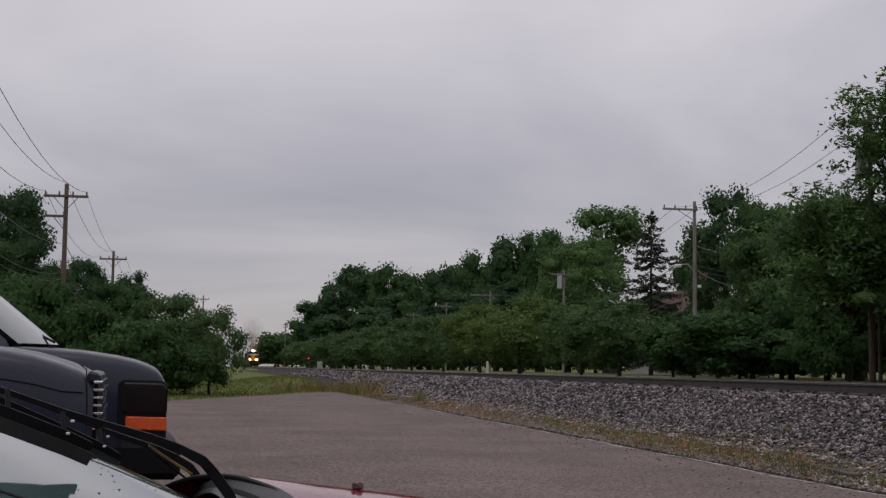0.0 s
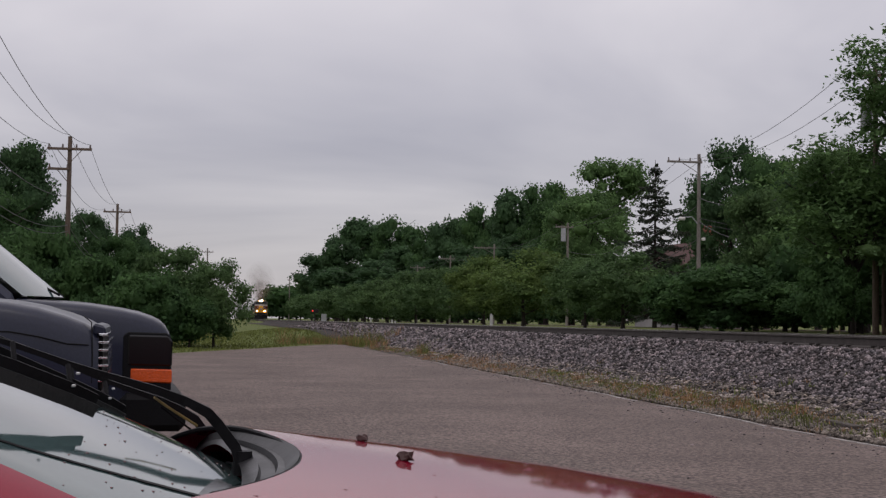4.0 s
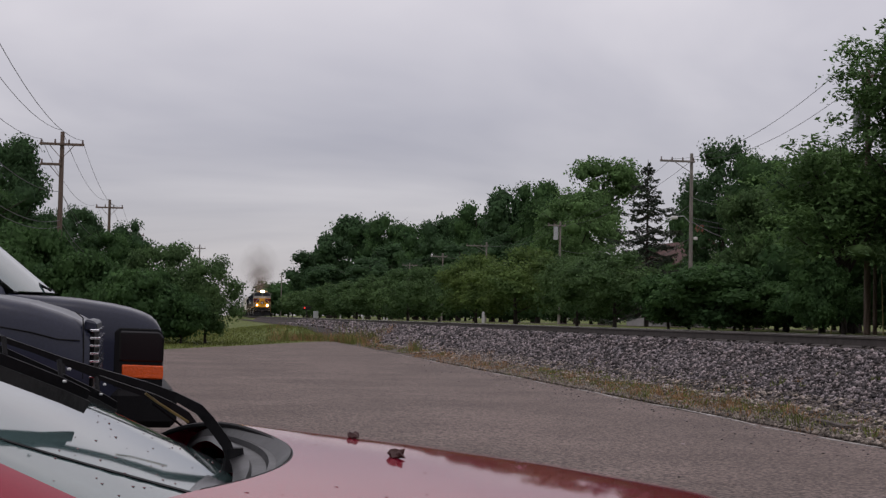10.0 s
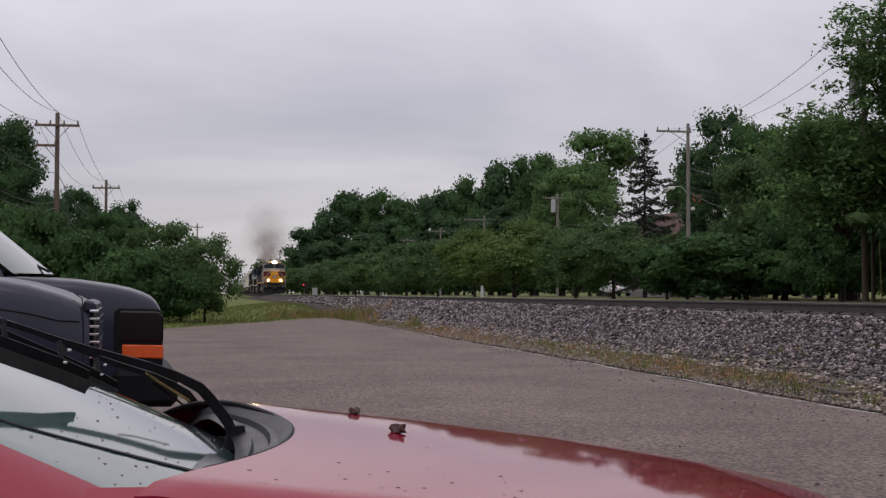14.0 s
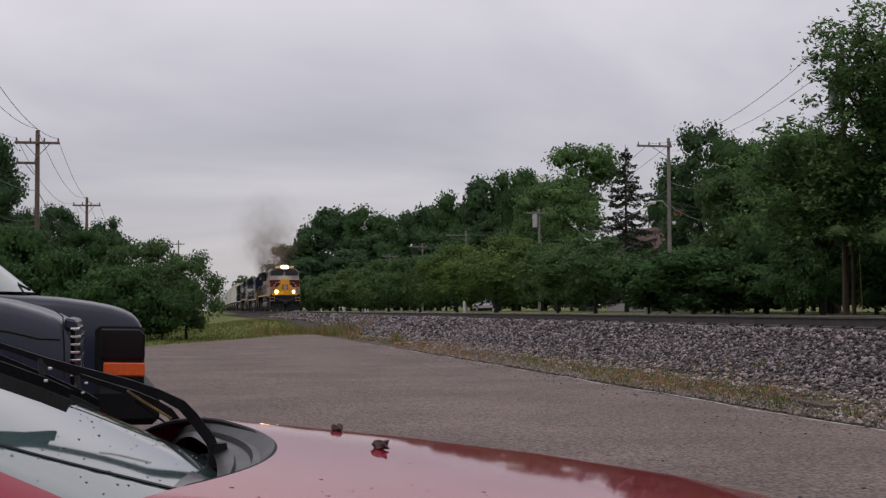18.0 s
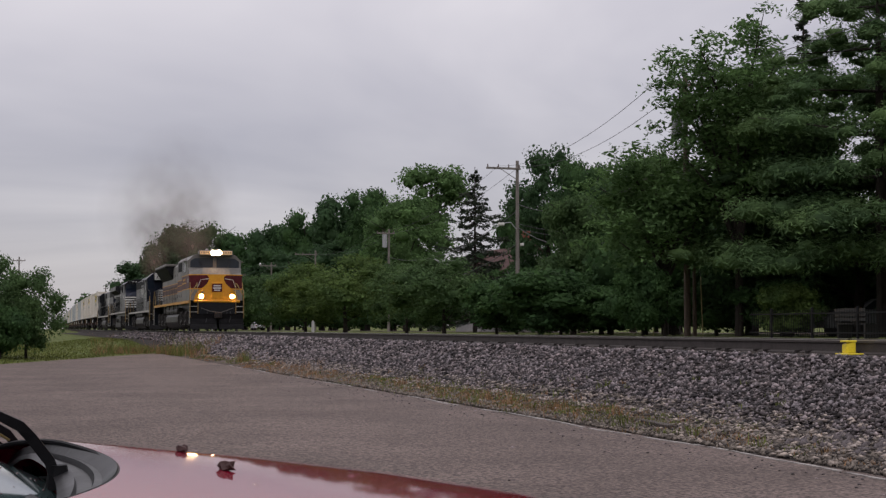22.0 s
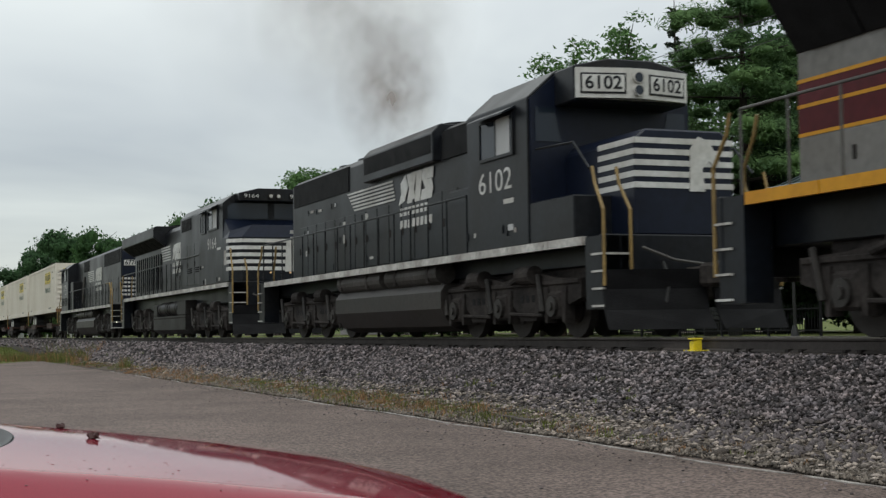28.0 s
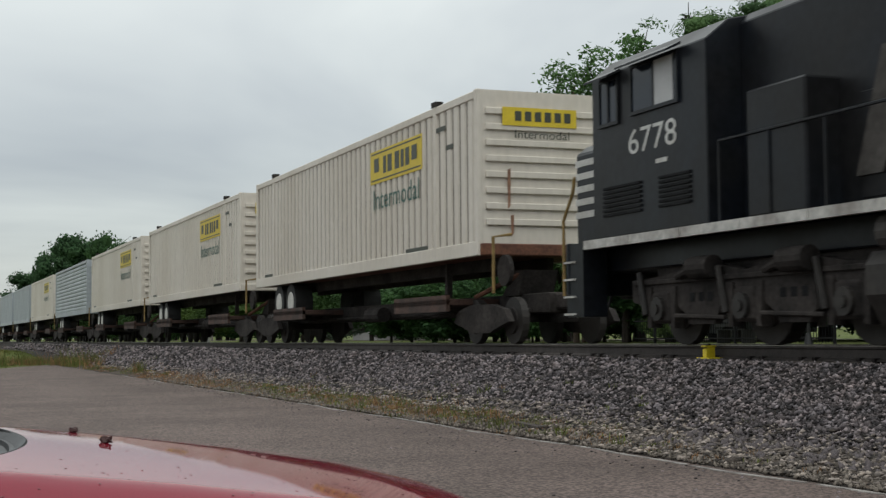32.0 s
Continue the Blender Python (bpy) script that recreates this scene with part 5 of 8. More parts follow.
# ---- a black engine with a wide nose ----
def build_third():
    e = tagged(empty("locomotive"), "black wide-nosed diesel locomotive with white nose stripes", "locomotive", "train locomotives")
    L, deck = 21.0, 1.68
    under(e, L, deck, (2.3, 4.4, 6.5), (14.8, 16.9, 19.0), (7.6, 13.8), SILL, 1.2, False)
    plan = [(-1.5, 1.2), (-1.5, 0.42), (-1.15, 0.12), (1.15, 0.12), (1.5, 0.42), (1.5, 1.2)]
    ring = lambda z: [(x, y + (0.05 * (z - 1.7) if y < 1 else 0), z) for x, y in plan]
    part("nose", loft([ring(1.7), ring(3.02)]), BLACK, e)
    top = [(-1.45, 1.2, 3.62), (-1.42, 0.62, 3.22), (-0.8, 0.35, 3.40), (0.8, 0.35, 3.40), (1.42, 0.62, 3.22), (1.45, 1.2, 3.62)]
    part("nose_top", loft([ring(3.02), top]), NAVY, e)
    for k in range(5):
        z = 2.02 + 0.21 * k
        r = [[(x * 1.004, y - 0.006 if y < 0.3 else (min(y, 0.75)), zz) for x, y, zz in ring(q)] for q in (z, z + 0.11)]
        part("nose_stripe", loft(r), WHITE, e)
    for sh in ([(0.15, 1.98), (0.75, 2.0), (0.6, 2.95), (0.2, 2.9)],):
        part("nose_emblem", prism(sh, 0.10, 0.118, "y"), WHITE, e)
    part("nose_flag", prism([(0.47, 2.35), (0.56, 2.3), (0.66, 2.92), (0.52, 2.95)], 0.07, 0.099, "y"), RAILING, e)
    cab = [(-1.5, 1.7), (-1.5, 4.12), (-1.15, 4.4), (-0.5, 4.55), (0.5, 4.55), (1.15, 4.4), (1.5, 4.12), (1.5, 1.7)]
    body = part("cab", prism(cab, 1.2, 4.7, "y", bevel=0.015), BLACK, e)
    part("visor_roof", prism([(-1.1, 4.16), (-1.1, 4.4), (-0.5, 4.55), (0.5, 4.55), (1.1, 4.4), (1.1, 4.16)], 0.75, 1.22, "y", bevel=0.02), BLACK, e)
    for s in (-1, 1):
        part("windshield", prism([(s * 0.1, 3.66), (s * 1.36, 3.62), (s * 1.36, 4.0), (s * 1.2, 4.12), (s * 0.1, 4.14)], 1.18, 1.195, "y"), GLASS_DARK, body)
        nb = part("number_panel", box(s * 0.72 - 0.27, s * 0.72 + 0.27, 0.735, 0.749, 4.22, 4.39), SOOT, e, "dark unlit number board")
        front_text("9164", 0.17, nb, s * 0.72, 0.733, 4.305, width=0.46, material=WHITE)
        lamp = part("headlight", tube((s * 0.12, 0.69, 4.31), (s * 0.12, 0.745, 4.31), 0.085, 16), GRIME, e)
        part("lens", tube((s * 0.12, 0.675, 4.31), (s * 0.12, 0.689, 4.31), 0.055, 16), SILL, lamp, "unlit pale headlight lens")
        part("cab_placard", box(s * 1.5 - 0.006, s * 1.5 + 0.006, 0.75, 1.05, 2.2, 2.65), SILL, e)
        part("cab_mark", box(s * 1.5 - 0.006, s * 1.5 + 0.006, 1.5, 2.0, 2.72, 2.79), WHITE, e)
        part("amber_lamp", tube((s * 0.3, 0.05, 1.95), (s * 0.3, 0.1, 1.95), 0.03, 10), NUMBER_LIT, e)
    cab_window(e, 1.5, 1.9, 3.2, 3.42, 4.0)
    cab_window(e, 1.5, 3.7, 4.3, 3.4, 3.95, False)
    side_text("9164", 0.5, e, 1.5, 2.75, 2.95, width=1.25)
    hood(e, 4.7, 8.6, 1.7, 4.42, 1.35, BLACK, 0.25, "cabinet")
    part("cabinet_screen", box(-1.37, 1.37, 6.7, 8.3, 3.7, 4.1), SOOT, e)
    doors(e, 1.36, [4.9, 6.1, 7.3, 8.5], 1.8, 3.2, BLACK, "cabinet_door")
    louvers(e, 1.375, 5.3, 5.9, 2.2, 2.4, 3, SOOT)
    louvers(e, 1.375, 6.5, 7.1, 2.2, 2.4, 3, SOOT)
    hood(e, 8.6, 20.4, 1.7, 4.18, 1.0, BLACK, 0.2)
    part("exhaust_stack", box(-0.35, 0.35, 10.4, 11.6, 4.16, 4.42, 0.03), SOOT, e)
    doors(e, 1.005, [8.8 + 0.85 * k for k in range(14)], 1.8, 2.6, BLACK)
    wings(e, 13.2, 20.9, 3.5, 3.86, 4.3, 1.0, 1.5, BLACK, SOOT)
    for s in (-1, 1):
        for k in range(12):
            part("hood_rib", box(s * 1.02 - 0.03, s * 1.02 + 0.03, 14.2 + 0.5 * k, 14.36 + 0.5 * k, 1.9, 3.3), BLACK, e)
        part("cabinet_pipe", bars([(s * 1.44, 4.2, 2.75), (s * 1.44, 8.2, 2.75), (s * 1.44, 8.8, 2.2)], 0.02), BLACK, e)
        railing(e, s * 1.46, 8.9, L - 0.4, deck, 14)
    stripes(e, 1.012, 12.2, 14.2, 2.95, 3.5, 6, 0.4)
    emblem(e, 1.015, 9.9, 11.9, 2.9, 3.5)
    end_steps(e, 0.0, -1, deck, RAILING)
    end_steps(e, L, 1, deck, RAILING)
    pilot(e, 0.0, -1, deck)
    pilot(e, L, 1, deck, False)
    part("step_lamp", tube((-1.3, -0.07, 0.72), (-1.3, -0.05, 0.72), 0.022, 10), STEP_LIT, e)
    side_marks(e, 1.004, ((8.8, 18.5, 1.9, 2.8),), 10, 5)
    side_marks(e, 1.505, ((1.6, 4.2, 1.8, 2.3),), 3, 6)
    return roll_with_train(e, 47.5)


# ---- a black engine running with its cab behind ----
def build_fourth():
    e = tagged(empty("locomotive"), "black diesel locomotive running with its cab behind", "locomotive", "train locomotives")
    L, deck = 20.7, 1.55
    under(e, L, deck, (2.2, 4.25, 6.3), (14.2, 16.25, 18.3), (6.9, 13.7), SILL)
    hood(e, 0.75, 16.6, 1.55, 4.28, 0.98, BLACK, 0.14)
    plan = [(-0.98, 0.80), (-0.90, 0.70), (-0.14, 0.55), (0.14, 0.55), (0.90, 0.70), (0.98, 0.80)]
    ring = lambda z, grow=0.0: [(x * (1 + grow), y - grow, z) for x, y in plan]
    part("hood_front", loft([ring(1.55), ring(3.95), [(x * 0.96, y + 0.06, 4.16) for x, y in plan], [(x * 0.80, y + 0.16, 4.27) for x, y in plan]]), NAVY, e)
    for q in (-1, 1):
        m = pose(q * 0.53, 0.622, 3.46, 0, 0, q * 11.2)
        field = part("number_frame", box(-0.35, 0.35, -0.014, -0.003, -0.155, 0.155, 0.004), BLACK, e)
        field.matrix_basis = m
        field = part("number_panel", box(-0.325, 0.325, -0.021, -0.0145, -0.13, 0.13, 0.003), WHITE, e)
        field.matrix_basis = m
        words("6778", 0.28, BLACK, e, m @ pose(0, -0.0245, 0, 90, 0, 0), "number", width=0.56, bold=0.006)
        part("headlight", tube((q * 0.10, 0.50, 3.84), (q * 0.10, 0.56, 3.84), 0.075, 16), SILL, e)
        part("headlight_glass", tube((q * 0.10, 0.494, 3.84), (q * 0.10, 0.501, 3.84), 0.058, 16), GLASS_DARK, e)
        part("side_rail", bars([(q * 1.46, 2.2, 2.55), (q * 1.46, 1.0, 2.55), (q * 1.46, 0.75, 2.2), (q * 1.46, 0.75, 1.55)], 0.024), RAILING, e)
    for k in range(5):
        z = 1.95 + 0.185 * k
        part("nose_stripe", loft([ring(z, 0.006), ring(z + 0.095, 0.006)]), WHITE, e)
    part("nose_emblem", prism([(0.02, 1.95), (0.22, 1.95), (0.18, 2.30), (0.30, 2.42), (0.40, 2.30), (0.46, 2.42), (0.32, 2.70), (0.16, 2.77), (0.04, 2.60)], 0.520, 0.541, "y"), WHITE, e)
    part("roof_rail", bars([(-0.8, 0.7, 4.28), (-0.8, 0.7, 4.5), (0.8, 0.7, 4.5), (0.8, 0.7, 4.28)], 0.02), SILL, e)
    part("radiator_screen", box(-1.0, 1.0, 0.95, 6.0, 3.5, 4.12), SOOT, e)
    part("grid_screen", box(-1.0, 1.0, 11.6, 13.6, 3.55, 4.1), SOOT, e)
    doors(e, 0.985, [1.4 + 0.8 * k for k in range(17)], 1.65, 2.85, BLACK)
    roof_gear(e, 1.6, 4.27)
    part("exhaust_stack", box(-0.3, 0.3, 8.2, 9.0, 4.26, 4.5, 0.03), SOOT, e)
    stripes(e, 0.99, 9.6, 12.1, 2.95, 3.5, 6, 0.5)
    emblem(e, 0.995, 6.8, 9.2, 2.9, 3.55)
    for s in (-1, 1):
        part("brace_plate", prism([(13.8, 1.9), (14.25, 1.9), (13.75, 3.3), (13.05, 3.3)], s * 1.0, s * 1.04, "x"), RESERVOIR, e)
        part("toilet_box", box(s * 1.2 - 0.25, s * 1.2 + 0.25, 14.6, 15.8, 1.55, 3.1, 0.03), BLACK, e)
        railing(e, s * 1.46, 1.2, 16.4, deck, 15)
    cab = [(-1.5, 1.55), (-1.5, 3.92), (-1.15, 4.2), (-0.5, 4.34), (0.5, 4.34), (1.15, 4.2), (1.5, 3.92), (1.5, 1.55)]
    part("cab", prism(cab, 16.6, 19.75, "y", bevel=0.015), BLACK, e)
    cab_window(e, 1.5, 17.3, 18.5, 3.25, 3.86)
    cab_window(e, 1.5, 18.95, 19.45, 3.2, 3.8, False)
    side_text("6778", 0.5, e, 1.5, 18.0, 2.82, width=1.3)
    for s in (-1, 1):
        part("cab_mark", box(s * 1.5 - 0.006, s * 1.5 + 0.006, 17.6, 17.9, 2.46, 2.52), WHITE, e)
    louvers(e, 1.51, 17.0, 17.8, 1.85, 2.3, 7, SOOT)
    louvers(e, 1.51, 18.3, 19.4, 1.85, 2.3, 7, SOOT)
    part("nose", prism([(-1.2, 1.55), (-1.2, 2.95), (-1.0, 3.1), (1.0, 3.1), (1.2, 2.95), (1.2, 1.55)], 19.75, 20.9, "y", bevel=0.03), BLACK, e)
    for k in range(5):
        z = 1.95 + 0.2 * k
        part("nose_stripe", box(-1.21, 1.21, 20.0, 20.91, z, z + 0.1), WHITE, e)
    end_steps(e, 0.0, -1, deck, RAILING)
    end_steps(e, L, 1, deck, RAILING)
    pilot(e, 0.0, -1, deck, False)
    pilot(e, L, 1, deck, False)
    part("step_lamp", tube((-1.3, -0.07, 0.72), (-1.3, -0.05, 0.72), 0.022, 10), STEP_LIT, e)
    side_marks(e, 0.984, ((2.5, 15.5, 1.9, 2.8),), 8, 7)
    return roll_with_train(e, 71.3)


build_leader()
build_second()
build_third()
build_fourth()

# ---- trailers on skeleton flat wagons ----
BOX_WHITE = mat("trailer_white", (0.60, 0.555, 0.49), 0.6, vary=0.07, scale=0.5, fine=9, bump=0.04, color2=(0.54, 0.49, 0.42), stretch=(1, 1, 0.4))
# darker grey that stands in for shade in the trailers' rib grooves
GROOVE_SHADE = mat("groove_shade", (0.24, 0.215, 0.18), 0.85, vary=0.3, scale=1.5, fine=14, bump=0.1)
BOX_GREY = mat("trailer_grey", (0.34, 0.37, 0.39), 0.5, vary=0.12, scale=0.5, fine=6, bump=0.04)
PLATE = mat("plate_yellow", (0.62, 0.46, 0.02), 0.5, vary=0.12, scale=3, bump=0.02)
GREEN = mat("lettering_green", (0.02, 0.10, 0.075), 0.5, vary=0.2, scale=4, bump=0.0)
DARK = mat("lettering_dark", (0.04, 0.045, 0.03), 0.5, vary=0.2, scale=4, bump=0.0)
RIM = mat("white_rim", (0.55, 0.54, 0.5), 0.5, vary=0.15, scale=4, bump=0.05)


def build_trailer(k, style):
    ln = 16.9
    e = tagged(empty("semi_trailer"), {"rib": "white ribbed road trailer with yellow plate, riding a flat wagon", "flat": "plain grey road trailer riding a flat wagon", "slat": "pale grey trailer with lengthwise ribs on a flat wagon"}[style], "trailer", "trailers on the train")
    skin = BOX_WHITE if style == "rib" else BOX_GREY
    z0, z1, w = 1.60, 4.62, 1.29
    near = k < 4
    # ribbed flanks: an outline across the length
    for s in (-1, 1):
        out = []
        if style == "slat":
            n = 12
            for i in range(n):
                z = z0 + 0.25 + (z1 - 0.45 - z0) * i / n
                d = (z1 - 0.45 - z0) / n
                out += [(s * w, z), (s * (w + 0.03), z + d * 0.2), (s * (w + 0.03), z + d * 0.7), (s * w, z + d * 0.9)]
            out += [(s * (w - 0.05), z1 - 0.15), (s * (w - 0.05), z0 + 0.2)]
            part("side_panel", prism(out, 0.2, ln - 0.2, "y"), skin, e)
        else:
            n = 46
            for i in range(n):
                y = 0.25 + (ln - 0.5) * i / n
                d = (ln - 0.5) / n
                out += [(s * (w - 0.022), y), (s * (w + 0.028), y + d * 0.08), (s * (w + 0.028), y + d * 0.62), (s * (w - 0.022), y + d * 0.72)]
            out += [(s * (w - 0.05), ln - 0.2), (s * (w - 0.05), 0.2)]
            panel = part("side_panel", prism(out, z0 + 0.26, z1 - 0.16, "z"), skin, e)
            # shade between the ribs, painted as a thin grey strip in each groove
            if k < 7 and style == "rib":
                shade_lines = bmesh.new()
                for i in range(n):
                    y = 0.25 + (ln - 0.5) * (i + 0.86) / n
                    box(*sorted((s * (w - 0.020), s * (w + 0.006))), y - 0.028, y + 0.028, z0 + 0.27, z1 - 0.17, bm=shade_lines)
                part("groove_shade", shade_lines, GROOVE_SHADE, panel, "grey strips painting the shade in the grooves between the ribs")
        a, c = sorted((s * (w - 0.04), s * (w + 0.045)))
        part("bottom_rail", box(a, c, 0.06, ln - 0.06, z0, z0 + 0.26, 0.01), skin, e)
        part("top_rail", box(a, c, 0.06, ln - 0.06, z1 - 0.16, z1, 0.02), skin, e)
        for y in (0.0, 2.1, ln - 2.1, ln - 0.16) if style == "rib" else (0.0, ln - 0.16):
            part("corner_post", box(*sorted((s * (w - 0.05), s * (w + 0.05))), y, y + 0.16, z0, z1 + 0.015, 0.015), skin, e)
        for y in (2.1, ln - 2.1):
            part("lift_shoe", box(*sorted((s * (w - 0.1), s * (w + 0.06))), y - 0.05, y + 0.2, z1, z1 + 0.1), GRIME, e)
    part("roof", box(-w + 0.03, w - 0.03, 0.03, ln - 0.03, z1 - 0.05, z1 + 0.01), skin, e)
    part("floor", box(-w + 0.04, w - 0.04, 0.06, ln - 0.06, z0 + 0.02, z0 + 0.18), RUST if k == 0 else GRIME, e)
    # front wall with level ribs, doors at the rear
    front = part("front_wall", box(-w + 0.02, w - 0.02, 0.02, 0.08, z0 + 0.2, z1 - 0.02), skin, e)
    if near:
        for i in range(8):
            z = z0 + 0.55 + i * 0.29
            part("front_rib", box(-w + 0.12, w - 0.12, -0.03, 0.025, z, z + 0.12, 0.012), skin, front)
        part("front_sill", box(-w, w, -0.04, 0.06, z0 + 0.0, z0 + 0.22, 0.02), RUST if k == 0 else skin, front)
        if k == 0:
            for dx, z, h in ((-0.72, 2.45, 0.75), (-0.66, 1.95, 0.4)):
                part("rust_streak", prism([(dx - 0.03, z), (dx + 0.02, z + 0.06), (dx + 0.03, z + h), (dx - 0.035, z + h * 0.95)], -0.035, -0.031, "y"), STAIN, front)
    back = part("rear_wall", box(-w + 0.02, w - 0.02, ln - 0.08, ln - 0.02, z0 + 0.2, z1 - 0.02), skin, e)
    for s in (-1, 1):
        part("door", box(s * 0.62 - 0.58, s * 0.62 + 0.58, ln - 0.02, ln + 0.01, z0 + 0.25, z1 - 0.1, 0.01), skin, back)
        for dx in (0.25, 0.85):
            part("lock_rod", tube((s * dx, ln + 0.03, z0 + 0.2), (s * dx, ln + 0.03, z1 - 0.1), 0.02, 6), SILL, back)
    if style == "rib":
        for s in (-1, 1):
            yc = 4.55 if s < 0 else 4.55
            a, c = sorted((s * (w + 0.03), s * (w + 0.037)))
            sign = part("sign_plate", box(a, c, yc - 1.65, yc + 1.65, 3.5, 4.22), PLATE, e, "yellow plate with dark bars")
            a, c = sorted((s * (w + 0.038), s * (w + 0.042)))
            for i, (p, q) in enumerate(((-1.45, -1.1), (-0.8, -0.6), (-0.5, -0.2), (0.0, 0.3), (0.4, 0.6), (0.7, 0.95), (1.1, 1.45))):
                part("letter_bar", box(a, c, yc - q * 0.95, yc - p * 0.95, 3.68 if i not in (0, 6) else 3.75, 4.05), DARK, sign)
            for z in (3.56, 4.14):
                part("plate_line", box(a, c, yc - 1.58, yc + 1.58, z, z + 0.03), DARK, sign)
            m = Matrix.Translation((s * (w + 0.034), yc, 3.12)) @ Matrix.Rotation(radians(-90 if s < 0 else 90), 4, "Z") @ Matrix.Rotation(radians(90), 4, "X")
            words("Intermodal", 0.62, GREEN, e, m, "lettering", width=2.9)
            for yy, zz, ww in ((2.6, 1.85, 1.3), (15.0, 1.85, 0.9), (1.2, 3.7, 0.4), (1.6, 4.1, 0.5)):
                part("small_marking", box(*sorted((s * (w + 0.03), s * (w + 0.034))), yy, yy + ww, zz, zz + 0.09), DARK, e)
        if near:
            sign = part("front_plate", box(-0.85, 0.65, -0.045, -0.035, 3.98, 4.32), PLATE, front)
            for i in range(6):
                part("letter_bar", box(-0.6 + 0.2 * i, -0.47 + 0.2 * i, -0.05, -0.046, 4.07, 4.25), DARK, sign)
            m = Matrix.Translation((-0.05, -0.04, 3.82)) @ Matrix.Rotation(radians(90), 4, "X")
            words("Intermodal", 0.22, DARK, front, m, "lettering", width=1.1)
    # bogie wheels under the rear, landing legs near the front
    part("chassis_rail", box(-0.55, -0.43, 0.8, ln - 0.3, z0 - 0.22, z0 + 0.02), GRIME, e)
    part("chassis_rail", box(0.43, 0.55, 0.8, ln - 0.3, z0 - 0.22, z0 + 0.02), GRIME, e)
    for y in (ln - 3.4, ln - 2.15):
        for s in (-1, 1):
            t = part("road_wheel", tube((s * 0.72, y, z0 - 0.5), (s * 1.2, y, z0 - 0.5), 0.5, 20), RUBBER, e)
            part("rim", tube((s * 1.19, y, z0 - 0.5), (s * 1.215, y, z0 - 0.5), 0.3, 16, r1=0.27), RIM, t, "white painted wheel rim")
    for s in (-1, 1):
        part("landing_leg", box(s * 0.75 - 0.06, s * 0.75 + 0.06, 2.9, 3.02, 0.92, z0), GRIME, e)
    return e


def build_wagon():
    """One skeleton wagon: a centre beam, side platforms, hitch, trucks."""
    e = tagged(empty("flat_wagon"), "rusty dark skeleton flat wagon carrying a road trailer", "railway wagon", "wagons of the train")
    ln = 18.4
    part("centre_beam", box(-0.28, 0.28, 0, ln, 0.55, 0.92, 0.02), GRIME, e)
    for y in (ln - 4.6, 3.6):
        p = part("platform", box(-1.38, 1.38, y - 1.4, y + 1.6, 0.74, 0.86, 0.01), DARK_RUST, e, "dark rusty wheel platform")
        for s in (-1, 1):
            part("platform_edge", box(s * 1.34 - 0.04, s * 1.34 + 0.04, y - 1.4, y + 1.6, 0.62, 0.93), DARK_RUST if s < 0 else GRIME, p)
    hitch = part("hitch", prism([(1.1, 0.9), (1.9, 0.9), (1.3, 1.36), (0.9, 1.36)], -0.35, 0.35, "x"), GRIME, e)
    for s in (-1, 1):
        part("hitch_strut", tube((s * 0.6, 2.6, 0.9), (s * 0.3, 1.1, 1.3), 0.05, 8), RUST, hitch)
    for yc in (1.2, ln - 1.2):
        t = part("wagon_bogie", box(-0.75, 0.75, yc - 0.4, yc + 0.4, 0.4, 0.6), GRIME, e)
        for s in (-1, 1):
            out = [(yc - 1.3, 0.4), (yc - 1.1, 0.62), (yc - 0.5, 0.72), (yc + 0.5, 0.72), (yc + 1.1, 0.62), (yc + 1.3, 0.4), (yc + 0.9, 0.32), (yc + 0.4, 0.2), (yc - 0.4, 0.2), (yc - 0.9, 0.32)]
            part("side_frame", prism(out, s * 0.98, s * 1.1, "x"), GRIME, t)
            for y in (yc - 0.88, yc + 0.88):
                wheel(t, s * 0.76, y, 0.42)
    b = bars([(-1.25, 0.2, 0.9), (-1.25, 0.2, 1.9), (-0.9, 0.2, 1.95)], 0.03)
    part("grab_iron", b, RAILING, e)
    part("brake_wheel", tube((-1.1, 0.1, 1.3), (-1.02, 0.1, 1.3), 0.28, 16), GRIME, e)
    part("coupler", box(-0.14, 0.14, -0.6, 0.05, 0.62, 0.9, 0.03), GRIME, e)
    part("brake_pipe", tube((-0.4, 0.5, 0.62), (-0.4, ln - 0.5, 0.62), 0.03, 6), GRIME, e)
    part("brake_cylinder", tube((-0.65, 8.0, 0.66), (-0.65, 9.0, 0.66), 0.17, 12), GRIME, e)
    return e


def build_rake():
    first = {}
    wagon = None
    styles = ["rib", "rib", "rib", "slat", "rib", "flat", "flat", "rib", "flat", "rib", "rib", "slat", "rib", "flat", "rib", "rib"]
    for k, st in enumerate(styles):
        key = (st, k == 0, k < 4)
        if key in first:
            t = copy_thing(first[key], Matrix.Identity(4))
        else:
            t = first[key] = build_trailer(k, st)
        roll_with_train(t, 95.9 + 19.05 * k)
        if wagon is None:
            wagon = w = build_wagon()
        else:
            w = copy_thing(wagon, Matrix.Identity(4))
        roll_with_train(w, 95.2 + 19.05 * k)


build_rake()


# ---- the red car beside the camera ----
RED = mat("car_red", (0.205, 0.0014, 0.018), 0.5, 0.0, vary=0.06, scale=2, fine=200, bump=0.004, coat=0.95, dist=0.002, spec=0.02)
TRIM_BLACK = mat("black_trim", (0.008, 0.008, 0.009), 0.5, vary=0.2, scale=6, fine=80, bump=0.08, dist=0.004, spec=0.07)
CAR_GLASS = mat("windshield_glass", (0.05, 0.085, 0.085), 0.06, vary=0.1, scale=3, bump=0.0, spec=0.5, coat=0.6)
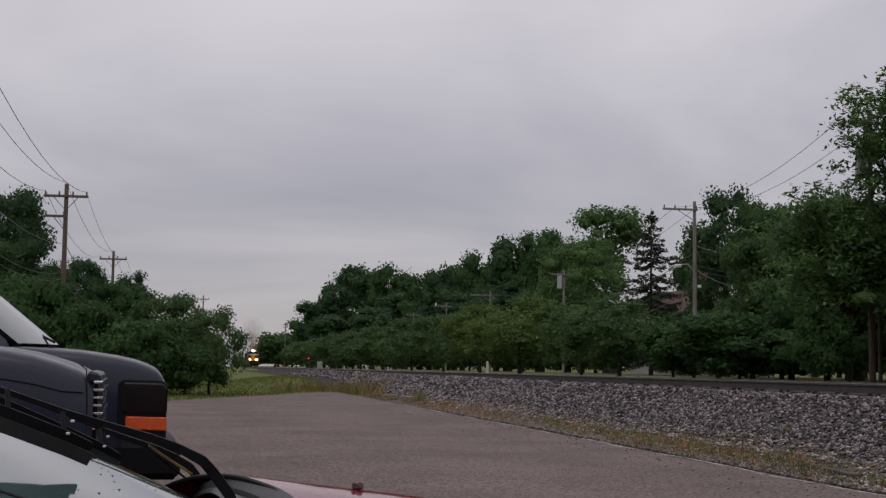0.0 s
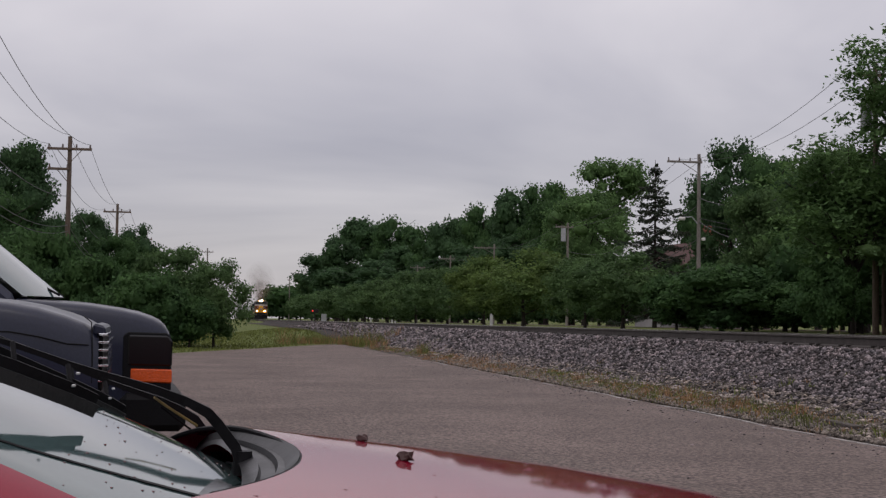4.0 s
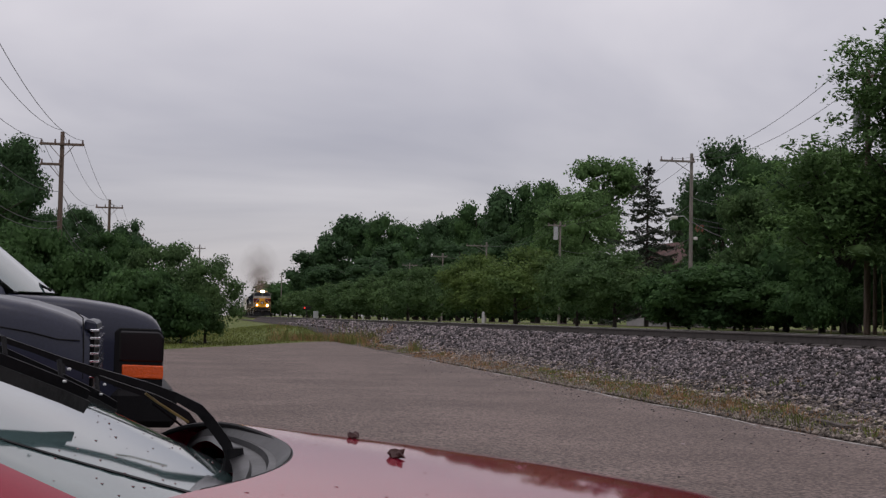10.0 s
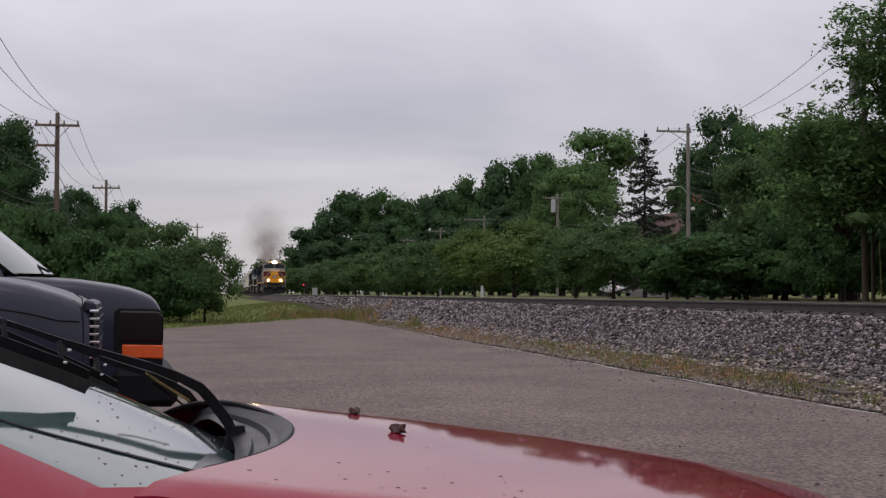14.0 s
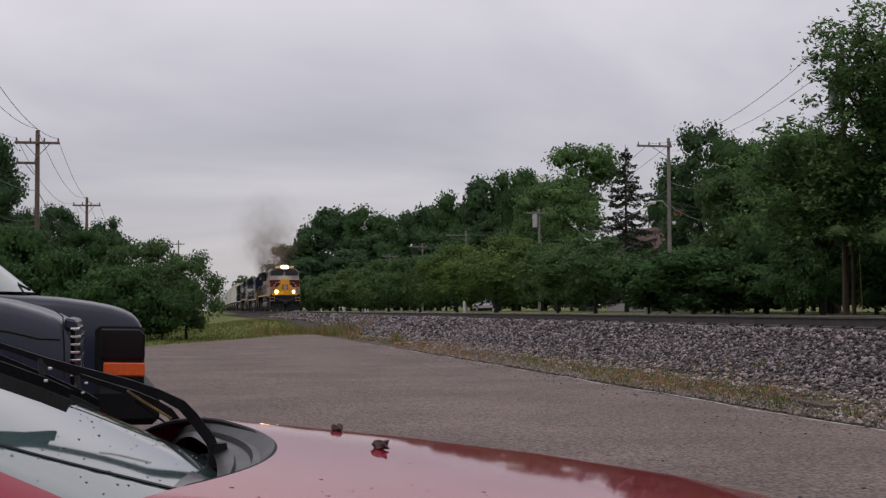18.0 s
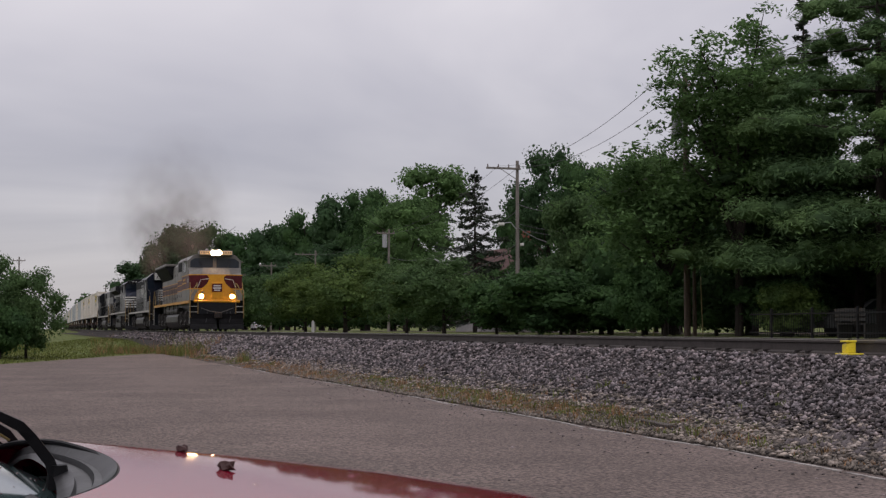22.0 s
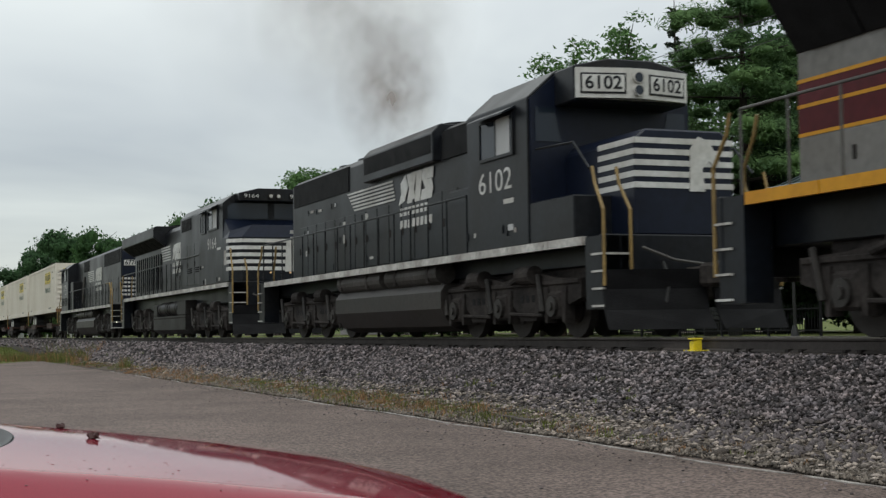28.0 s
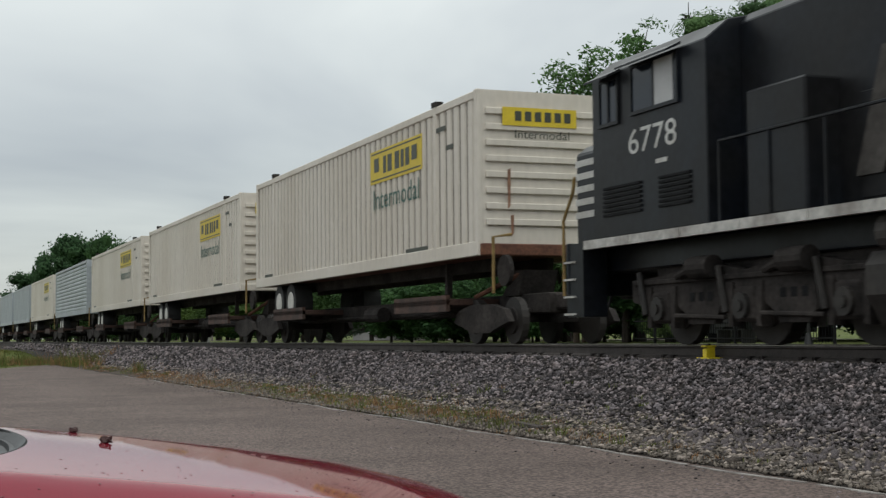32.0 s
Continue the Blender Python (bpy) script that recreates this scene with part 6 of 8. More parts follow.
SCUTTLE = mat("scuttle_plastic", (0.011, 0.011, 0.012), 0.42, vary=0.3, scale=8, fine=90, bump=0.15, dist=0.003, spec=0.4)
TYRE = mat("tyre", (0.02, 0.02, 0.02), 0.85, vary=0.2, scale=6, bump=0.3)
ALLOY = mat("alloy", (0.5, 0.5, 0.5), 0.3, 0.8, vary=0.1, scale=6, bump=0.02)
CHROME = mat("chrome", (0.75, 0.75, 0.77), 0.12, 1.0, vary=0.05, scale=6, bump=0.0)
NAVY_PAINT = mat("navy_paint", (0.013, 0.016, 0.032), 0.32, 0.0, vary=0.2, scale=3, fine=70, bump=0.12, spec=0.28, coat=0.12, dist=0.003)
SMOKED = mat("smoked_lens", (0.006, 0.006, 0.007), 0.12, vary=0.0, bump=0.0, spec=0.25)
FRIT = mat("glass_frit", (0.035, 0.037, 0.042), 0.22, vary=0.3, scale=30, fine=260, bump=0.05, spec=0.4, dist=0.002)
AMBER = mat("amber_lens", (0.52, 0.072, 0.010), 0.2, vary=0.15, scale=9, fine=60, bump=0.2)
WATER = mat("water_drop", (0.10, 0.012, 0.018), 0.05, vary=0.0, bump=0.0, spec=0.9, coat=1.0)
DEAD_LEAF = mat("dead_leaf", (0.045, 0.016, 0.014), 0.8, vary=0.3, scale=20, bump=0.3)

CAR_MID = 2.40  # the middle of the red car, across it


def lerp_table(x, table):
    for (a, p), (b, q) in zip(table[:-1], table[1:]):
        if x <= b:
            u = max(0, (x - a) / (b - a))
            return p + (q - p) * u
    return table[-1][1]


def hood_z(x, y):
    top = lerp_table(x, ((-1.0, 1.03), (0.0, 1.024), (0.19, 1.002), (0.43, 0.974), (0.70, 0.936), (1.0, 0.884), (1.2, 0.835), (1.36, 0.765), (1.47, 0.67), (1.54, 0.56)))
    v = abs(y - CAR_MID) / 0.85
    d = 2.68 - min(y, 2.68)
    top += -0.0205 - 0.004 * d - 0.048 * d * d
    if y > 2.68:
        return top - 0.75 * (y - 2.68) ** 2 - 2.2 * max(0, y - 2.90) ** 2
    if y < 1.80:
        return top - 0.40 * (1.80 - y) - 2.2 * (1.80 - y) ** 2
    return top


def hood_side(x):
    """The gap between hood and near fender, which swings out from the windshield's corner."""
    u = min(1, max(0, (x + 0.02) / 0.30))
    return 1.775 - 0.10 * u * (2 - u)


def hood_edge(y):
    """Where the hood ends at the scuttle."""
    return 0.168 - 0.36 * ((y - 2.36) / 0.72) ** 2


def glass_base(y):
    return 0.088 - 0.09 * ((y - 2.30) / 0.66) ** 2


def sheet(name, fn, us, vs, material, parent, label="", thick=0.0):
    """A curved panel from a rule fn(u, v)."""
    n = len(vs)
    v = [fn(a, c) for a in us for c in vs]
    f = [(i * n + j, i * n + j + 1, (i + 1) * n + j + 1, (i + 1) * n + j) for i in range(len(us) - 1) for j in range(n - 1)]
    if thick:
        m = len(v)
        v += [(x, y, z - thick) for x, y, z in v]
        f += [tuple(m + q for q in reversed(face)) for face in f[:]]
        rim = [i * n for i in range(len(us))] + [(len(us) - 1) * n + j for j in range(1, n)] + [i * n + n - 1 for i in range(len(us) - 2, -1, -1)] + list(range(n - 2, 0, -1))
        for a, c in zip(rim, rim[1:] + rim[:1]):
            f.append((a, c, c + m, a + m))
    ob = raw(name, v, f, material, parent, label, smooth=True)
    b = bmesh.new()
    b.from_mesh(ob.data)
    bmesh.ops.recalc_face_normals(b, faces=b.faces)
    for e in b.edges:
        if len(e.link_faces) == 2 and e.calc_face_angle(0) > 0.7:
            e.smooth = False
    b.to_mesh(ob.data)
    b.free()
    return ob


def span(a, c, n):
    return [a + (c - a) * k / (n - 1) for k in range(n)]


def road_wheel(parent, x, y, r, w, axis="y"):
    p, q = ((x, y - w / 2, r), (x, y + w / 2, r))
    wh = part("wheel", tube(p, q, r, 28), TYRE, parent)
    part("rim", tube((x, y - w / 2 - 0.008, r), (x, y + w / 2 + 0.008, r), r * 0.62, 20), ALLOY, wh)
    return wh


def build_red_car():
    car = tagged(empty("red_car"), "red hatchback with a wet hood and resting wipers", "car")
    lo, hi = CAR_MID - 0.70, CAR_MID + 0.70

    def hood_pt(u, v):
        x = -0.02 + 0.30 * u
        for _ in range(3):
            y = hood_side(x) + (hi - hood_side(x)) * v
            x = hood_edge(y) + (1.40 - 0.16 * ((y - CAR_MID) / 0.7) ** 2 - hood_edge(y)) * u
        return (x, y, hood_z(x, y))
    h = sheet("hood", hood_pt, span(0, 1, 48), span(0, 1, 44), RED, car, thick=0.004)
    # fenders: from the hood gap out, over the shoulder and down the flank
    for s in (-1, 1):
        def fender_pt(u, v, s=s):
            # v: 0 at the gap, 1 at the bottom edge
            x = -0.55 + 2.03 * u
            inner = hood_side(x) + 0.02 if s < 0 else hi + 0.006
            outer = CAR_MID + s * (0.85 - 0.10 * max(0, u - 0.75) ** 2 * 6)
            if v < 0.6:
                y = inner + (outer - inner) * (v / 0.6)
                return (x, y, hood_z(x, y) - 0.0025)
            y = outer + s * 0.012 * math.sin((v - 0.6) / 0.4 * 3.14)
            z = hood_z(x, outer)
            q = (v - 0.6) / 0.4
            low = 0.30
            d = abs(x - 0.72)
            if d < 0.36:
                low = 0.30 + math.sqrt(max(0, 0.36 ** 2 - d * d))
            return (x, y, z + (low - z) * q)
        sheet("fender", fender_pt, span(0, 1, 48), [0, 0.1, 0.2, 0.3, 0.4, 0.5, 0.6, 0.66, 0.74, 0.82, 0.91, 1.0], RED, car, thick=0.004)
    # scuttle panel in black plastic with ridges
    def scuttle_pt(u, y):
        a, c = glass_base(y) - 0.02, hood_edge(y) - 0.004
        x = a + (max(c, a + 0.01) - a) * u
        dip = 0.040 - 0.012 * math.sin(u * 3.14) + 0.010 * (1 if 0.30 < u < 0.62 else 0) - 0.026 * max(0, u - 0.75) / 0.25
        return (x, y, hood_z(0.02, y) - dip)
    sc = sheet("scuttle_panel", scuttle_pt, span(0, 1, 25), span(1.80, hi - 0.02, 41), SCUTTLE, car)
    sheet("seal_strip", lambda y, v: (hood_edge(y) - 0.003 - 0.006 * math.sin(v), y, hood_z(hood_edge(y), y) - 0.004 - 0.005 * math.cos(v)), span(1.90, hi - 0.02, 40), span(0, 6.283, 7), TRIM_BLACK, sc)
    # windshield
    def glass_pt(u, y):
        run = 0.98 * u
        yy = CAR_MID + (y - CAR_MID) * (1 - 0.13 * u)
        return (glass_base(y) - run, yy, hood_z(0.0, y) - 0.075 - 0.010 * ((y - 2.3) / 0.6) ** 2 + 0.475 * run - 0.06 * run * run)
    g = sheet("windshield", glass_pt, span(0, 1, 28), span(CAR_MID - 0.61, CAR_MID + 0.66, 31), CAR_GLASS, car, "wet windshield reflecting the grey sky")
    # a wavering dark line along the glass that widens towards the scuttle
    rnd = random.Random(12)
    line_rings = []
    for k in range(26):
        q = k / 25
        x, y, z = glass_pt(0.40 - 0.375 * q, 1.88 + 0.24 * q ** 1.5)
        w = 0.003 + 0.006 * q ** 2 + rnd.uniform(-0.0008, 0.0012)
        line_rings.append([(x, y - w * 1.6, z + 0.0008), (x, y, z + 0.0022), (x, y + w * 1.6, z + 0.0008)])
    part("glass_line", loft(line_rings, closed=False), TRIM_BLACK, g, "thin dark line along the glass")
    def frit_pt(u, v):
        x, y, z = glass_pt(0.005 + 0.055 * u + 0.02 * math.sin(v * 3.14), 1.80 + 0.46 * v)
        return (x, y, z + 0.0012)
    sheet("frit_band", frit_pt, span(0, 1, 6), span(0, 1, 16), FRIT, g, "dark dotted band on the glass")
    # rubber lip along the foot of the glass
    part("glass_seal", bars([Vector(glass_pt(-0.004, CAR_MID - 0.62 + 1.22 * k / 24)) + Vector((0.004, 0, 0.002)) for k in range(25)], 0.0055), TRIM_BLACK, g)
    # pillars, roof, doors, windows
    for s in (-1, 1):
        def pillar_pt(u, v, s=s):
            gx, gy, gz = glass_pt(u, CAR_MID - 0.61 if s < 0 else CAR_MID + 0.66)
            return (gx - 0.02 * v, gy + s * 0.17 * v, gz + 0.010 - 0.16 * v * v - 0.05 * v)
        sheet("pillar", pillar_pt, span(-0.06, 1, 14), span(-0.06, 1, 8), RED, car)
        part("door_gap", bars([Vector(pillar_pt(0.13 + 0.05 * k / 6, k / 6)) + Vector((0, s * 0.001, 0.001)) for k in range(1, 8)], 0.0016), TRIM_BLACK, car)
        a, c = sorted((CAR_MID + s * 0.84, CAR_MID + s * 0.87))
        for x0, x1 in ((-1.5, -0.43), (-2.35, -1.52)):
            d = part("door", box(x0, x1, a, c, 0.30, 0.96, 0.02), RED, car)
            part("door_handle", box(x0 + 0.08, x0 + 0.26, c if s > 0 else a - 0.03, c + 0.03 if s > 0 else a, 0.80, 0.84, 0.01), RED, d)
            w0 = prism([(x0 + 0.05, 0.97), (x1 - 0.02, 0.97), (x1 - 0.35, 1.34), (x0 + 0.08, 1.36)], CAR_MID + s * 0.80, CAR_MID + s * 0.815, "y")
            part("side_window", w0, CAR_GLASS, d)
        part("shoulder", box(-2.9, -0.43, *sorted((CAR_MID + s * 0.70, CAR_MID + s * 0.86)), 0.93, 0.985, 0.03), RED, car)
        part("sill", box(-2.9, 1.3, *sorted((CAR_MID + s * 0.74, CAR_MID + s * 0.845)), 0.2, 0.32, 0.02), TRIM_BLACK, car)
        part("rear_quarter", box(-2.95, -2.36, *sorted((CAR_MID + s * 0.78, CAR_MID + s * 0.865)), 0.3, 1.0, 0.04), RED, car)
        for x in (0.72, -1.9):
            road_wheel(car, x, CAR_MID + s * 0.74, 0.30, 0.19)
        part("headlamp", prism([(1.22, 0.56), (1.45, 0.54), (1.40, 0.64), (1.22, 0.68)], *sorted((CAR_MID + s * 0.52, CAR_MID + s * 0.8)), "y", bevel=0.02), ALLOY, car)
    part("roof", prism([(CAR_MID - 0.62, 1.36), (CAR_MID - 0.4, 1.43), (CAR_MID + 0.4, 1.43), (CAR_MID + 0.62, 1.36), (CAR_MID + 0.6, 1.33), (CAR_MID - 0.6, 1.33)], -2.6, -0.95, "x", bevel=0.01), RED, car)
    part("tailgate", prism([(-2.95, 0.4), (-2.95, 1.0), (-2.6, 1.40), (-2.55, 1.36), (-2.85, 0.95), (-2.85, 0.4)], CAR_MID - 0.78, CAR_MID + 0.78, "y", bevel=0.01), RED, car)
    part("bumper", prism([(1.30, 0.28), (1.56, 0.30), (1.60, 0.45), (1.56, 0.58), (1.46, 0.67), (1.30, 0.70)], CAR_MID - 0.80, CAR_MID + 0.80, "y", bevel=0.03), RED, car)
    part("grille", box(1.565, 1.60, CAR_MID - 0.4, CAR_MID + 0.4, 0.36, 0.48, 0.01), TRIM_BLACK, car)
    part("floor_pan", box(-2.85, 1.25, CAR_MID - 0.72, CAR_MID + 0.72, 0.2, 0.34), TRIM_BLACK, car)
    part("engine_bay", box(0.2, 1.2, CAR_MID - 0.6, CAR_MID + 0.6, 0.34, 0.70), TRIM_BLACK, car)
    part("dashboard", prism([(-0.75, 0.80), (-0.05, 0.86), (-0.05, 0.93), (-0.75, 0.98)], CAR_MID - 0.68, CAR_MID + 0.68, "y"), TRIM_BLACK, car)
    # wipers: a bent flat arm that lifts off the scuttle, and a blade hung under it
    def strap(points, widths, heights):
        """A flat bar along points: wide across, and as high as heights say."""
        pts = [Vector(p) for p in points]
        rings = []
        for i, p in enumerate(pts):
            d = (pts[min(i + 1, len(pts) - 1)] - pts[max(i - 1, 0)]).normalized()
            side = Vector((0, 1, 0)) - d * d.y
            side.normalize()
            up = d.cross(side)
            if up.z < 0:
                up = -up
            w, hh = widths[i] / 2, heights[i] / 2
            rings.append([p - side * w - up * hh, p + side * w - up * hh, p + side * w * 0.6 + up * hh, p - side * w * 0.6 + up * hh])
        return loft(rings)

    for dx, dy, reach in ((0.0, 0.0, 1.0), (-0.02, 0.56, 0.8)):
        line = [(0.070, 2.42, 0.955), (0.060, 2.42, 0.982), (0.030, 2.41, 1.022), (0.012, 2.40, 1.042), (-0.029, 2.38, 1.064), (-0.074, 2.34, 1.083), (-0.157, 2.24, 1.113), (-0.194, 2.18, 1.128), (-0.264, 2.08, 1.158), (-0.42, 1.92, 1.218)]
        line = [(x * reach + dx, y + dy, z - 0.05 * (dy > 0)) for x, y, z in line]
        w = part("wiper", strap(line, [0.024, 0.024, 0.022, 0.020, 0.016, 0.014, 0.012, 0.011, 0.010, 0.010], [0.018, 0.018, 0.018, 0.017, 0.014, 0.012, 0.009, 0.008, 0.008, 0.008]), TRIM_BLACK, car)
        part("wiper_cap", tube((line[0][0] + 0.004, line[0][1], 0.935 - 0.05 * (dy > 0)), (line[0][0] + 0.004, line[0][1], 0.975 - 0.05 * (dy > 0)), 0.021, 14, r1=0.015), TRIM_BLACK, w)
        foot = [Vector(p) for p in ((-0.157, 2.20, 1.066), (-0.190, 2.14, 1.086), (-0.259, 2.05, 1.120), (-0.42, 1.90, 1.190))]
        foot = [Vector((p.x * reach + dx, p.y + dy, p.z - 0.05 * (dy > 0))) for p in foot]
        part("wiper_blade", strap([p + Vector((0, 0, 0.010)) for p in foot], [0.012] * 4, [0.013, 0.015, 0.015, 0.014]), TRIM_BLACK, w)
        part("wiper_rubber", strap([p - Vector((0, 0, 0.010)) for p in foot], [0.005] * 4, [0.020] * 4), RUBBER, w)
        for k in (1, 2):
            part("blade_link", tube(foot[k] + Vector((0, 0, 0.015)), foot[k] + Vector((-0.005, 0.015, 0.042)), 0.004, 6), TRIM_BLACK, w)
        for p in (foot[1] + Vector((0.012, -0.012, 0.030)), foot[1] + Vector((0.006, -0.012, 0.012))):
            part("wiper_clip", box(-0.003, 0.003, -0.003, 0.003, -0.002, 0.002, 0.001), ALLOY, w).matrix_basis = Matrix.Translation(p)
        part("washer_pipe", bars([Vector(line[5]) + Vector((0.0, 0.01, -0.014)), Vector(line[5]) + Vector((0.02, 0.03, -0.03)), Vector(line[4]) + Vector((0.025, 0.02, -0.045))], 0.0022), RAILING if dy == 0 else TRIM_BLACK, w)
    # rain drops and streaks on the paint and the glass
    rng = random.Random(8)
    b = bmesh.new()
    for k in range(300):
        if k < 200:
            y = rng.uniform(1.45, 2.05) if k % 3 else rng.uniform(1.45, 2.9)
            x = rng.uniform(0.0, 1.25)
            if x < hood_edge(y) + 0.01:
                continue
            z, r = hood_z(x, y), rng.uniform(0.0010, 0.0028)
        else:
            u, y = rng.uniform(0.02, 0.25), rng.uniform(1.62, 2.5)
            x, y, z = glass_pt(u, y)
            r = rng.uniform(0.0010, 0.0026)
        o = bmesh.ops.create_icosphere(b, subdivisions=1, radius=1)
        bmesh.ops.transform(b, matrix=Matrix.Translation((x, y, z)) @ Matrix.Diagonal((r * rng.uniform(1, 2.2), r, r * 0.45, 1)), verts=o["verts"])
    tagged(part("rain_drops", b, WATER, car, smooth=True), kind="stuff")
    return car


build_red_car()


def build_leaf_bits():
    for k, (x, y, r, tilt) in enumerate(((0.309, 2.70, 0.0115, 20), (0.353, 2.42, 0.0125, -15))):
        b = bmesh.new()
        bmesh.ops.create_icosphere(b, subdivisions=2, radius=1)
        rng = random.Random(k)
        for v in b.verts:
            n = 1 + 0.75 * noise.noise(v.co * 2.1 + Vector((k * 5, 0, 0)))
            v.co = (v.co.x * r * n, v.co.y * r * 1.2 * n, v.co.z * r * (0.62 if v.co.z < 0 else 0.85) * n)
        ob = part("dead_leaf", b, DEAD_LEAF)
        ob.matrix_basis = pose(x, y, hood_z(x, y) + r * 0.42, 0, tilt, 30 * k)
        tagged(ob, "small curled dark brown leaf resting on the hood", "leaf", "leaves on the hood")


build_leaf_bits()


def truck_shell(t, prof, width, low, back):
    """Hood and fenders from a side profile: near shoulder, crown and far shoulder."""
    xs = sorted(set([p[0] for p in prof] + [back, back * 0.8, back * 0.6, -0.02, -0.05, -0.10, -0.25]))
    top = lambda x: lerp_table(x, prof)
    side = ((0.10, 0.0), (0.06, -0.008), (0.03, -0.026), (0.012, -0.055), (0.0, -0.10), (-0.012, -0.17), (-0.018, -0.26), (-0.012, -0.38))
    sheet("hood", lambda x, v: (x, 0.10 + (width - 0.20) * v, top(x) + 0.02 * math.sin(v * 3.14)), xs, span(0, 1, 15), NAVY_PAINT, t, thick=0.015)
    for s in (0, 1):
        def pt(x, k, s=s):
            dy, dz = side[k] if k < len(side) else (0.0, low - top(x))
            return (x, width - dy if s else dy, top(x) + dz)
        sheet("fender", pt, xs, range(len(side) + 1), NAVY_PAINT, t)


# ---- the two dark vehicles parked beyond ----
def build_near_pickup():
    t = tagged(empty("pickup_truck", pose(-0.535, 7.6, 0, 0, 0, 2.7)), "dark navy pickup with a chrome slatted grille", "pickup truck")
    # x runs forward to the nose, y across from the near flank
    prof = ((-1.4, 1.325), (-0.9, 1.305), (-0.47, 1.268), (-0.32, 1.243), (-0.17, 1.200), (-0.08, 1.166), (-0.03, 1.140), (0.0, 1.105))
    truck_shell(t, prof, 1.74, 0.45, -1.4)
    part("panel_gap", bars([(-0.62, -0.010, 1.115), (-0.45, -0.012, 1.115), (-0.30, -0.014, 1.09), (-0.16, -0.0145, 1.055), (-0.05, -0.0145, 1.05)], 0.004), TRIM_BLACK, t)
    part("panel_gap", bars([(-0.08, 0.11, 1.20), (-0.04, 0.05, 1.17), (-0.035, 0.005, 1.11), (-0.03, -0.014, 1.0), (-0.03, -0.016, 0.85)], 0.0035), TRIM_BLACK, t)
    part("nose_panel", box(-0.06, 0.012, 0.03, 1.71, 0.5, 1.115, 0.03), NAVY_PAINT, t)
    g = part("grille", box(-0.02, 0.022, 0.05, 1.69, 0.80, 1.10, 0.01), TRIM_BLACK, t)
    for k in range(7):
        part("grille_slat", box(0.0, 0.048 + 0.003 * (k % 3), 0.0, 1.74, 0.853 + 0.041 * k, 0.865 + 0.041 * k, 0.003), CHROME, g, "chrome slat")
    part("grille_crown", prism([(-0.03, 1.10), (0.04, 1.10), (0.03, 1.15), (-0.03, 1.165)], 0.02, 1.72, "y", bevel=0.012), NAVY_PAINT, g, "painted bar over the grille")
    part("headlamp", box(-0.02, 0.035, 0.03, 0.36, 0.62, 0.79, 0.02), SMOKED, t)
    part("headlamp", box(-0.02, 0.035, 1.38, 1.71, 0.62, 0.79, 0.02), SMOKED, t)
    part("bumper", box(-0.08, 0.09, -0.03, 1.77, 0.40, 0.60, 0.04), TRIM_BLACK, t)
    part("cab", prism([(-1.38, 0.45), (-1.38, 1.34), (-1.95, 1.82), (-3.3, 1.85), (-3.4, 1.3), (-3.4, 0.45)], 0.06, 1.68, "y", bevel=0.04), NAVY_PAINT, t)
    part("windshield", prism([(-1.36, 1.38), (-1.90, 1.82), (-1.93, 1.81), (-1.39, 1.37)], 0.16, 1.58, "y"), CAR_GLASS, t)
    part("bed", box(-5.2, -3.42, 0.05, 1.69, 0.5, 1.25, 0.03), NAVY_PAINT, t)
    part("chassis", box(-5.1, -0.1, 0.25, 1.5, 0.35, 0.52), TRIM_BLACK, t)
    for x in (-0.95, -4.3):
        for y in (0.14, 1.60):
            road_wheel(t, x, y, 0.38, 0.24)
    return t


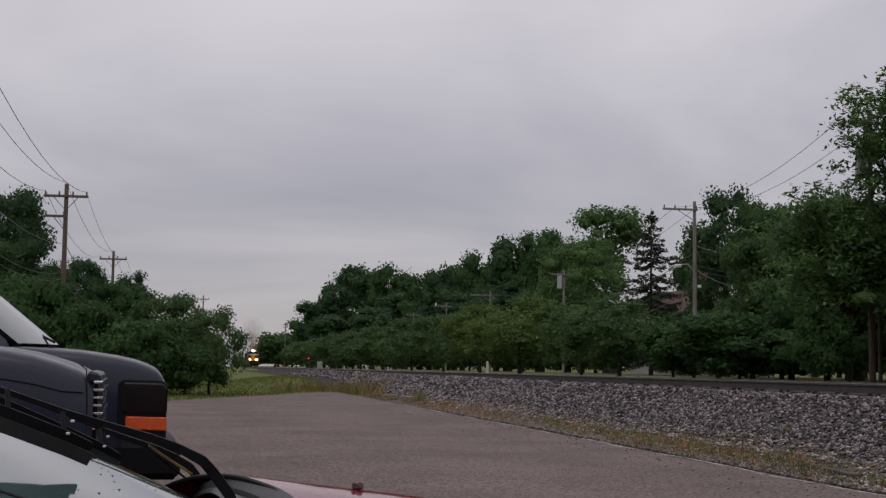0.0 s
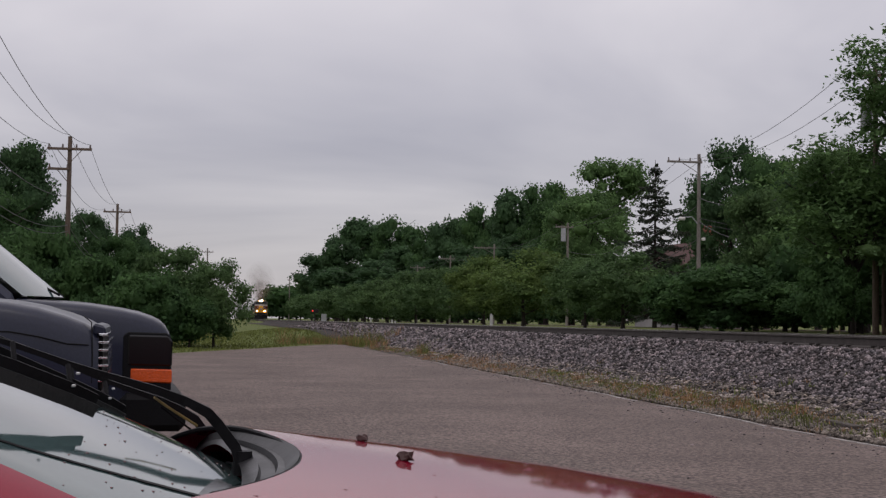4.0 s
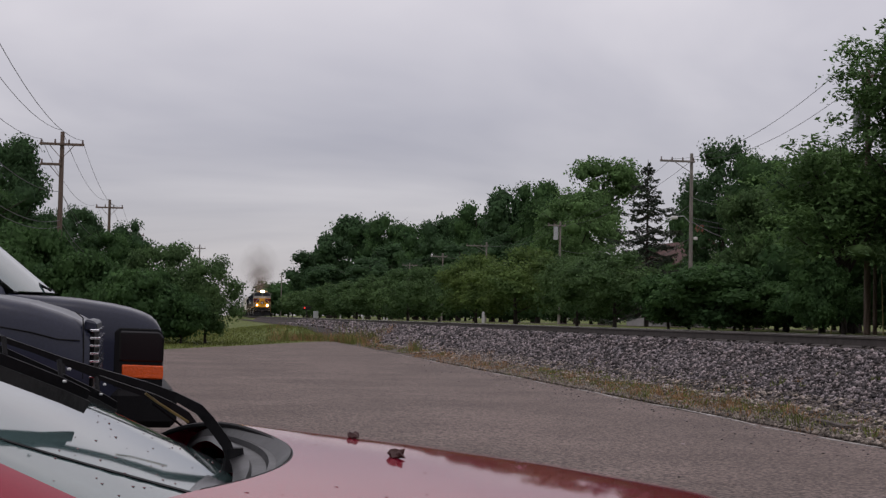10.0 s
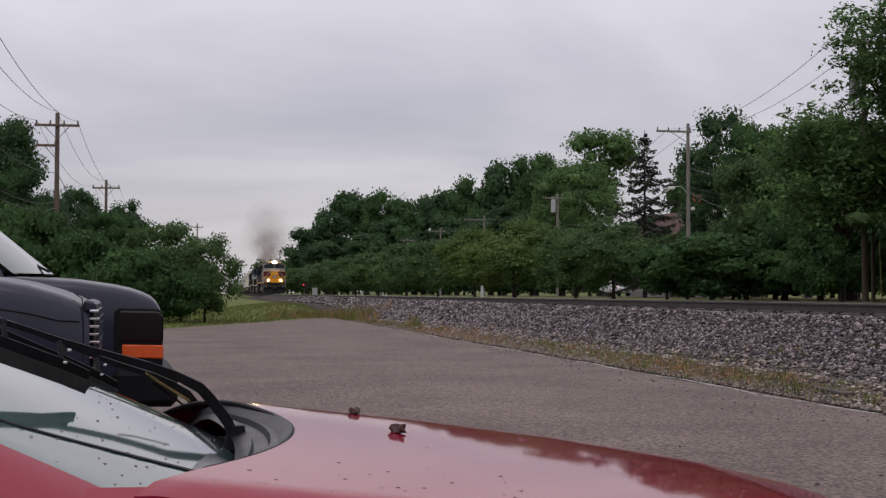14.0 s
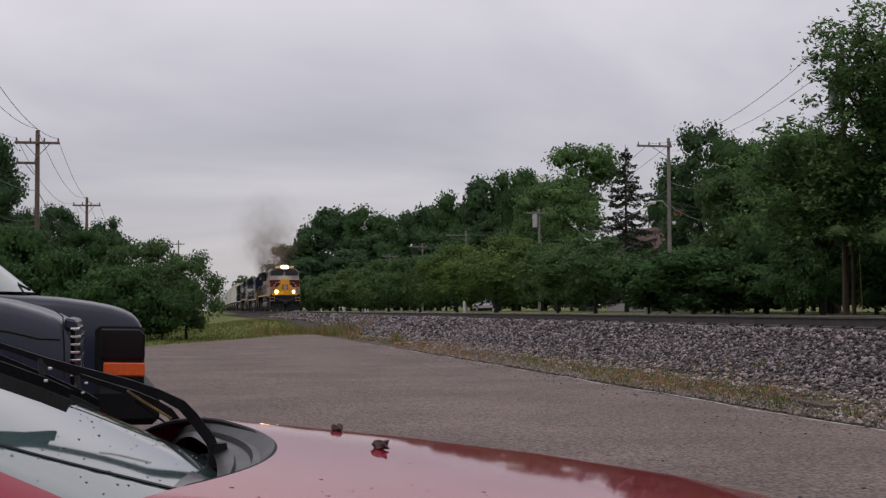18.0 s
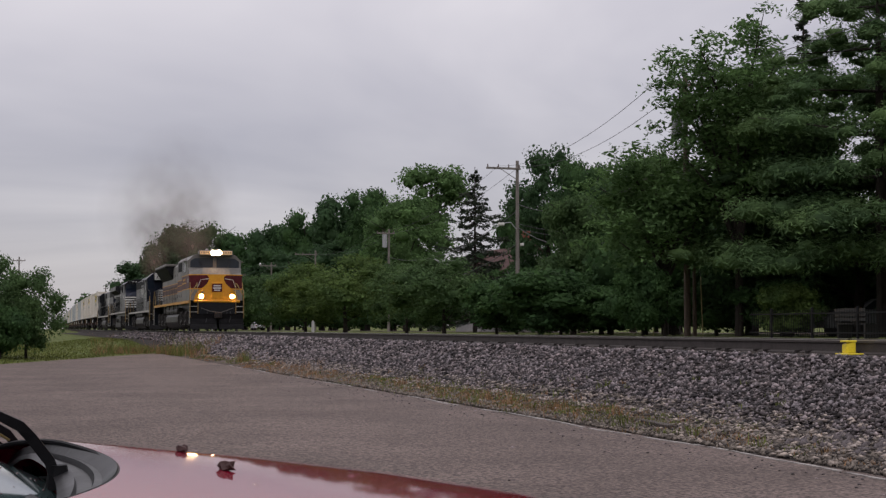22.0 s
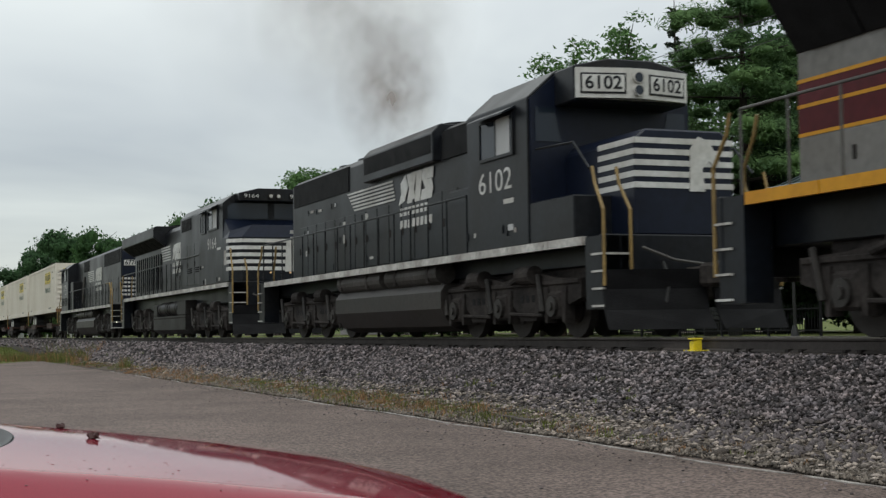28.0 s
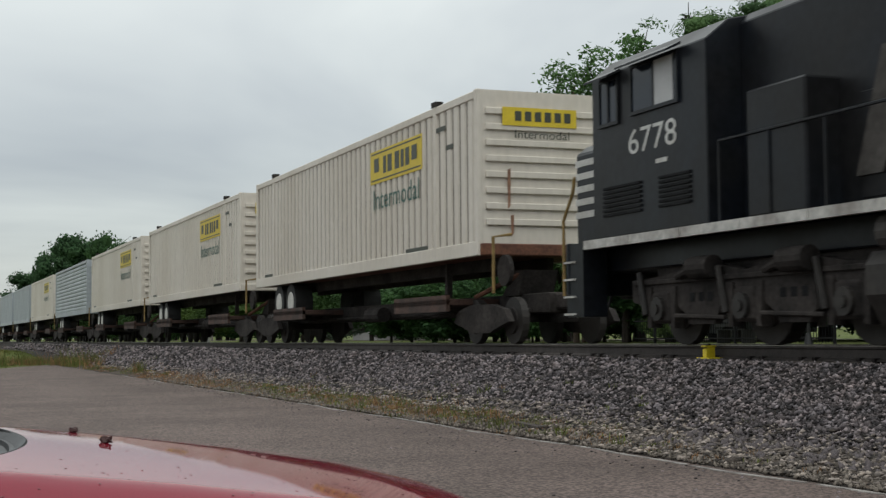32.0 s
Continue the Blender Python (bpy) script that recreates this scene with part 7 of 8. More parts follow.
def build_far_truck():
    t = tagged(empty("van", pose(-0.235, 10.6, 0, 0, 0, 3.0)), "dark navy van with smoked headlamp cover and amber indicator", "van")
    prof = ((-1.1, 1.325), (-0.6, 1.288), (-0.345, 1.252), (-0.22, 1.226), (-0.12, 1.193), (-0.06, 1.163), (-0.025, 1.130), (0.0, 1.085))
    truck_shell(t, prof, 1.80, 0.42, -1.1)
    part("nose_panel", box(-0.10, 0.012, 0.02, 1.78, 0.42, 1.09, 0.03), NAVY_PAINT, t)
    for y in (0.0, 1.80):
        s = -1 if y == 0 else 1
        rim = part("lamp_surround", prism([(-0.335, 0.66), (0.012, 0.66), (0.012, 1.06), (-0.02, 1.085), (-0.30, 1.09), (-0.335, 1.06)], *sorted((y + s * 0.024, y - s * 0.30)), "y", bevel=0.008), TRIM_BLACK, t)
        part("headlamp_cover", prism([(-0.30, 0.845), (0.022, 0.84), (0.022, 1.03), (-0.01, 1.065), (-0.30, 1.07)], *sorted((y + s * 0.036, y - s * 0.28)), "y", bevel=0.012), SMOKED, rim, "smoked headlamp cover")
        part("indicator", prism([(-0.275, 0.725), (0.022, 0.715), (0.022, 0.815), (-0.275, 0.822)], *sorted((y + s * 0.036, y - s * 0.26)), "y", bevel=0.008), AMBER, rim, "amber indicator lens")
    part("grille", box(0.0, 0.03, 0.34, 1.46, 0.62, 1.0, 0.01), TRIM_BLACK, t)
    part("bumper", box(-0.35, 0.13, -0.06, 1.86, 0.36, 0.645, 0.05), TRIM_BLACK, t)
    part("cab", prism([(-1.1, 0.45), (-1.1, 1.33), (-1.95, 2.05), (-4.6, 2.10), (-4.7, 0.45)], 0.03, 1.77, "y", bevel=0.05), NAVY_PAINT, t)
    bow = lambda v: 0.26 * (1 - (2 * v - 1) ** 2)
    sheet("windshield", lambda u, v: (-1.06 + bow(v) - 0.85 * u, 0.10 + 1.60 * v, 1.345 + 0.70 * u), span(0, 1, 6), span(0, 1, 17), CAR_GLASS, t, "bowed windshield with sky in it")
    sheet("cowl", lambda u, v: (-1.10 + (bow(v) + 0.06) * u, 0.10 + 1.60 * v, 1.335 + 0.01 * math.sin(v * 3.14)), span(0, 1, 4), span(0, 1, 17), TRIM_BLACK, t)
    part("side_window", prism([(-1.5, 1.40), (-1.95, 1.90), (-3.4, 1.92), (-3.4, 1.40)], 0.018, 0.03, "y"), CAR_GLASS, t)
    for y in (0.55, 1.15):
        part("wiper", bars([(-0.82, y, 1.36), (-0.90, y + 0.05, 1.40), (-1.0, y + 0.35, 1.47)], 0.010), TRIM_BLACK, t)
    part("panel_gap", bars([(-0.78, -0.016, 1.12), (-0.78, -0.02, 0.95), (-0.78, -0.005, 0.6)], 0.003), TRIM_BLACK, t)
    part("chassis", box(-4.6, -0.1, 0.3, 1.5, 0.32, 0.5), TRIM_BLACK, t)
    for x in (-0.95, -3.8):
        for y in (0.12, 1.68):
            road_wheel(t, x, y, 0.36, 0.24)
    return t


build_near_pickup()
build_far_truck()


# ---- poles, wires, signs along the line ----
POLE_WOOD = mat("pole_wood", (0.125, 0.088, 0.068), 0.9, vary=0.3, scale=2, fine=20, bump=0.4, stretch=(6, 6, 0.6))
POLE_GREY = mat("pole_grey", (0.19, 0.17, 0.15), 0.9, vary=0.3, scale=2, fine=20, bump=0.4, stretch=(6, 6, 0.6))
CERAMIC = mat("insulator", (0.10, 0.07, 0.06), 0.3, vary=0.1, scale=8, bump=0.0)
WIRE = mat("wire", (0.03, 0.03, 0.032), 0.6, vary=0.1, scale=4, bump=0.0)
CAN = mat("transformer_grey", (0.33, 0.34, 0.35), 0.5, vary=0.15, scale=3, bump=0.05)


def utility_pole(x, y, top, arms, material=None, r=0.15, label="brown wooden utility pole with a crossarm and insulators"):
    z = ground_z(x, y)
    t = tagged(empty("utility_pole", pose(x, y, z)), label, "utility pole", "utility poles")
    h = top - z
    part("pole", tube((0, 0, -0.2), (0, 0, h), r, 10, r1=r * 0.68), material or POLE_WOOD, t)
    for dz, x0, x1 in arms:
        a = part("crossarm", box(x0, x1, -0.19, -0.08, h - dz - 0.06, h - dz + 0.06, 0.01), material or POLE_WOOD, t)
        n = 4 if x1 - x0 > 1.2 else 2
        for k in range(n):
            px = x0 + 0.08 + (x1 - x0 - 0.16) * k / (n - 1)
            part("insulator", tube((px, -0.135, h - dz + 0.06), (px, -0.135, h - dz + 0.24), 0.05, 8, r1=0.035), CERAMIC, a)
        part("arm_brace", bars([(x0 * 0.55, -0.16, h - dz - 0.05), (0, -0.16, h - dz - 0.7)] + ([(x1 * 0.55, -0.16, h - dz - 0.05)] if x1 > 0.5 else []), 0.02), material or POLE_WOOD, a)
    return t


def wire(p, q, sag, name="overhead_wire", r=0.011, group="overhead wires", n=12):
    pts = [Vector(p).lerp(Vector(q), k / n) - Vector((0, 0, sag * 4 * (k / n) * (1 - k / n))) for k in range(n + 1)]
    return tagged(part(name, bars(pts, r, 4), WIRE), "thin black overhead wire strung between poles", "wire", group)


def build_poles():
    left = [(-6.5, 30.0, 9.9), (-6.5, 69.7, 9.9), (-6.7, 111.8, 9.98), (-6.4, 150, 9.96), (-6.5, 190, 9.9)]
    for k, (x, y, top) in enumerate(left):
        t = utility_pole(x, y, top, [(0.62, -1.05, 1.05)] + ([(1.6, -1.0, 0.0)] if k == 1 else []))
    for a, c in zip(left[:-1], left[1:]):
        for dx, dz in ((-0.95, -0.4), (0.0, 0.05), (0.95, -0.4)):
            wire((a[0] + dx, a[1] - 0.13, a[2] + dz), (c[0] + dx, c[1] - 0.13, c[2] + dz), 1.1)
        for dz in (-2.9, -4.3, -4.6):
            wire((a[0], a[1], a[2] + dz), (c[0], c[1], c[2] + dz), 0.9, r=0.018)
    utility_pole(0.6, 220, 12.0, [(0.6, -0.9, 0.9)], POLE_GREY)
    street = [(25.2, 49.7, 11.3), (28.8, 78.9, 11.3), (33.0, 125, 10.4), (33.0, 158, 10.2), (33.2, 188, 10.2), (33.4, 219, 10.0)]
    for k, (x, y, top) in enumerate(street):
        arms = {0: [(0.5, -0.9, 0.9)], 1: [(0.5, -2.0, 0.15)], 2: [(0.4, -1.2, 0.5)], 3: [(0.5, -2.4, 0.2)], 4: [(0.5, -1.6, 0.6)], 5: [(0.4, -1.2, 1.2)]}[k]
        p = utility_pole(x, y, top, arms, POLE_WOOD if k == 0 else POLE_GREY, 0.135)
        if k in (0, 2):
            h = top - ground_z(x, y)
            can = part("transformer", tube((-0.42, -0.1, h - 2.6 + 0.9 * (k == 2)), (-0.42, -0.1, h - 1.4 + 0.9 * (k == 2)), 0.22, 16), CAN, p, "grey transformer can")
            part("bushing", tube((-0.42, -0.1, h - 1.4 + 0.9 * (k == 2)), (-0.42, -0.1, h - 1.15 + 0.9 * (k == 2)), 0.05, 8), CERAMIC, can)
        if k == 1:
            h = top - ground_z(x, y)
            lamp = part("lamp_arm", bars([(0, 0, h - 4.2), (-0.5, -0.2, h - 3.75), (-1.05, -0.3, h - 3.8)], 0.03), CAN, p)
            part("lamp_head", box(-1.35, -0.95, -0.42, -0.2, h - 3.98, h - 3.78, 0.05), RIM, lamp, "pale street lamp head")
            part("meter_box", box(0.1, 0.3, -0.35, -0.15, h - 5.15, h - 4.97, 0.03), RIM, p)
    for a, c in zip(street[:-1], street[1:]):
        for dx, dz in ((-1.2, -0.35), (0.1, -0.35)):
            wire((a[0] + dx, a[1], a[2] + dz), (c[0] + dx, c[1], c[2] + dz), 0.9)
        wire((a[0], a[1], a[2] - 3.0), (c[0], c[1], c[2] - 2.6), 1.3, r=0.02)
        wire((a[0], a[1], a[2] - 5.0), (c[0], c[1], c[2] - 4.0), 1.5, r=0.02)
    # wires running on over the camera's right hand, and service drops
    wire((24.4, 49.7, 10.9), (19.8, 6.0, 10.4), 1.0)
    wire((26.0, 49.7, 10.9), (22.2, 6.0, 10.4), 1.0)
    wire((28.8, 78.9, 7.5), (34, 66, 6.0), 0.4, r=0.02)
    wire((28.8, 78.9, 7.2), (36, 64, 5.0), 0.3, r=0.02)
    utility_pole(21.2, 6.0, 10.8, [(0.6, -1.4, 1.2)], POLE_WOOD)
    # yellow guards on the stays of the big pole
    guard = mat("guard_yellow", (0.30, 0.25, 0.10), 0.6, vary=0.2, scale=3, bump=0.05)
    for (x, y), (u, v) in zip(((23.3, 48.8), (25.45, 48.9)), ((23.55, 48.8), (25.4, 48.95))):
        z = ground_z(x, y)
        g = tagged(empty("guy_wire", pose(0, 0, 0)), "pole stay with a pale yellow plastic guard", "guy wire", "stays of the pole")
        part("guard", tube((x, y, z), (u, v, z + 2.3), 0.02, 8), guard, g)
        part("stay", tube((u, v, z + 2.3), (25.2, 49.7, 9.0), 0.012, 5), WIRE, g)
    # a second pole leaning on the big one
    utility_pole(25.6, 49.85, 5.0, [], POLE_WOOD, 0.085, "short brown stub pole beside the tall pole")
    tower = tagged(empty("radio_mast", pose(24.2, 399, 0)), "thin grey radio mast far along the line", "mast")
    part("mast", tube((0, 0, 0), (0, 0, 13.5), 0.14, 6), POLE_GREY, tower)
    part("mast_arm", box(-0.6, 0.6, -0.06, 0.06, 12.2, 12.4), POLE_GREY, tower)


build_poles()

POST_WHITE = mat("post_white", (0.42, 0.42, 0.40), 0.6, vary=0.15, scale=5, bump=0.05)
RED_LAMP = mat("lit_red_lamp", (1.0, 0.06, 0.03), 0.4, vary=0.0, bump=0.0, emit=0.9)
SAFETY_YELLOW = mat("device_yellow", (0.72, 0.58, 0.03), 0.5, vary=0.12, scale=12, bump=0.05)


def build_lineside():
    for x, y, h in ((13.0, 62.7, 0.72), (13.0, 109, 0.5), (14.0, 104, 0.42), (13.2, 128, 0.5), (13.4, 98, 0.35)):
        p = tagged(empty("marker_post", pose(x, y, ground_z(x, y))), "short white lineside marker post", "post", "lineside posts")
        part("post", box(-0.06, 0.06, -0.04, 0.04, -0.1, h, 0.01), POST_WHITE, p)
        part("cap", prism([(-0.06, h), (0.06, h), (0, h + 0.06)], -0.04, 0.04, "y"), POST_WHITE, p)
    s = tagged(empty("railway_signal", pose(14.2, 180, ground_z(14.2, 180))), "dwarf railway signal showing one red lamp", "signal")
    part("signal_post", tube((0, 0, 0), (0, 0, 1.3), 0.06, 8), GRIME, s)
    part("signal_head", box(-0.5, 0.5, -0.1, 0.1, 1.25, 1.7, 0.03), GRIME, s)
    part("signal_lamp", tube((-0.25, -0.13, 1.48), (-0.25, -0.10, 1.48), 0.09, 12), RED_LAMP, s, "glowing red lamp")
    part("dark_lamp", tube((0.25, -0.13, 1.48), (0.25, -0.10, 1.48), 0.09, 12), GRIME, s)
    part("signal_case", box(0.9, 1.5, -0.3, 0.3, 0, 1.1, 0.02), CAN, s)
    # the yellow device clamped on the near rail
    d = tagged(empty("rail_device", pose(TRACK_X - 0.93, 15.3, RAIL_Z - 0.18)), "bright yellow metal device clamped beside the rail", "rail device")
    part("housing", prism([(-0.055, 0.02), (0.085, 0.02), (0.085, 0.15), (0.06, 0.165), (-0.055, 0.13)], -0.05, 0.05, "y", bevel=0.008), SAFETY_YELLOW, d)
    part("lip", box(-0.075, 0.095, -0.06, 0.06, 0.155, 0.18, 0.006), SAFETY_YELLOW, d)
    part("foot", box(-0.12, 0.1, -0.2, 0.1, 0.0, 0.02, 0.005), SAFETY_YELLOW, d)
    part("bolt", tube((0.02, 0.0, 0.18), (0.02, 0.0, 0.2), 0.02, 8), GRIME, d)


build_lineside()

# ---- street, house, depot, fence, passing car ----
ROOF_RED = mat("roof_red", (0.062, 0.026, 0.021), 0.9, vary=0.25, scale=2, fine=18, bump=0.3)
SIDING = mat("house_siding", (0.30, 0.29, 0.28), 0.7, vary=0.15, scale=1, fine=12, bump=0.1)
BRICK_RED = mat("brick_red", (0.20, 0.065, 0.042), 0.85, vary=0.22, scale=3, fine=22, bump=0.3)
MORTAR = mat("mortar", (0.17, 0.12, 0.10), 0.9, vary=0.2, scale=3, bump=0.3)
ROOF_GREEN = mat("roof_green", (0.024, 0.038, 0.038), 0.5, vary=0.15, scale=1.5, bump=0.03, spec=0.15)
FASCIA = mat("fascia_grey", (0.16, 0.19, 0.20), 0.6, vary=0.12, scale=2, bump=0.03)
SOFFIT = mat("soffit_dark", (0.05, 0.055, 0.05), 0.8, vary=0.15, scale=2, bump=0.05)
FRAME_WHITE = mat("window_white", (0.62, 0.60, 0.55), 0.5, vary=0.1, scale=3, bump=0.02)
PANE = mat("window_pane", (0.03, 0.04, 0.045), 0.06, vary=0.05, scale=2, bump=0.0, spec=0.8)
IRON = mat("iron_black", (0.012, 0.012, 0.013), 0.5, vary=0.1, scale=5, bump=0.05)
FENCE_IRON = mat("fence_iron", (0.010, 0.010, 0.011), 0.7, vary=0.1, scale=5, bump=0.05, spec=0.15)
LANTERN_GLOW = mat("lit_lantern", (1.0, 0.45, 0.05), 0.4, vary=0.0, bump=0.0, emit=0.6)


def build_street():
    v, f = [], []
    ys = [-40, 0, 30, 60, 90, 120, 150, 180, 220, 260, 320]
    for y in ys:
        for x in (34.2, 40.2):
            v.append((x, y, ground_z(37, y) + 0.05))
    for i in range(len(ys) - 1):
        f.append((2 * i, 2 * i + 1, 2 * i + 3, 2 * i + 2))
    tagged(raw("road", v, f, ASPHALT), "narrow asphalt street beyond the low trees", "road", kind="structure")


build_street()


def build_sedan(name, paint, label):
    """A plain four-door car; the nose points along +y."""
    c = tagged(empty(name), label, "car")
    side = [(-2.2, 0.35), (-2.25, 0.75), (-2.1, 0.95), (-1.5, 1.0), (-0.95, 1.40), (0.35, 1.43), (1.05, 1.02), (2.0, 0.86), (2.22, 0.65), (2.2, 0.32)]
    part("body", prism(side, -0.88, 0.88, "x", bevel=0.05), paint, c)
    for s in (-1, 1):
        for y0, y1 in ((-1.2, -0.3), (-0.24, 0.75)):
            g = [(y0 if y0 > -1 else y0 - 0.05, 1.02), (y1, 1.02), (min(y1, 0.32), 1.36), (max(y0, -0.9), 1.36)]
            part("side_window", prism(g, *sorted((s * 0.882, s * 0.89)), "x"), PANE, c)
        for y in (-1.35, 1.4):
            w = part("wheel", tube((s * 0.68, y, 0.31), (s * 0.90, y, 0.31), 0.31, 20), TYRE, c)
            part("rim", tube((s * 0.89, y, 0.31), (s * 0.91, y, 0.31), 0.19, 14), ALLOY, w)
        part("tail_lamp", box(s * 0.68 - 0.16, s * 0.68 + 0.16, -2.27, -2.2, 0.72, 0.88), mat("tail_red", (0.3, 0.01, 0.01), 0.3, vary=0.05, bump=0), c)
        part("head_lamp", box(s * 0.64 - 0.18, s * 0.64 + 0.18, 2.14, 2.24, 0.62, 0.76), ALLOY, c)
    part("rear_window", prism([(-1.52, 1.03), (-1.02, 1.37), (-0.99, 1.37), (-1.49, 1.03)], -0.72, 0.72, "x"), PANE, c)
    part("windshield", prism([(1.04, 1.05), (0.40, 1.41), (0.42, 1.42), (1.07, 1.06)], -0.74, 0.74, "x"), PANE, c)
    return c


CAR_WHITE = mat("car_white", (0.72, 0.72, 0.72), 0.25, vary=0.05, scale=2, bump=0.0, coat=0.8)
PASSING = build_sedan("white_car", CAR_WHITE, "white sedan driving along the street beyond the trees")
PARKED = build_sedan("parked_car", mat("car_silver", (0.25, 0.26, 0.27), 0.35, 0.3, vary=0.05, scale=2, bump=0.0, coat=0.5), "silver sedan parked behind the iron fence")
PARKED.matrix_basis = pose(31.5, 46.5, ground_z(31.5, 46.5), 0, 0, 75)


def build_house():
    h = tagged(empty("house", pose(44.6, 124, ground_z(44.6, 124), 0, 0, 8)), "grey house with a red-brown roof and brick chimney", "house")
    part("wall", box(-3.6, 3.6, -4.5, 4.5, 0, 5.2), SIDING, h)
    r = part("roof", prism([(-4.2, 5.0), (0, 7.9), (4.2, 5.0), (4.2, 4.85), (0, 7.7), (-4.2, 4.85)], -5.0, 5.0, "y"), ROOF_RED, h)
    part("gable", prism([(-3.6, 5.2), (0, 7.65), (3.6, 5.2)], -4.5, 4.5, "y"), SIDING, h)
    part("chimney", box(0.6, 1.3, -1.6, -0.9, 6.5, 9.4, 0.03), BRICK_RED, r)
    for x in (-1.8, 1.8):
        for z in (1.2, 3.4):
            w = part("window", box(x - 0.5, x + 0.5, -4.53, -4.49, z, z + 1.3), PANE, h)
            part("window_frame", box(x - 0.58, x + 0.58, -4.52, -4.495, z - 0.08, z + 1.38), FRAME_WHITE, w)


build_house()


def build_depot():
    x0, x1, y0, y1 = 27.7, 36.0, 4.0, 31.9
    z0 = 0.86
    d = tagged(empty("depot"), "old brick railway depot with a green metal roof and white windows", "building")
    part("wall", box(x0 + 0.03, x1, y0, y1 - 0.03, z0 - 0.2, 5.12), MORTAR, d)
    # roof: two slopes with standing seams, deep eaves
    ez, rz, ex = 5.3, 8.2, 3.1
    xm = (x0 + x1) / 2
    roof = part("roof", prism([(x0 - ex, ez), (xm, rz), (x1 + ex, ez), (x1 + ex, ez - 0.1), (xm, rz - 0.16), (x0 - ex, ez - 0.1)], y0 - 2, y1 + 2.6, "y"), ROOF_GREEN, d)
    n = Vector((rz - ez, 0, -(xm - x0 + ex))).normalized()
    for k in range(62):
        y = y0 - 1.9 + k * (y1 - y0 + 4.4) / 61
        part("roof_seam", tube((x0 - ex, y, ez + 0.025), (xm, y, rz + 0.025), 0.025, 4), ROOF_GREEN, roof)
    part("fascia", box(x0 - ex - 0.05, x0 - ex, y0 - 2, y1 + 2.6, ez - 0.36, ez - 0.02), FASCIA, d)
    part("gutter", box(x0 - ex - 0.17, x0 - ex - 0.055, y0 - 2, y1 + 2.6, ez - 0.13, ez + 0.06, 0.02), FASCIA, d)
    part("fascia", prism([(x0 - ex, ez - 0.42), (x0 - ex, ez), (xm, rz), (x1 + ex, ez), (x1 + ex, ez - 0.42), (xm, rz - 0.42)], y1 + 2.6, y1 + 2.65, "y"), FASCIA, d)
    part("soffit", box(x0 - ex, x1 + ex, y0 - 2, y1 + 2.6, ez - 0.18, ez - 0.11), SOFFIT, d)
    for k in range(9):
        y = y1 - 0.3 - k * 3.4
        part("bracket", bars([(x0, y, 3.9), (x0 - 0.9, y, 4.75), (x0 - ex + 0.2, y, ez - 0.25)], 0.07, 4), SOFFIT, d)
    for k in range(8):
        y = y1 - 3.6 - k * 3.4
        w = part("window", box(x0 - 0.02, x0 + 0.1, y - 0.6, y + 0.6, z0 + 0.9, z0 + 3.3), PANE, d)
        fr = bmesh.new()
        for q in ((y - 0.72, y - 0.6, z0 + 0.8, z0 + 3.42), (y + 0.6, y + 0.72, z0 + 0.8, z0 + 3.42), (y - 0.6, y + 0.6, z0 + 3.3, z0 + 3.42), (y - 0.6, y + 0.6, z0 + 0.8, z0 + 0.9), (y - 0.6, y + 0.6, z0 + 2.05, z0 + 2.13), (y - 0.03, y + 0.03, z0 + 0.9, z0 + 3.3)):
            box(x0 - 0.06, x0 + 0.02, *q, bm=fr)
        part("window_frame", fr, FRAME_WHITE, w)
        part("window_sill", box(x0 - 0.12, x0 + 0.02, y - 0.8, y + 0.8, z0 + 0.68, z0 + 0.8, 0.01), FRAME_WHITE, w)
    part("wainscot", box(x0 - 0.05, x0 + 0.02, y0, y1, z0 - 0.2, z0 + 0.6), ROOF_GREEN, d)
    part("corner_board", box(x0 - 0.04, x0 + 0.14, y1 - 0.18, y1 + 0.02, z0 - 0.2, 5.1), BRICK_RED, d)
    for p, q in ((y1 - 1.2, 4.75), (y1 - 8, 4.75)):
        part("eave_lamp", tube((x0 - 1.2, p, q + 0.28), (x0 - 1.2, p, q + 0.38), 0.16, 14), LANTERN_GLOW, d, "glowing lamp under the eaves")
    # bricks of the near end of the trackside wall, laid in courses
    bm = box(-0.012, 0.012, -0.105, 0.105, -0.033, 0.033)
    me = bpy.data.meshes.new("brick")
    bm.to_mesh(me); bm.free()
    me.materials.append(BRICK_RED)
    count = 0
    vs, fs = [], []
    base_v = [tuple(v.co) for v in me.vertices]
    base_f = [tuple(p.vertices) for p in me.polygons]
    for row in range(52):
        z = z0 + 0.64 + row * 0.078
        y = y1 - 0.3 - (0.11 if row % 2 else 0)
        while y > 18.0:
            k = (y1 - 3.6 - y) / 3.4
            near = abs(k - round(k)) * 3.4
            if not (near < 0.85 and z0 + 0.62 < z < z0 + 3.46 and 0 <= round(k) < 8):
                if count < 300 and y > y1 - 2.4:
                    o = new("brick", me)
                    o.parent, o.matrix_basis = d, pose(x0 + 0.022, y, z)
                    count += 1
                else:
                    b0 = len(vs)
                    vs += [(vx + x0 + 0.022, vy + y, vz + z) for vx, vy, vz in base_v]
                    fs += [tuple(b0 + i for i in q) for q in base_f]
            y -= 0.222
    tagged(raw("brickwork", vs, fs, BRICK_RED, d), kind="stuff")
    # lamps by the platform
    l = tagged(empty("lantern_post", pose(22.0, 29.8, ground_z(22, 29.8))), "black lantern post with a lit amber lantern", "lamp post")
    part("post", tube((0, 0, 0), (0, 0, 1.75), 0.045, 10), IRON, l)
    part("base", tube((0, 0, 0), (0, 0, 0.3), 0.12, 12, r1=0.06), IRON, l)
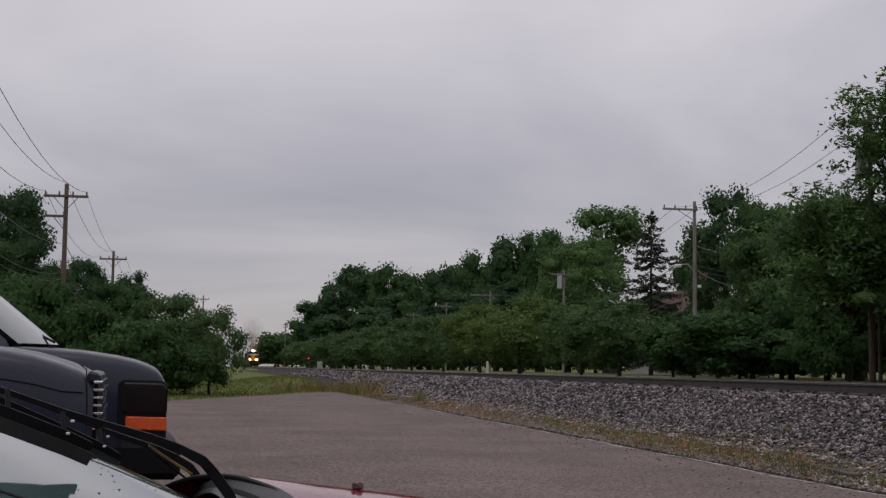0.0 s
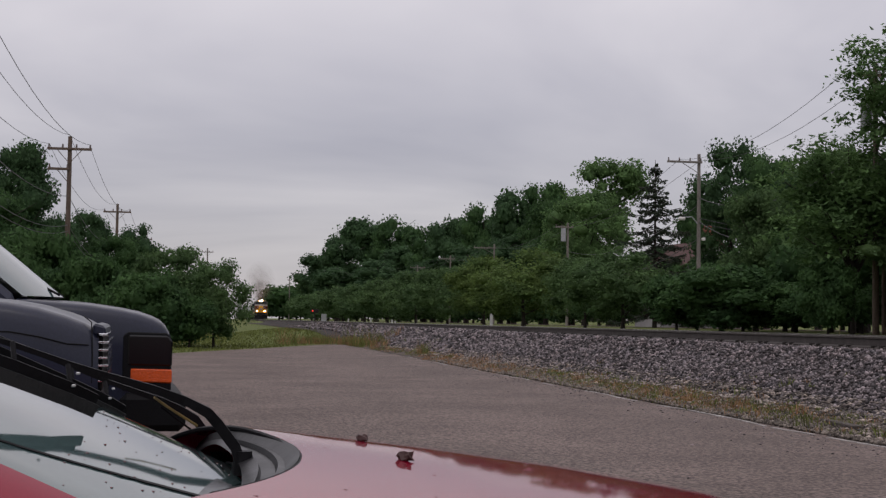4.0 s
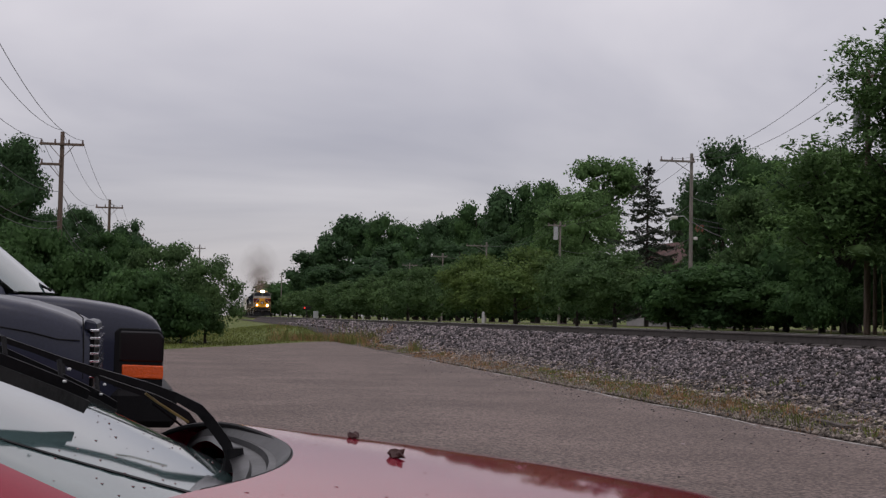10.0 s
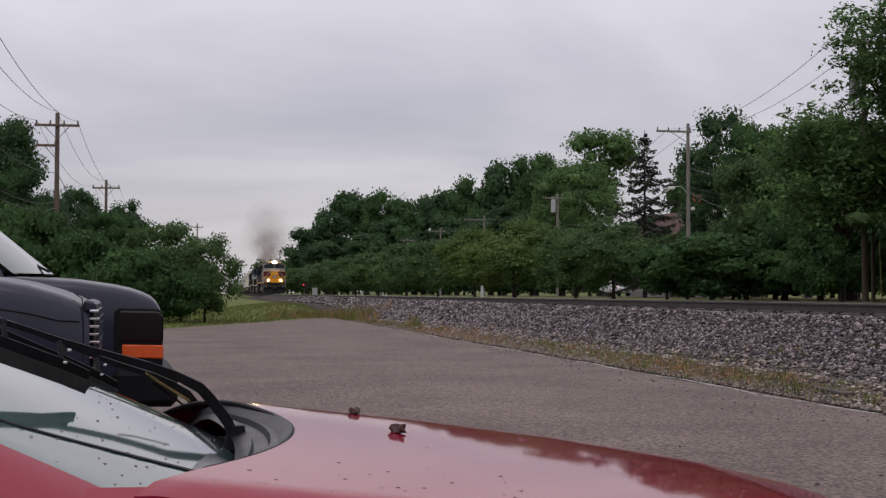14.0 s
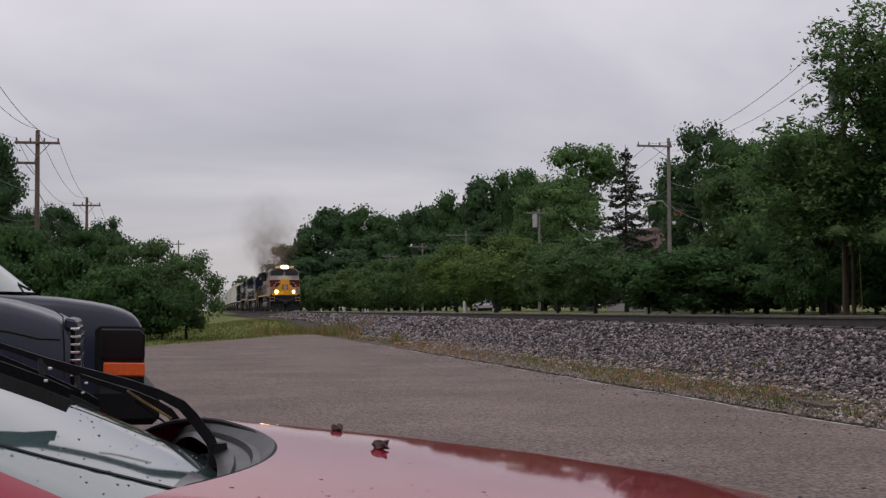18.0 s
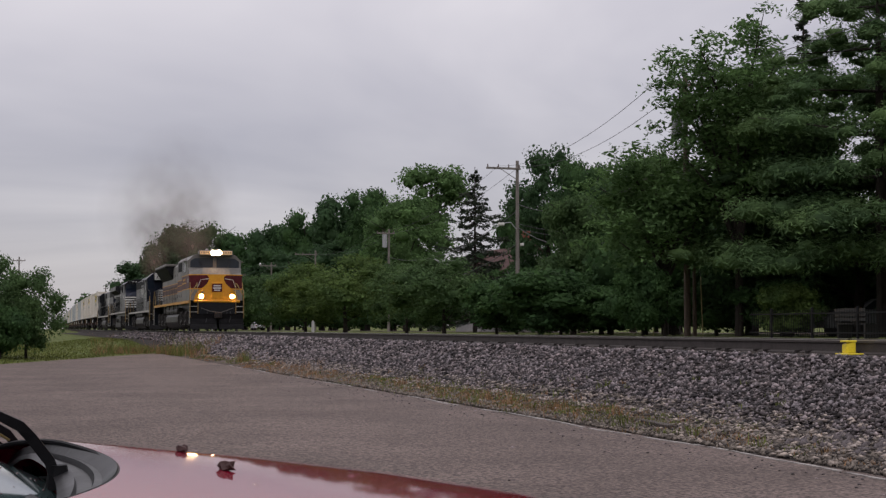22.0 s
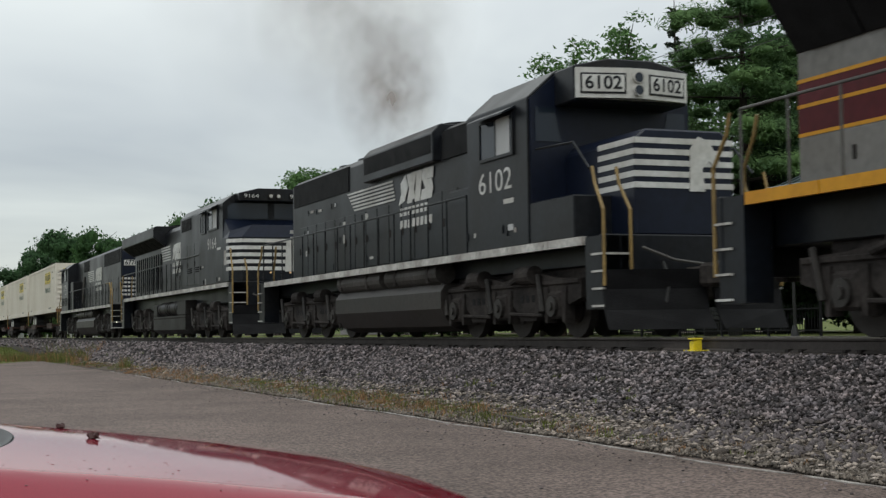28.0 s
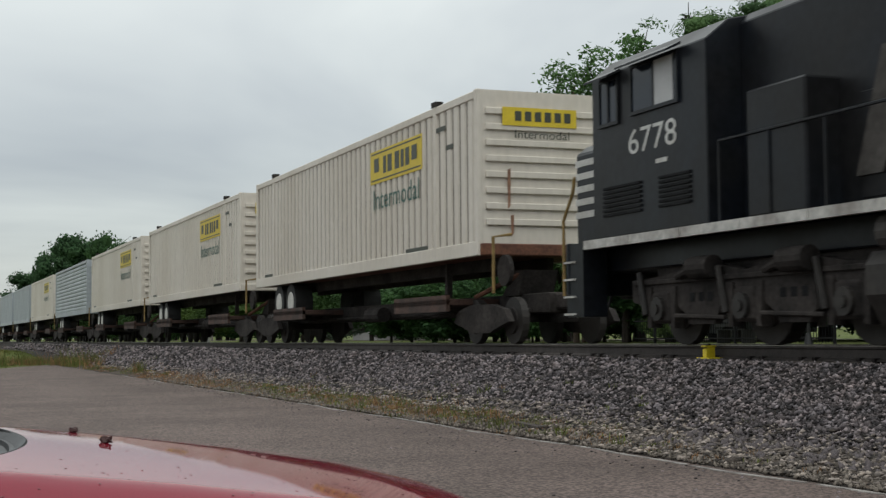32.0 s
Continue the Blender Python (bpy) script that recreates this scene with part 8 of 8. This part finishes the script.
    lan = part("lantern", prism([(-0.07, 1.75), (0.07, 1.75), (0.10, 2.02), (-0.10, 2.02)], -0.08, 0.08, "y"), LANTERN_GLOW, l, "glowing amber lantern glass")
    part("lantern_cap", tube((0, 0, 2.02), (0, 0, 2.16), 0.14, 8, r1=0.03), IRON, lan)
    s = tagged(empty("shade_lamp", pose(24.15, 32.3, 3.95)), "pale green shaded lamp hanging from the depot eaves", "lamp")
    part("shade", tube((0, 0, 0), (0, 0, 0.22), 0.20, 18, r1=0.05), FASCIA, s)
    part("stem", bars([(0, 0, 0.2), (0, 0, 0.5), (0.12, 0, 0.7), (0.4, 0, 0.82), (0.6, 0, 0.95), (0.66, 0, 1.18)], 0.02), IRON, s)


build_depot()


def build_fence():
    f = tagged(empty("iron_fence"), "black iron picket fence beyond the track", "fence")
    x, y0, y1 = 22.6, 29.5, 40.2
    z = ground_z(x, 40)
    for dz in (0.15, 0.72):
        part("rail", box(x - 0.02, x + 0.02, y0, y1, z + dz, z + dz + 0.04), FENCE_IRON, f)
    first = None
    n = int((y1 - y0) / 0.13)
    for k in range(n):
        y = y0 + 0.13 * k
        big = k % 18 == 0
        if big:
            part("fence_post", box(x - 0.035, x + 0.035, y - 0.035, y + 0.035, z - 0.1, z + 0.92, 0.008), FENCE_IRON, f)
            continue
        if first is None:
            first = part("picket", tube((0, 0, 0.05), (0, 0, 0.86), 0.011, 5, r1=0.008), FENCE_IRON, f)
            first.matrix_basis = pose(x, y, z)
        else:
            o = new("picket", first.data)
            o.parent, o.matrix_basis = f, pose(x, y, z)
    bench = tagged(empty("bench", pose(24.2, 36.6, ground_z(24.2, 36.6), 0, 0, 90)), "dark slatted bench beside the fence", "bench")
    for k in range(4):
        part("slat", box(-0.8, 0.8, -0.22 + 0.12 * k, -0.12 + 0.12 * k, 0.42, 0.45), IRON, bench)
    for xx in (-0.7, 0.7):
        part("leg", box(xx - 0.03, xx + 0.03, -0.22, 0.24, 0, 0.42), IRON, bench)
    for k in range(3):
        part("back_slat", box(-0.8, 0.8, 0.24, 0.27, 0.52 + 0.14 * k, 0.62 + 0.14 * k), IRON, bench)
    b = tree("shrub", 25.3, 42.2, 1.9, 2.6, 10, 2, "yellow_shrub", "low yellow-green shrub behind the iron fence", "", "shrub")
    for c in b.children:
        if c.name.startswith("crown"):
            c.data = c.data.copy()
            c.data.materials[0] = LEAF_YELLOW


build_fence()

# ---- exhaust smoke: thin puffs that drift along with the engines ----
def smoke_mat(name, density):
    m = bpy.data.materials.new(name)
    m.use_nodes = True
    n, l = m.node_tree.nodes, m.node_tree.links
    b = n["Principled BSDF"]
    b.inputs["Base Color"].default_value = (0.17, 0.125, 0.10, 1)
    b.inputs["Roughness"].default_value = 1.0
    b.inputs["Specular IOR Level"].default_value = 0.0
    co = n.new("ShaderNodeTexCoord")
    grad = n.new("ShaderNodeTexGradient")
    grad.gradient_type = "SPHERICAL"
    noi = n.new("ShaderNodeTexNoise")
    noi.inputs["Scale"].default_value, noi.inputs["Detail"].default_value = 2.6, 5.0
    l.new(co.outputs["Object"], grad.inputs["Vector"]); l.new(co.outputs["Object"], noi.inputs["Vector"])
    mu = n.new("ShaderNodeMath"); mu.operation = "MULTIPLY"
    l.new(grad.outputs["Fac"], mu.inputs[0]); l.new(noi.outputs["Fac"], mu.inputs[1])
    m2 = n.new("ShaderNodeMath"); m2.operation = "MULTIPLY"; m2.inputs[1].default_value = density
    l.new(mu.outputs[0], m2.inputs[0]); l.new(m2.outputs[0], b.inputs["Alpha"])
    return m


SMOKE_DENSE, SMOKE_MID, SMOKE_THIN = smoke_mat("smoke_dense", 1.35), smoke_mat("smoke_mid", 0.80), smoke_mat("smoke_thin", 0.42)


def build_smoke():
    """Above each working stack: a dense puff, and wider and thinner ones that trail behind and rise."""
    rng = random.Random(4)
    puffs = ((11.6, 5.6, 1.7, SMOKE_DENSE), (13.6, 7.4, 3.0, SMOKE_MID), (18.5, 9.6, 5.0, SMOKE_THIN),
             (37.5, 5.8, 1.7, SMOKE_DENSE), (39.4, 8.0, 3.0, SMOKE_MID), (44.5, 10.4, 5.0, SMOKE_THIN))
    for behind, z, r, look_of in puffs:
        e = tagged(empty("smoke_puff"), "thin brown exhaust smoke drifting above the engines", "smoke", "exhaust smoke")
        e.scale = (r, r, r)
        b = bmesh.new()
        bmesh.ops.create_circle(b, cap_ends=True, segments=24, radius=1.0)
        p = part("wisp", b, look_of, e)
        p.matrix_basis = pose(0, 0, 0, 90 + rng.uniform(-14, 14), 0, -26 + rng.uniform(-6, 6)) @ Matrix.Diagonal((rng.uniform(0.8, 1.0), rng.uniform(0.95, 1.15), 1, 1))
        p.visible_shadow = False
        ROLLING.append((e, behind, RAIL_Z + z, 0))
        e.matrix_basis = track_pose(train_front(0) + behind, RAIL_Z + z) @ Matrix.Diagonal((r, r, r, 1))


build_smoke()
# ---- loose stones of the ballast, weeds and the painted edge, laid last ----
EDGE_PAINT = mat("edge_paint", (0.36, 0.34, 0.315), 0.8, vary=0.45, scale=3, fine=24, bump=0.3, color2=(0.15, 0.13, 0.12))
WEED_GREEN = mat("weed_green", (0.125, 0.145, 0.04), 0.8, vary=0.25, scale=2, fine=9, bump=0.0, island=0.4, spec=0.1)
WEED_DRY = mat("weed_dry", (0.30, 0.165, 0.085), 0.85, vary=0.25, scale=2, fine=9, bump=0.0, island=0.4, spec=0.1, color2=(0.17, 0.11, 0.06))


def build_ballast():
    bed = tagged(empty("ballast_bank"), "bank of loose grey and mauve crushed stone beside the rails", "gravel", kind="structure")
    # the bank under the stones
    ys = span(-30, 230, 131)
    xs = span(6.76, 13.2, 34)
    prof = lambda x, y: (x, y, min(ground_z(x, y) + 0.045, RAIL_Z - 0.215) if x < TRACK_X + 1.6 else ground_z(x, y) + 0.02)
    v = [prof(x + 0.0, y) for y in ys for x in xs]
    n = len(xs)
    raw("bed", v, [(j * n + i, j * n + i + 1, (j + 1) * n + i + 1, (j + 1) * n + i) for j in range(len(ys) - 1) for i in range(n - 1)], DIRT, bed, smooth=True)
    # bare gravelly earth between the lot and the foot of the bank
    xs = span(6.74, 8.22, 20)
    n = len(xs)
    rough_z = lambda x, y: ground_z(x, y) + 0.056 + 0.012 * noise.noise(Vector((x * 3.1, y * 1.7, 0))) if x < 8.15 else ground_z(x, y) + 0.03
    ys = span(-20, 70, 241)
    lip = {0: 0.003, 1: 0.013, 2: 0.030}
    v = [(x + (0.05 * noise.noise(Vector((i * 0.3, y * 0.9, 4))) if i else -0.10), y, lip.get(i, rough_z(x, y))) for y in ys for i, x in enumerate(xs)]
    raw("earth_strip", v, [(j * n + i, j * n + i + 1, (j + 1) * n + i + 1, (j + 1) * n + i) for j in range(len(ys) - 1) for i in range(n - 1)], EARTH, bed, "bare brown gravelly earth", smooth=True)
    rng = np.random.default_rng(42)
    ico = bmesh.new()
    bmesh.ops.create_icosphere(ico, subdivisions=1, radius=1.0)
    cv = np.array([q.co[:] for q in ico.verts]); cf = np.array([[q.index for q in p.verts] for p in ico.faces])
    ico.free()
    kinds = []
    for k in range(10):
        w = cv * (1 + 0.28 * rng.normal(size=(len(cv), 1)).clip(-1.2, 1.2)) * np.array([1.0, rng.uniform(0.65, 0.95), rng.uniform(0.5, 0.75)])
        kinds.append(w)
    # near stones as things of their own, the rest as one spread
    def spot(y0, y1, n, lo=7.95, hi=9.78):
        y = rng.uniform(y0, y1, n)
        u = rng.random(n)
        return lo + (hi - lo) * u, y
    oc = np.array([(1, 0, 0), (-1, 0, 0), (0, 1, 0), (0, -1, 0), (0, 0, 1), (0, 0, -1)], float)
    of = np.array([(0, 2, 4), (2, 1, 4), (1, 3, 4), (3, 0, 4), (2, 0, 5), (1, 2, 5), (3, 1, 5), (0, 3, 5)])
    rough = [oc * rng.uniform(0.75, 1.3, (6, 1)) * np.array([1.1, rng.uniform(0.7, 1.0), rng.uniform(0.6, 0.85)]) + rng.normal(size=(6, 3)) * 0.16 for k in range(10)]
    metas = [np_mesh("stone", w, of) for w in rough]
    for m in metas:
        m.materials.append(STONE)
    x, y = spot(8.0, 12.5, 290, 7.3, 8.5)
    for k in range(290):
        s = rng.uniform(0.035, 0.06)
        o = new("stone", metas[k % 10])
        o.parent = bed
        z = min(ground_z(x[k], y[k]) + 0.045, RAIL_Z - 0.22)
        o.matrix_basis = Matrix.Translation((x[k], y[k], z + s * 0.3)) @ Euler(rng.uniform(0, 6.28, 3)).to_matrix().to_4x4() @ Matrix.Diagonal((s, s, s, 1))
    V, F, off = [], [], 0
    for y0, y1, n, size in ((4, 13, 19000, 0.029), (13, 26, 20000, 0.032), (26, 45, 14000, 0.042), (45, 75, 9000, 0.064), (75, 130, 4000, 0.09)):
        x, y = spot(y0, y1, n)
        keep = (x > 8.2) | (rng.random(n) < (x - 7.9) / 0.3)
        x, y = x[keep], y[keep]
        n = len(x)
        s = size * rng.uniform(0.55, 1.35, n)
        a = rng.uniform(0, 6.28, n); t = rng.normal(size=n) * 0.6
        ca, sa, ct, st = np.cos(a), np.sin(a), np.cos(t), np.sin(t)
        R = np.zeros((n, 3, 3))
        R[:, 0, 0], R[:, 0, 1], R[:, 0, 2] = ca, -sa * ct, sa * st
        R[:, 1, 0], R[:, 1, 1], R[:, 1, 2] = sa, ca * ct, -ca * st
        R[:, 2, 1], R[:, 2, 2] = st, ct
        shapes, fc = rough, of
        kd = np.array(shapes)[rng.integers(0, 10, n)]
        m = kd.shape[1]
        z = np.array([min(ground_z(p, q) + 0.045, RAIL_Z - 0.22) for p, q in zip(x, y)])
        P = np.einsum("nij,nkj->nki", R, kd) * s[:, None, None] + np.stack([x, y, z + s * rng.uniform(-0.35, 0.75, n)], 1)[:, None, :]
        V.append(P.reshape(-1, 3)); F.append((fc[None] + (np.arange(n) * m)[:, None, None] + off).reshape(-1, 3))
        off += n * m
    ob = part_mesh("loose_stones", np_mesh("loose_stones", np.concatenate(V), np.concatenate(F)), STONE, bed)
    tagged(ob, kind="stuff")
    # flatter paler stones that have rolled down over the earth, thick at the near end and thinning out along the lot
    n = 17000
    y = 3 + 56 * rng.random(n) ** 1.6
    x = 8.35 - np.abs(rng.normal(size=n)) * (0.42 + 0.75 * np.clip((17 - y) / 5, 0, 1))
    patch = np.array([noise.noise(Vector((a * 1.3, c * 0.45, 9))) for a, c in zip(x, y)])
    keep = (x > 6.78) & ((patch > -0.05) | (y < 15) | (x > 8.0))
    x, y = x[keep], y[keep]
    n = len(x)
    s = rng.uniform(0.014, 0.044, n) * (1 + y / 90)
    kd = np.array(rough)[rng.integers(0, 10, n)] * s[:, None, None] * np.array([1.15, 1.0, 0.62])
    a = rng.uniform(0, 6.28, n)
    kd = np.stack([kd[:, :, 0] * np.cos(a)[:, None] - kd[:, :, 1] * np.sin(a)[:, None], kd[:, :, 0] * np.sin(a)[:, None] + kd[:, :, 1] * np.cos(a)[:, None], kd[:, :, 2]], 2)
    z = np.array([ground_z(p, q) for p, q in zip(x, y)]) + 0.058 + s * 0.2
    P = kd + np.stack([x, y, z], 1)[:, None, :]
    ob = part_mesh("strewn_ballast", np_mesh("strewn_ballast", P.reshape(-1, 3), (of[None] + (np.arange(n) * 6)[:, None, None]).reshape(-1, 3)), PALE_STONE, bed)
    tagged(ob, kind="stuff")
    # a few dark clods and a weathered board on the stones
    for k, (x, y, r) in enumerate(((7.0, 10.1, 0.08), (7.45, 14.6, 0.06), (7.25, 13.6, 0.07), (7.15, 7.6, 0.07))):
        w = kinds[k] * np.array([1.3, 1.0, 0.7]) * r
        o = part_mesh("clod", np_mesh("clod", w, cf), TIE)
        o.matrix_basis = pose(x, y, ground_z(x, y) + 0.045 + r * 0.35, 0, 0, 40 * k)
        tagged(o, "dark lump of earth lying on the gravel edge", "clod", "clods on the gravel")
    o = tagged(empty("old_board", pose(7.3, 15.2, ground_z(7.3, 15.2) + 0.08, 0, 0, 82)), "weathered dark board lying on the ballast", "board")
    part("plank", box(-0.55, 0.4, -0.06, 0.06, -0.02, 0.02, 0.006), TIE, o)
    part("splinter", box(0.4, 0.75, -0.04, 0.03, -0.015, 0.012, 0.005), TIE, o)


build_ballast()


def blades(spots, h0, h1, w, rng):
    n = len(spots)
    a = rng.uniform(0, 6.28, n)
    h = rng.uniform(h0, h1, n)
    lean = rng.normal(size=(n, 2)) * 0.35 * h[:, None]
    d = np.stack([np.cos(a), np.sin(a), np.zeros(n)], 1) * w
    b0, b1 = spots - d, spots + d
    mid = spots + np.stack([lean[:, 0] * 0.4, lean[:, 1] * 0.4, h * 0.6], 1)
    tip = spots + np.stack([lean[:, 0], lean[:, 1], h], 1)
    v = np.stack([b0, b1, mid + d * 0.7, mid - d * 0.7, tip], 1).reshape(-1, 3)
    i = np.arange(n) * 5
    f = np.concatenate([np.stack([i, i + 1, i + 2], 1), np.stack([i, i + 2, i + 3], 1), np.stack([i + 3, i + 2, i + 4], 1)])
    return v, f


def build_weeds():
    rng = np.random.default_rng(7)
    # tufts on the gravel edge; each patch: middle x, y, spread x, y, tufts, dry share
    patches = [(7.35, 14.2, 0.25, 1.0, 40, 0.5), (7.5, 17.3, 0.35, 1.3, 150, 0.35), (7.3, 20.0, 0.3, 1.4, 170, 0.65), (7.6, 22.5, 0.35, 1.5, 190, 0.4), (7.4, 26, 0.35, 2.0, 190, 0.5), (7.7, 29.5, 0.3, 1.6, 120, 0.35), (7.3, 33, 0.35, 1.8, 120, 0.8), (7.3, 38.5, 0.4, 2.6, 260, 0.97), (7.5, 44, 0.35, 2.2, 120, 0.85), (7.7, 50, 0.35, 2.5, 120, 0.3), (7.4, 56, 0.4, 2.6, 120, 0.5), (7.2, 11.5, 0.2, 1.2, 22, 0.6), (8.5, 19, 0.35, 4.0, 26, 0.1), (7.0, 65, 0.9, 2.5, 160, 0.4), (5.6, 68.5, 1.2, 1.6, 130, 0.4)]
    sets = {True: [], False: []}
    for cx, cy, sx, sy, n, dry in patches:
        for k in range(n):
            px, py = cx + rng.normal() * sx, cy + rng.normal() * sy
            if px < 6.78 and py < 66:
                px = 6.78 + abs(rng.normal()) * 0.15
            m = rng.integers(10, 22)
            r = 0.07 if cy < 62 else 0.10
            pts = np.stack([px + rng.normal(size=m) * r, py + rng.normal(size=m) * r, np.full(m, ground_z(px, py) + 0.045)], 1)
            tall = 1.0 + 1.6 * (rng.random() < 0.06)
            sets[bool(rng.random() < dry)].append((pts, (0.02 if cy < 62 else 0.15) * tall, (0.075 if cy < 62 else 0.45) * tall))
    # one taller clump that stands out on the bank's foot
    for q in range(9):
        px, py = 7.65 + rng.normal() * 0.12, 48.5 + rng.normal() * 0.35
        pts = np.stack([px + rng.normal(size=16) * 0.08, py + rng.normal(size=16) * 0.1, np.full(16, ground_z(px, py) + 0.04)], 1)
        sets[q % 3 == 0].append((pts, 0.2, 0.5))
    for dry, lot in sets.items():
        V, F, off = [], [], 0
        for pts, h0, h1 in lot:
            v, f = blades(pts, h0, h1, 0.006, rng)
            V.append(v); F.append(f + off); off += len(v)
        ob = part_mesh("dry_weeds" if dry else "green_weeds", np_mesh("weeds", np.concatenate(V), np.concatenate(F)), WEED_DRY if dry else WEED_GREEN)
        tagged(ob, "dry straw-coloured weeds along the gravel edge" if dry else "short green weeds along the gravel edge", "weeds", kind="stuff")
    # grass tips over the verge and lawn beyond the lot
    n = 26000
    y = rng.uniform(47, 110, n)
    x = rng.uniform(-8, 7.2, n)
    keep = y > 49 + (x + 1) * 2.85
    pts = np.stack([x, y, [ground_z(a, c) for a, c in zip(x, y)]], 1)[keep]
    v, f = blades(pts, 0.03, 0.10, 0.02, rng)
    tagged(part_mesh("verge_grass", np_mesh("verge_grass", v, f), WEED_GREEN), "uneven green verge grass beyond the parking lot", "grass", kind="stuff")
    # the broken painted line on the lot's edge
    line = tagged(empty("edge_line"), "broken faded white line along the pavement edge", "painted line", kind="structure")
    rnd = random.Random(5)
    y = 2.0
    while y < 46:
        ln = rnd.uniform(0.8, 3.2)
        gap = rnd.uniform(0.05, 0.5) if y < 16 else rnd.uniform(0.6, 3.5)
        pts = [yy for yy in span(y, y + ln, 6)]
        edge = lambda yy: 6.66 + 0.05 * math.sin(yy * 1.13) + 0.02 * math.sin(yy * 3.1)
        out = [(edge(p) - 0.018 - 0.012 * rnd.random(), p) for p in pts] + [(edge(p) + 0.018 + 0.014 * rnd.random(), p) for p in reversed(pts)]
        part("line_stretch", prism(out, 0.012, 0.019, "z"), EDGE_PAINT, line)
        y += ln + gap
    # crumbs of stone strewn on the lot
    V, F, off = [], [], 0
    n = 420
    xs, ys = 6.6 - rng.exponential(0.5, n), rng.uniform(4, 40, n)
    b = bmesh.new(); bmesh.ops.create_icosphere(b, subdivisions=1, radius=1)
    cv = np.array([q.co[:] for q in b.verts]); cf = np.array([[q.index for q in p.verts] for p in b.faces]); b.free()
    for a, c in zip(xs, ys):
        s = rng.uniform(0.005, 0.016)
        V.append(cv * s * np.array([1.2, 1, 0.6]) + np.array([a, c, 0.012 + s * 0.3])); F.append(cf + off); off += len(cv)
    tagged(part_mesh("strewn_stones", np_mesh("strewn_stones", np.concatenate(V), np.concatenate(F)), STONE), "small stones strewn over the pavement edge", "stones", kind="stuff")


build_weeds()


def build_fines():
    """Small pale gravel between the lot and the coarse stones."""
    rng = np.random.default_rng(19)
    n = 10000
    x = 6.72 + np.abs(rng.normal(size=n)) * 0.62
    y = 3 + 38 * rng.random(n) ** 1.4
    s = rng.uniform(0.008, 0.022, n) * (1 + y / 40)
    oc = np.array([(1, 0, 0), (-1, 0, 0), (0, 1, 0), (0, -1, 0), (0, 0, 1), (0, 0, -1)], float)
    of = np.array([(0, 2, 4), (2, 1, 4), (1, 3, 4), (3, 0, 4), (2, 0, 5), (1, 2, 5), (3, 1, 5), (0, 3, 5)])
    kd = oc[None] * rng.uniform(0.6, 1.3, (n, 6, 1)) + rng.normal(size=(n, 6, 3)) * 0.2
    z = np.array([ground_z(a, c) for a, c in zip(x, y)]) + 0.062
    P = kd * s[:, None, None] + np.stack([x, y, z], 1)[:, None, :]
    F = of[None] + (np.arange(n) * 6)[:, None, None]
    fine = mat("fine_gravel", (0.150, 0.128, 0.108), 0.9, vary=0.25, scale=3, fine=30, bump=0.2, island=0.6, spec=0.2)
    tagged(part_mesh("fine_gravel", np_mesh("fine_gravel", P.reshape(-1, 3), F.reshape(-1, 3)), fine), "fine pale gravel along the pavement edge", "gravel", kind="stuff")


def build_anchors():
    """Spring anchors under the near rail, between the ties."""
    track = bpy.data.objects["railway_track"]
    b = box(-0.10, 0.09, -0.035, 0.035, -0.02, 0.035, 0.008)
    first = part("rail_anchor", b, GRIME, track)
    for k in range(110):
        y = 8.0 + 0.55 * k + 0.14 * (1 if k % 2 else -1)
        o = first if k == 0 else new("rail_anchor", first.data)
        o.parent, o.matrix_basis = track, pose(track_x(y) - 0.753, y, RAIL_Z - 0.172)


build_fines()
build_anchors()


# ---- motion ----
def motions():
    for ob, behind, z, turn in ROLLING:
        keep = ob.scale.copy()
        walk(ob, [(t, track_pose(train_front(t) + behind, z)) for t in range(0, 33)])
        ob.scale = keep
    ride = ((0, -60.0), (9.0, 48.0), (10.5, 72.0), (13.0, 112.0), (16.5, 155.0), (20.0, 203.0), (24.5, 265.0), (32.0, 370.0))
    walk(PASSING, [(t, pose(38.6, y, ground_z(37, y) + 0.06)) for t, y in ride])


motions()
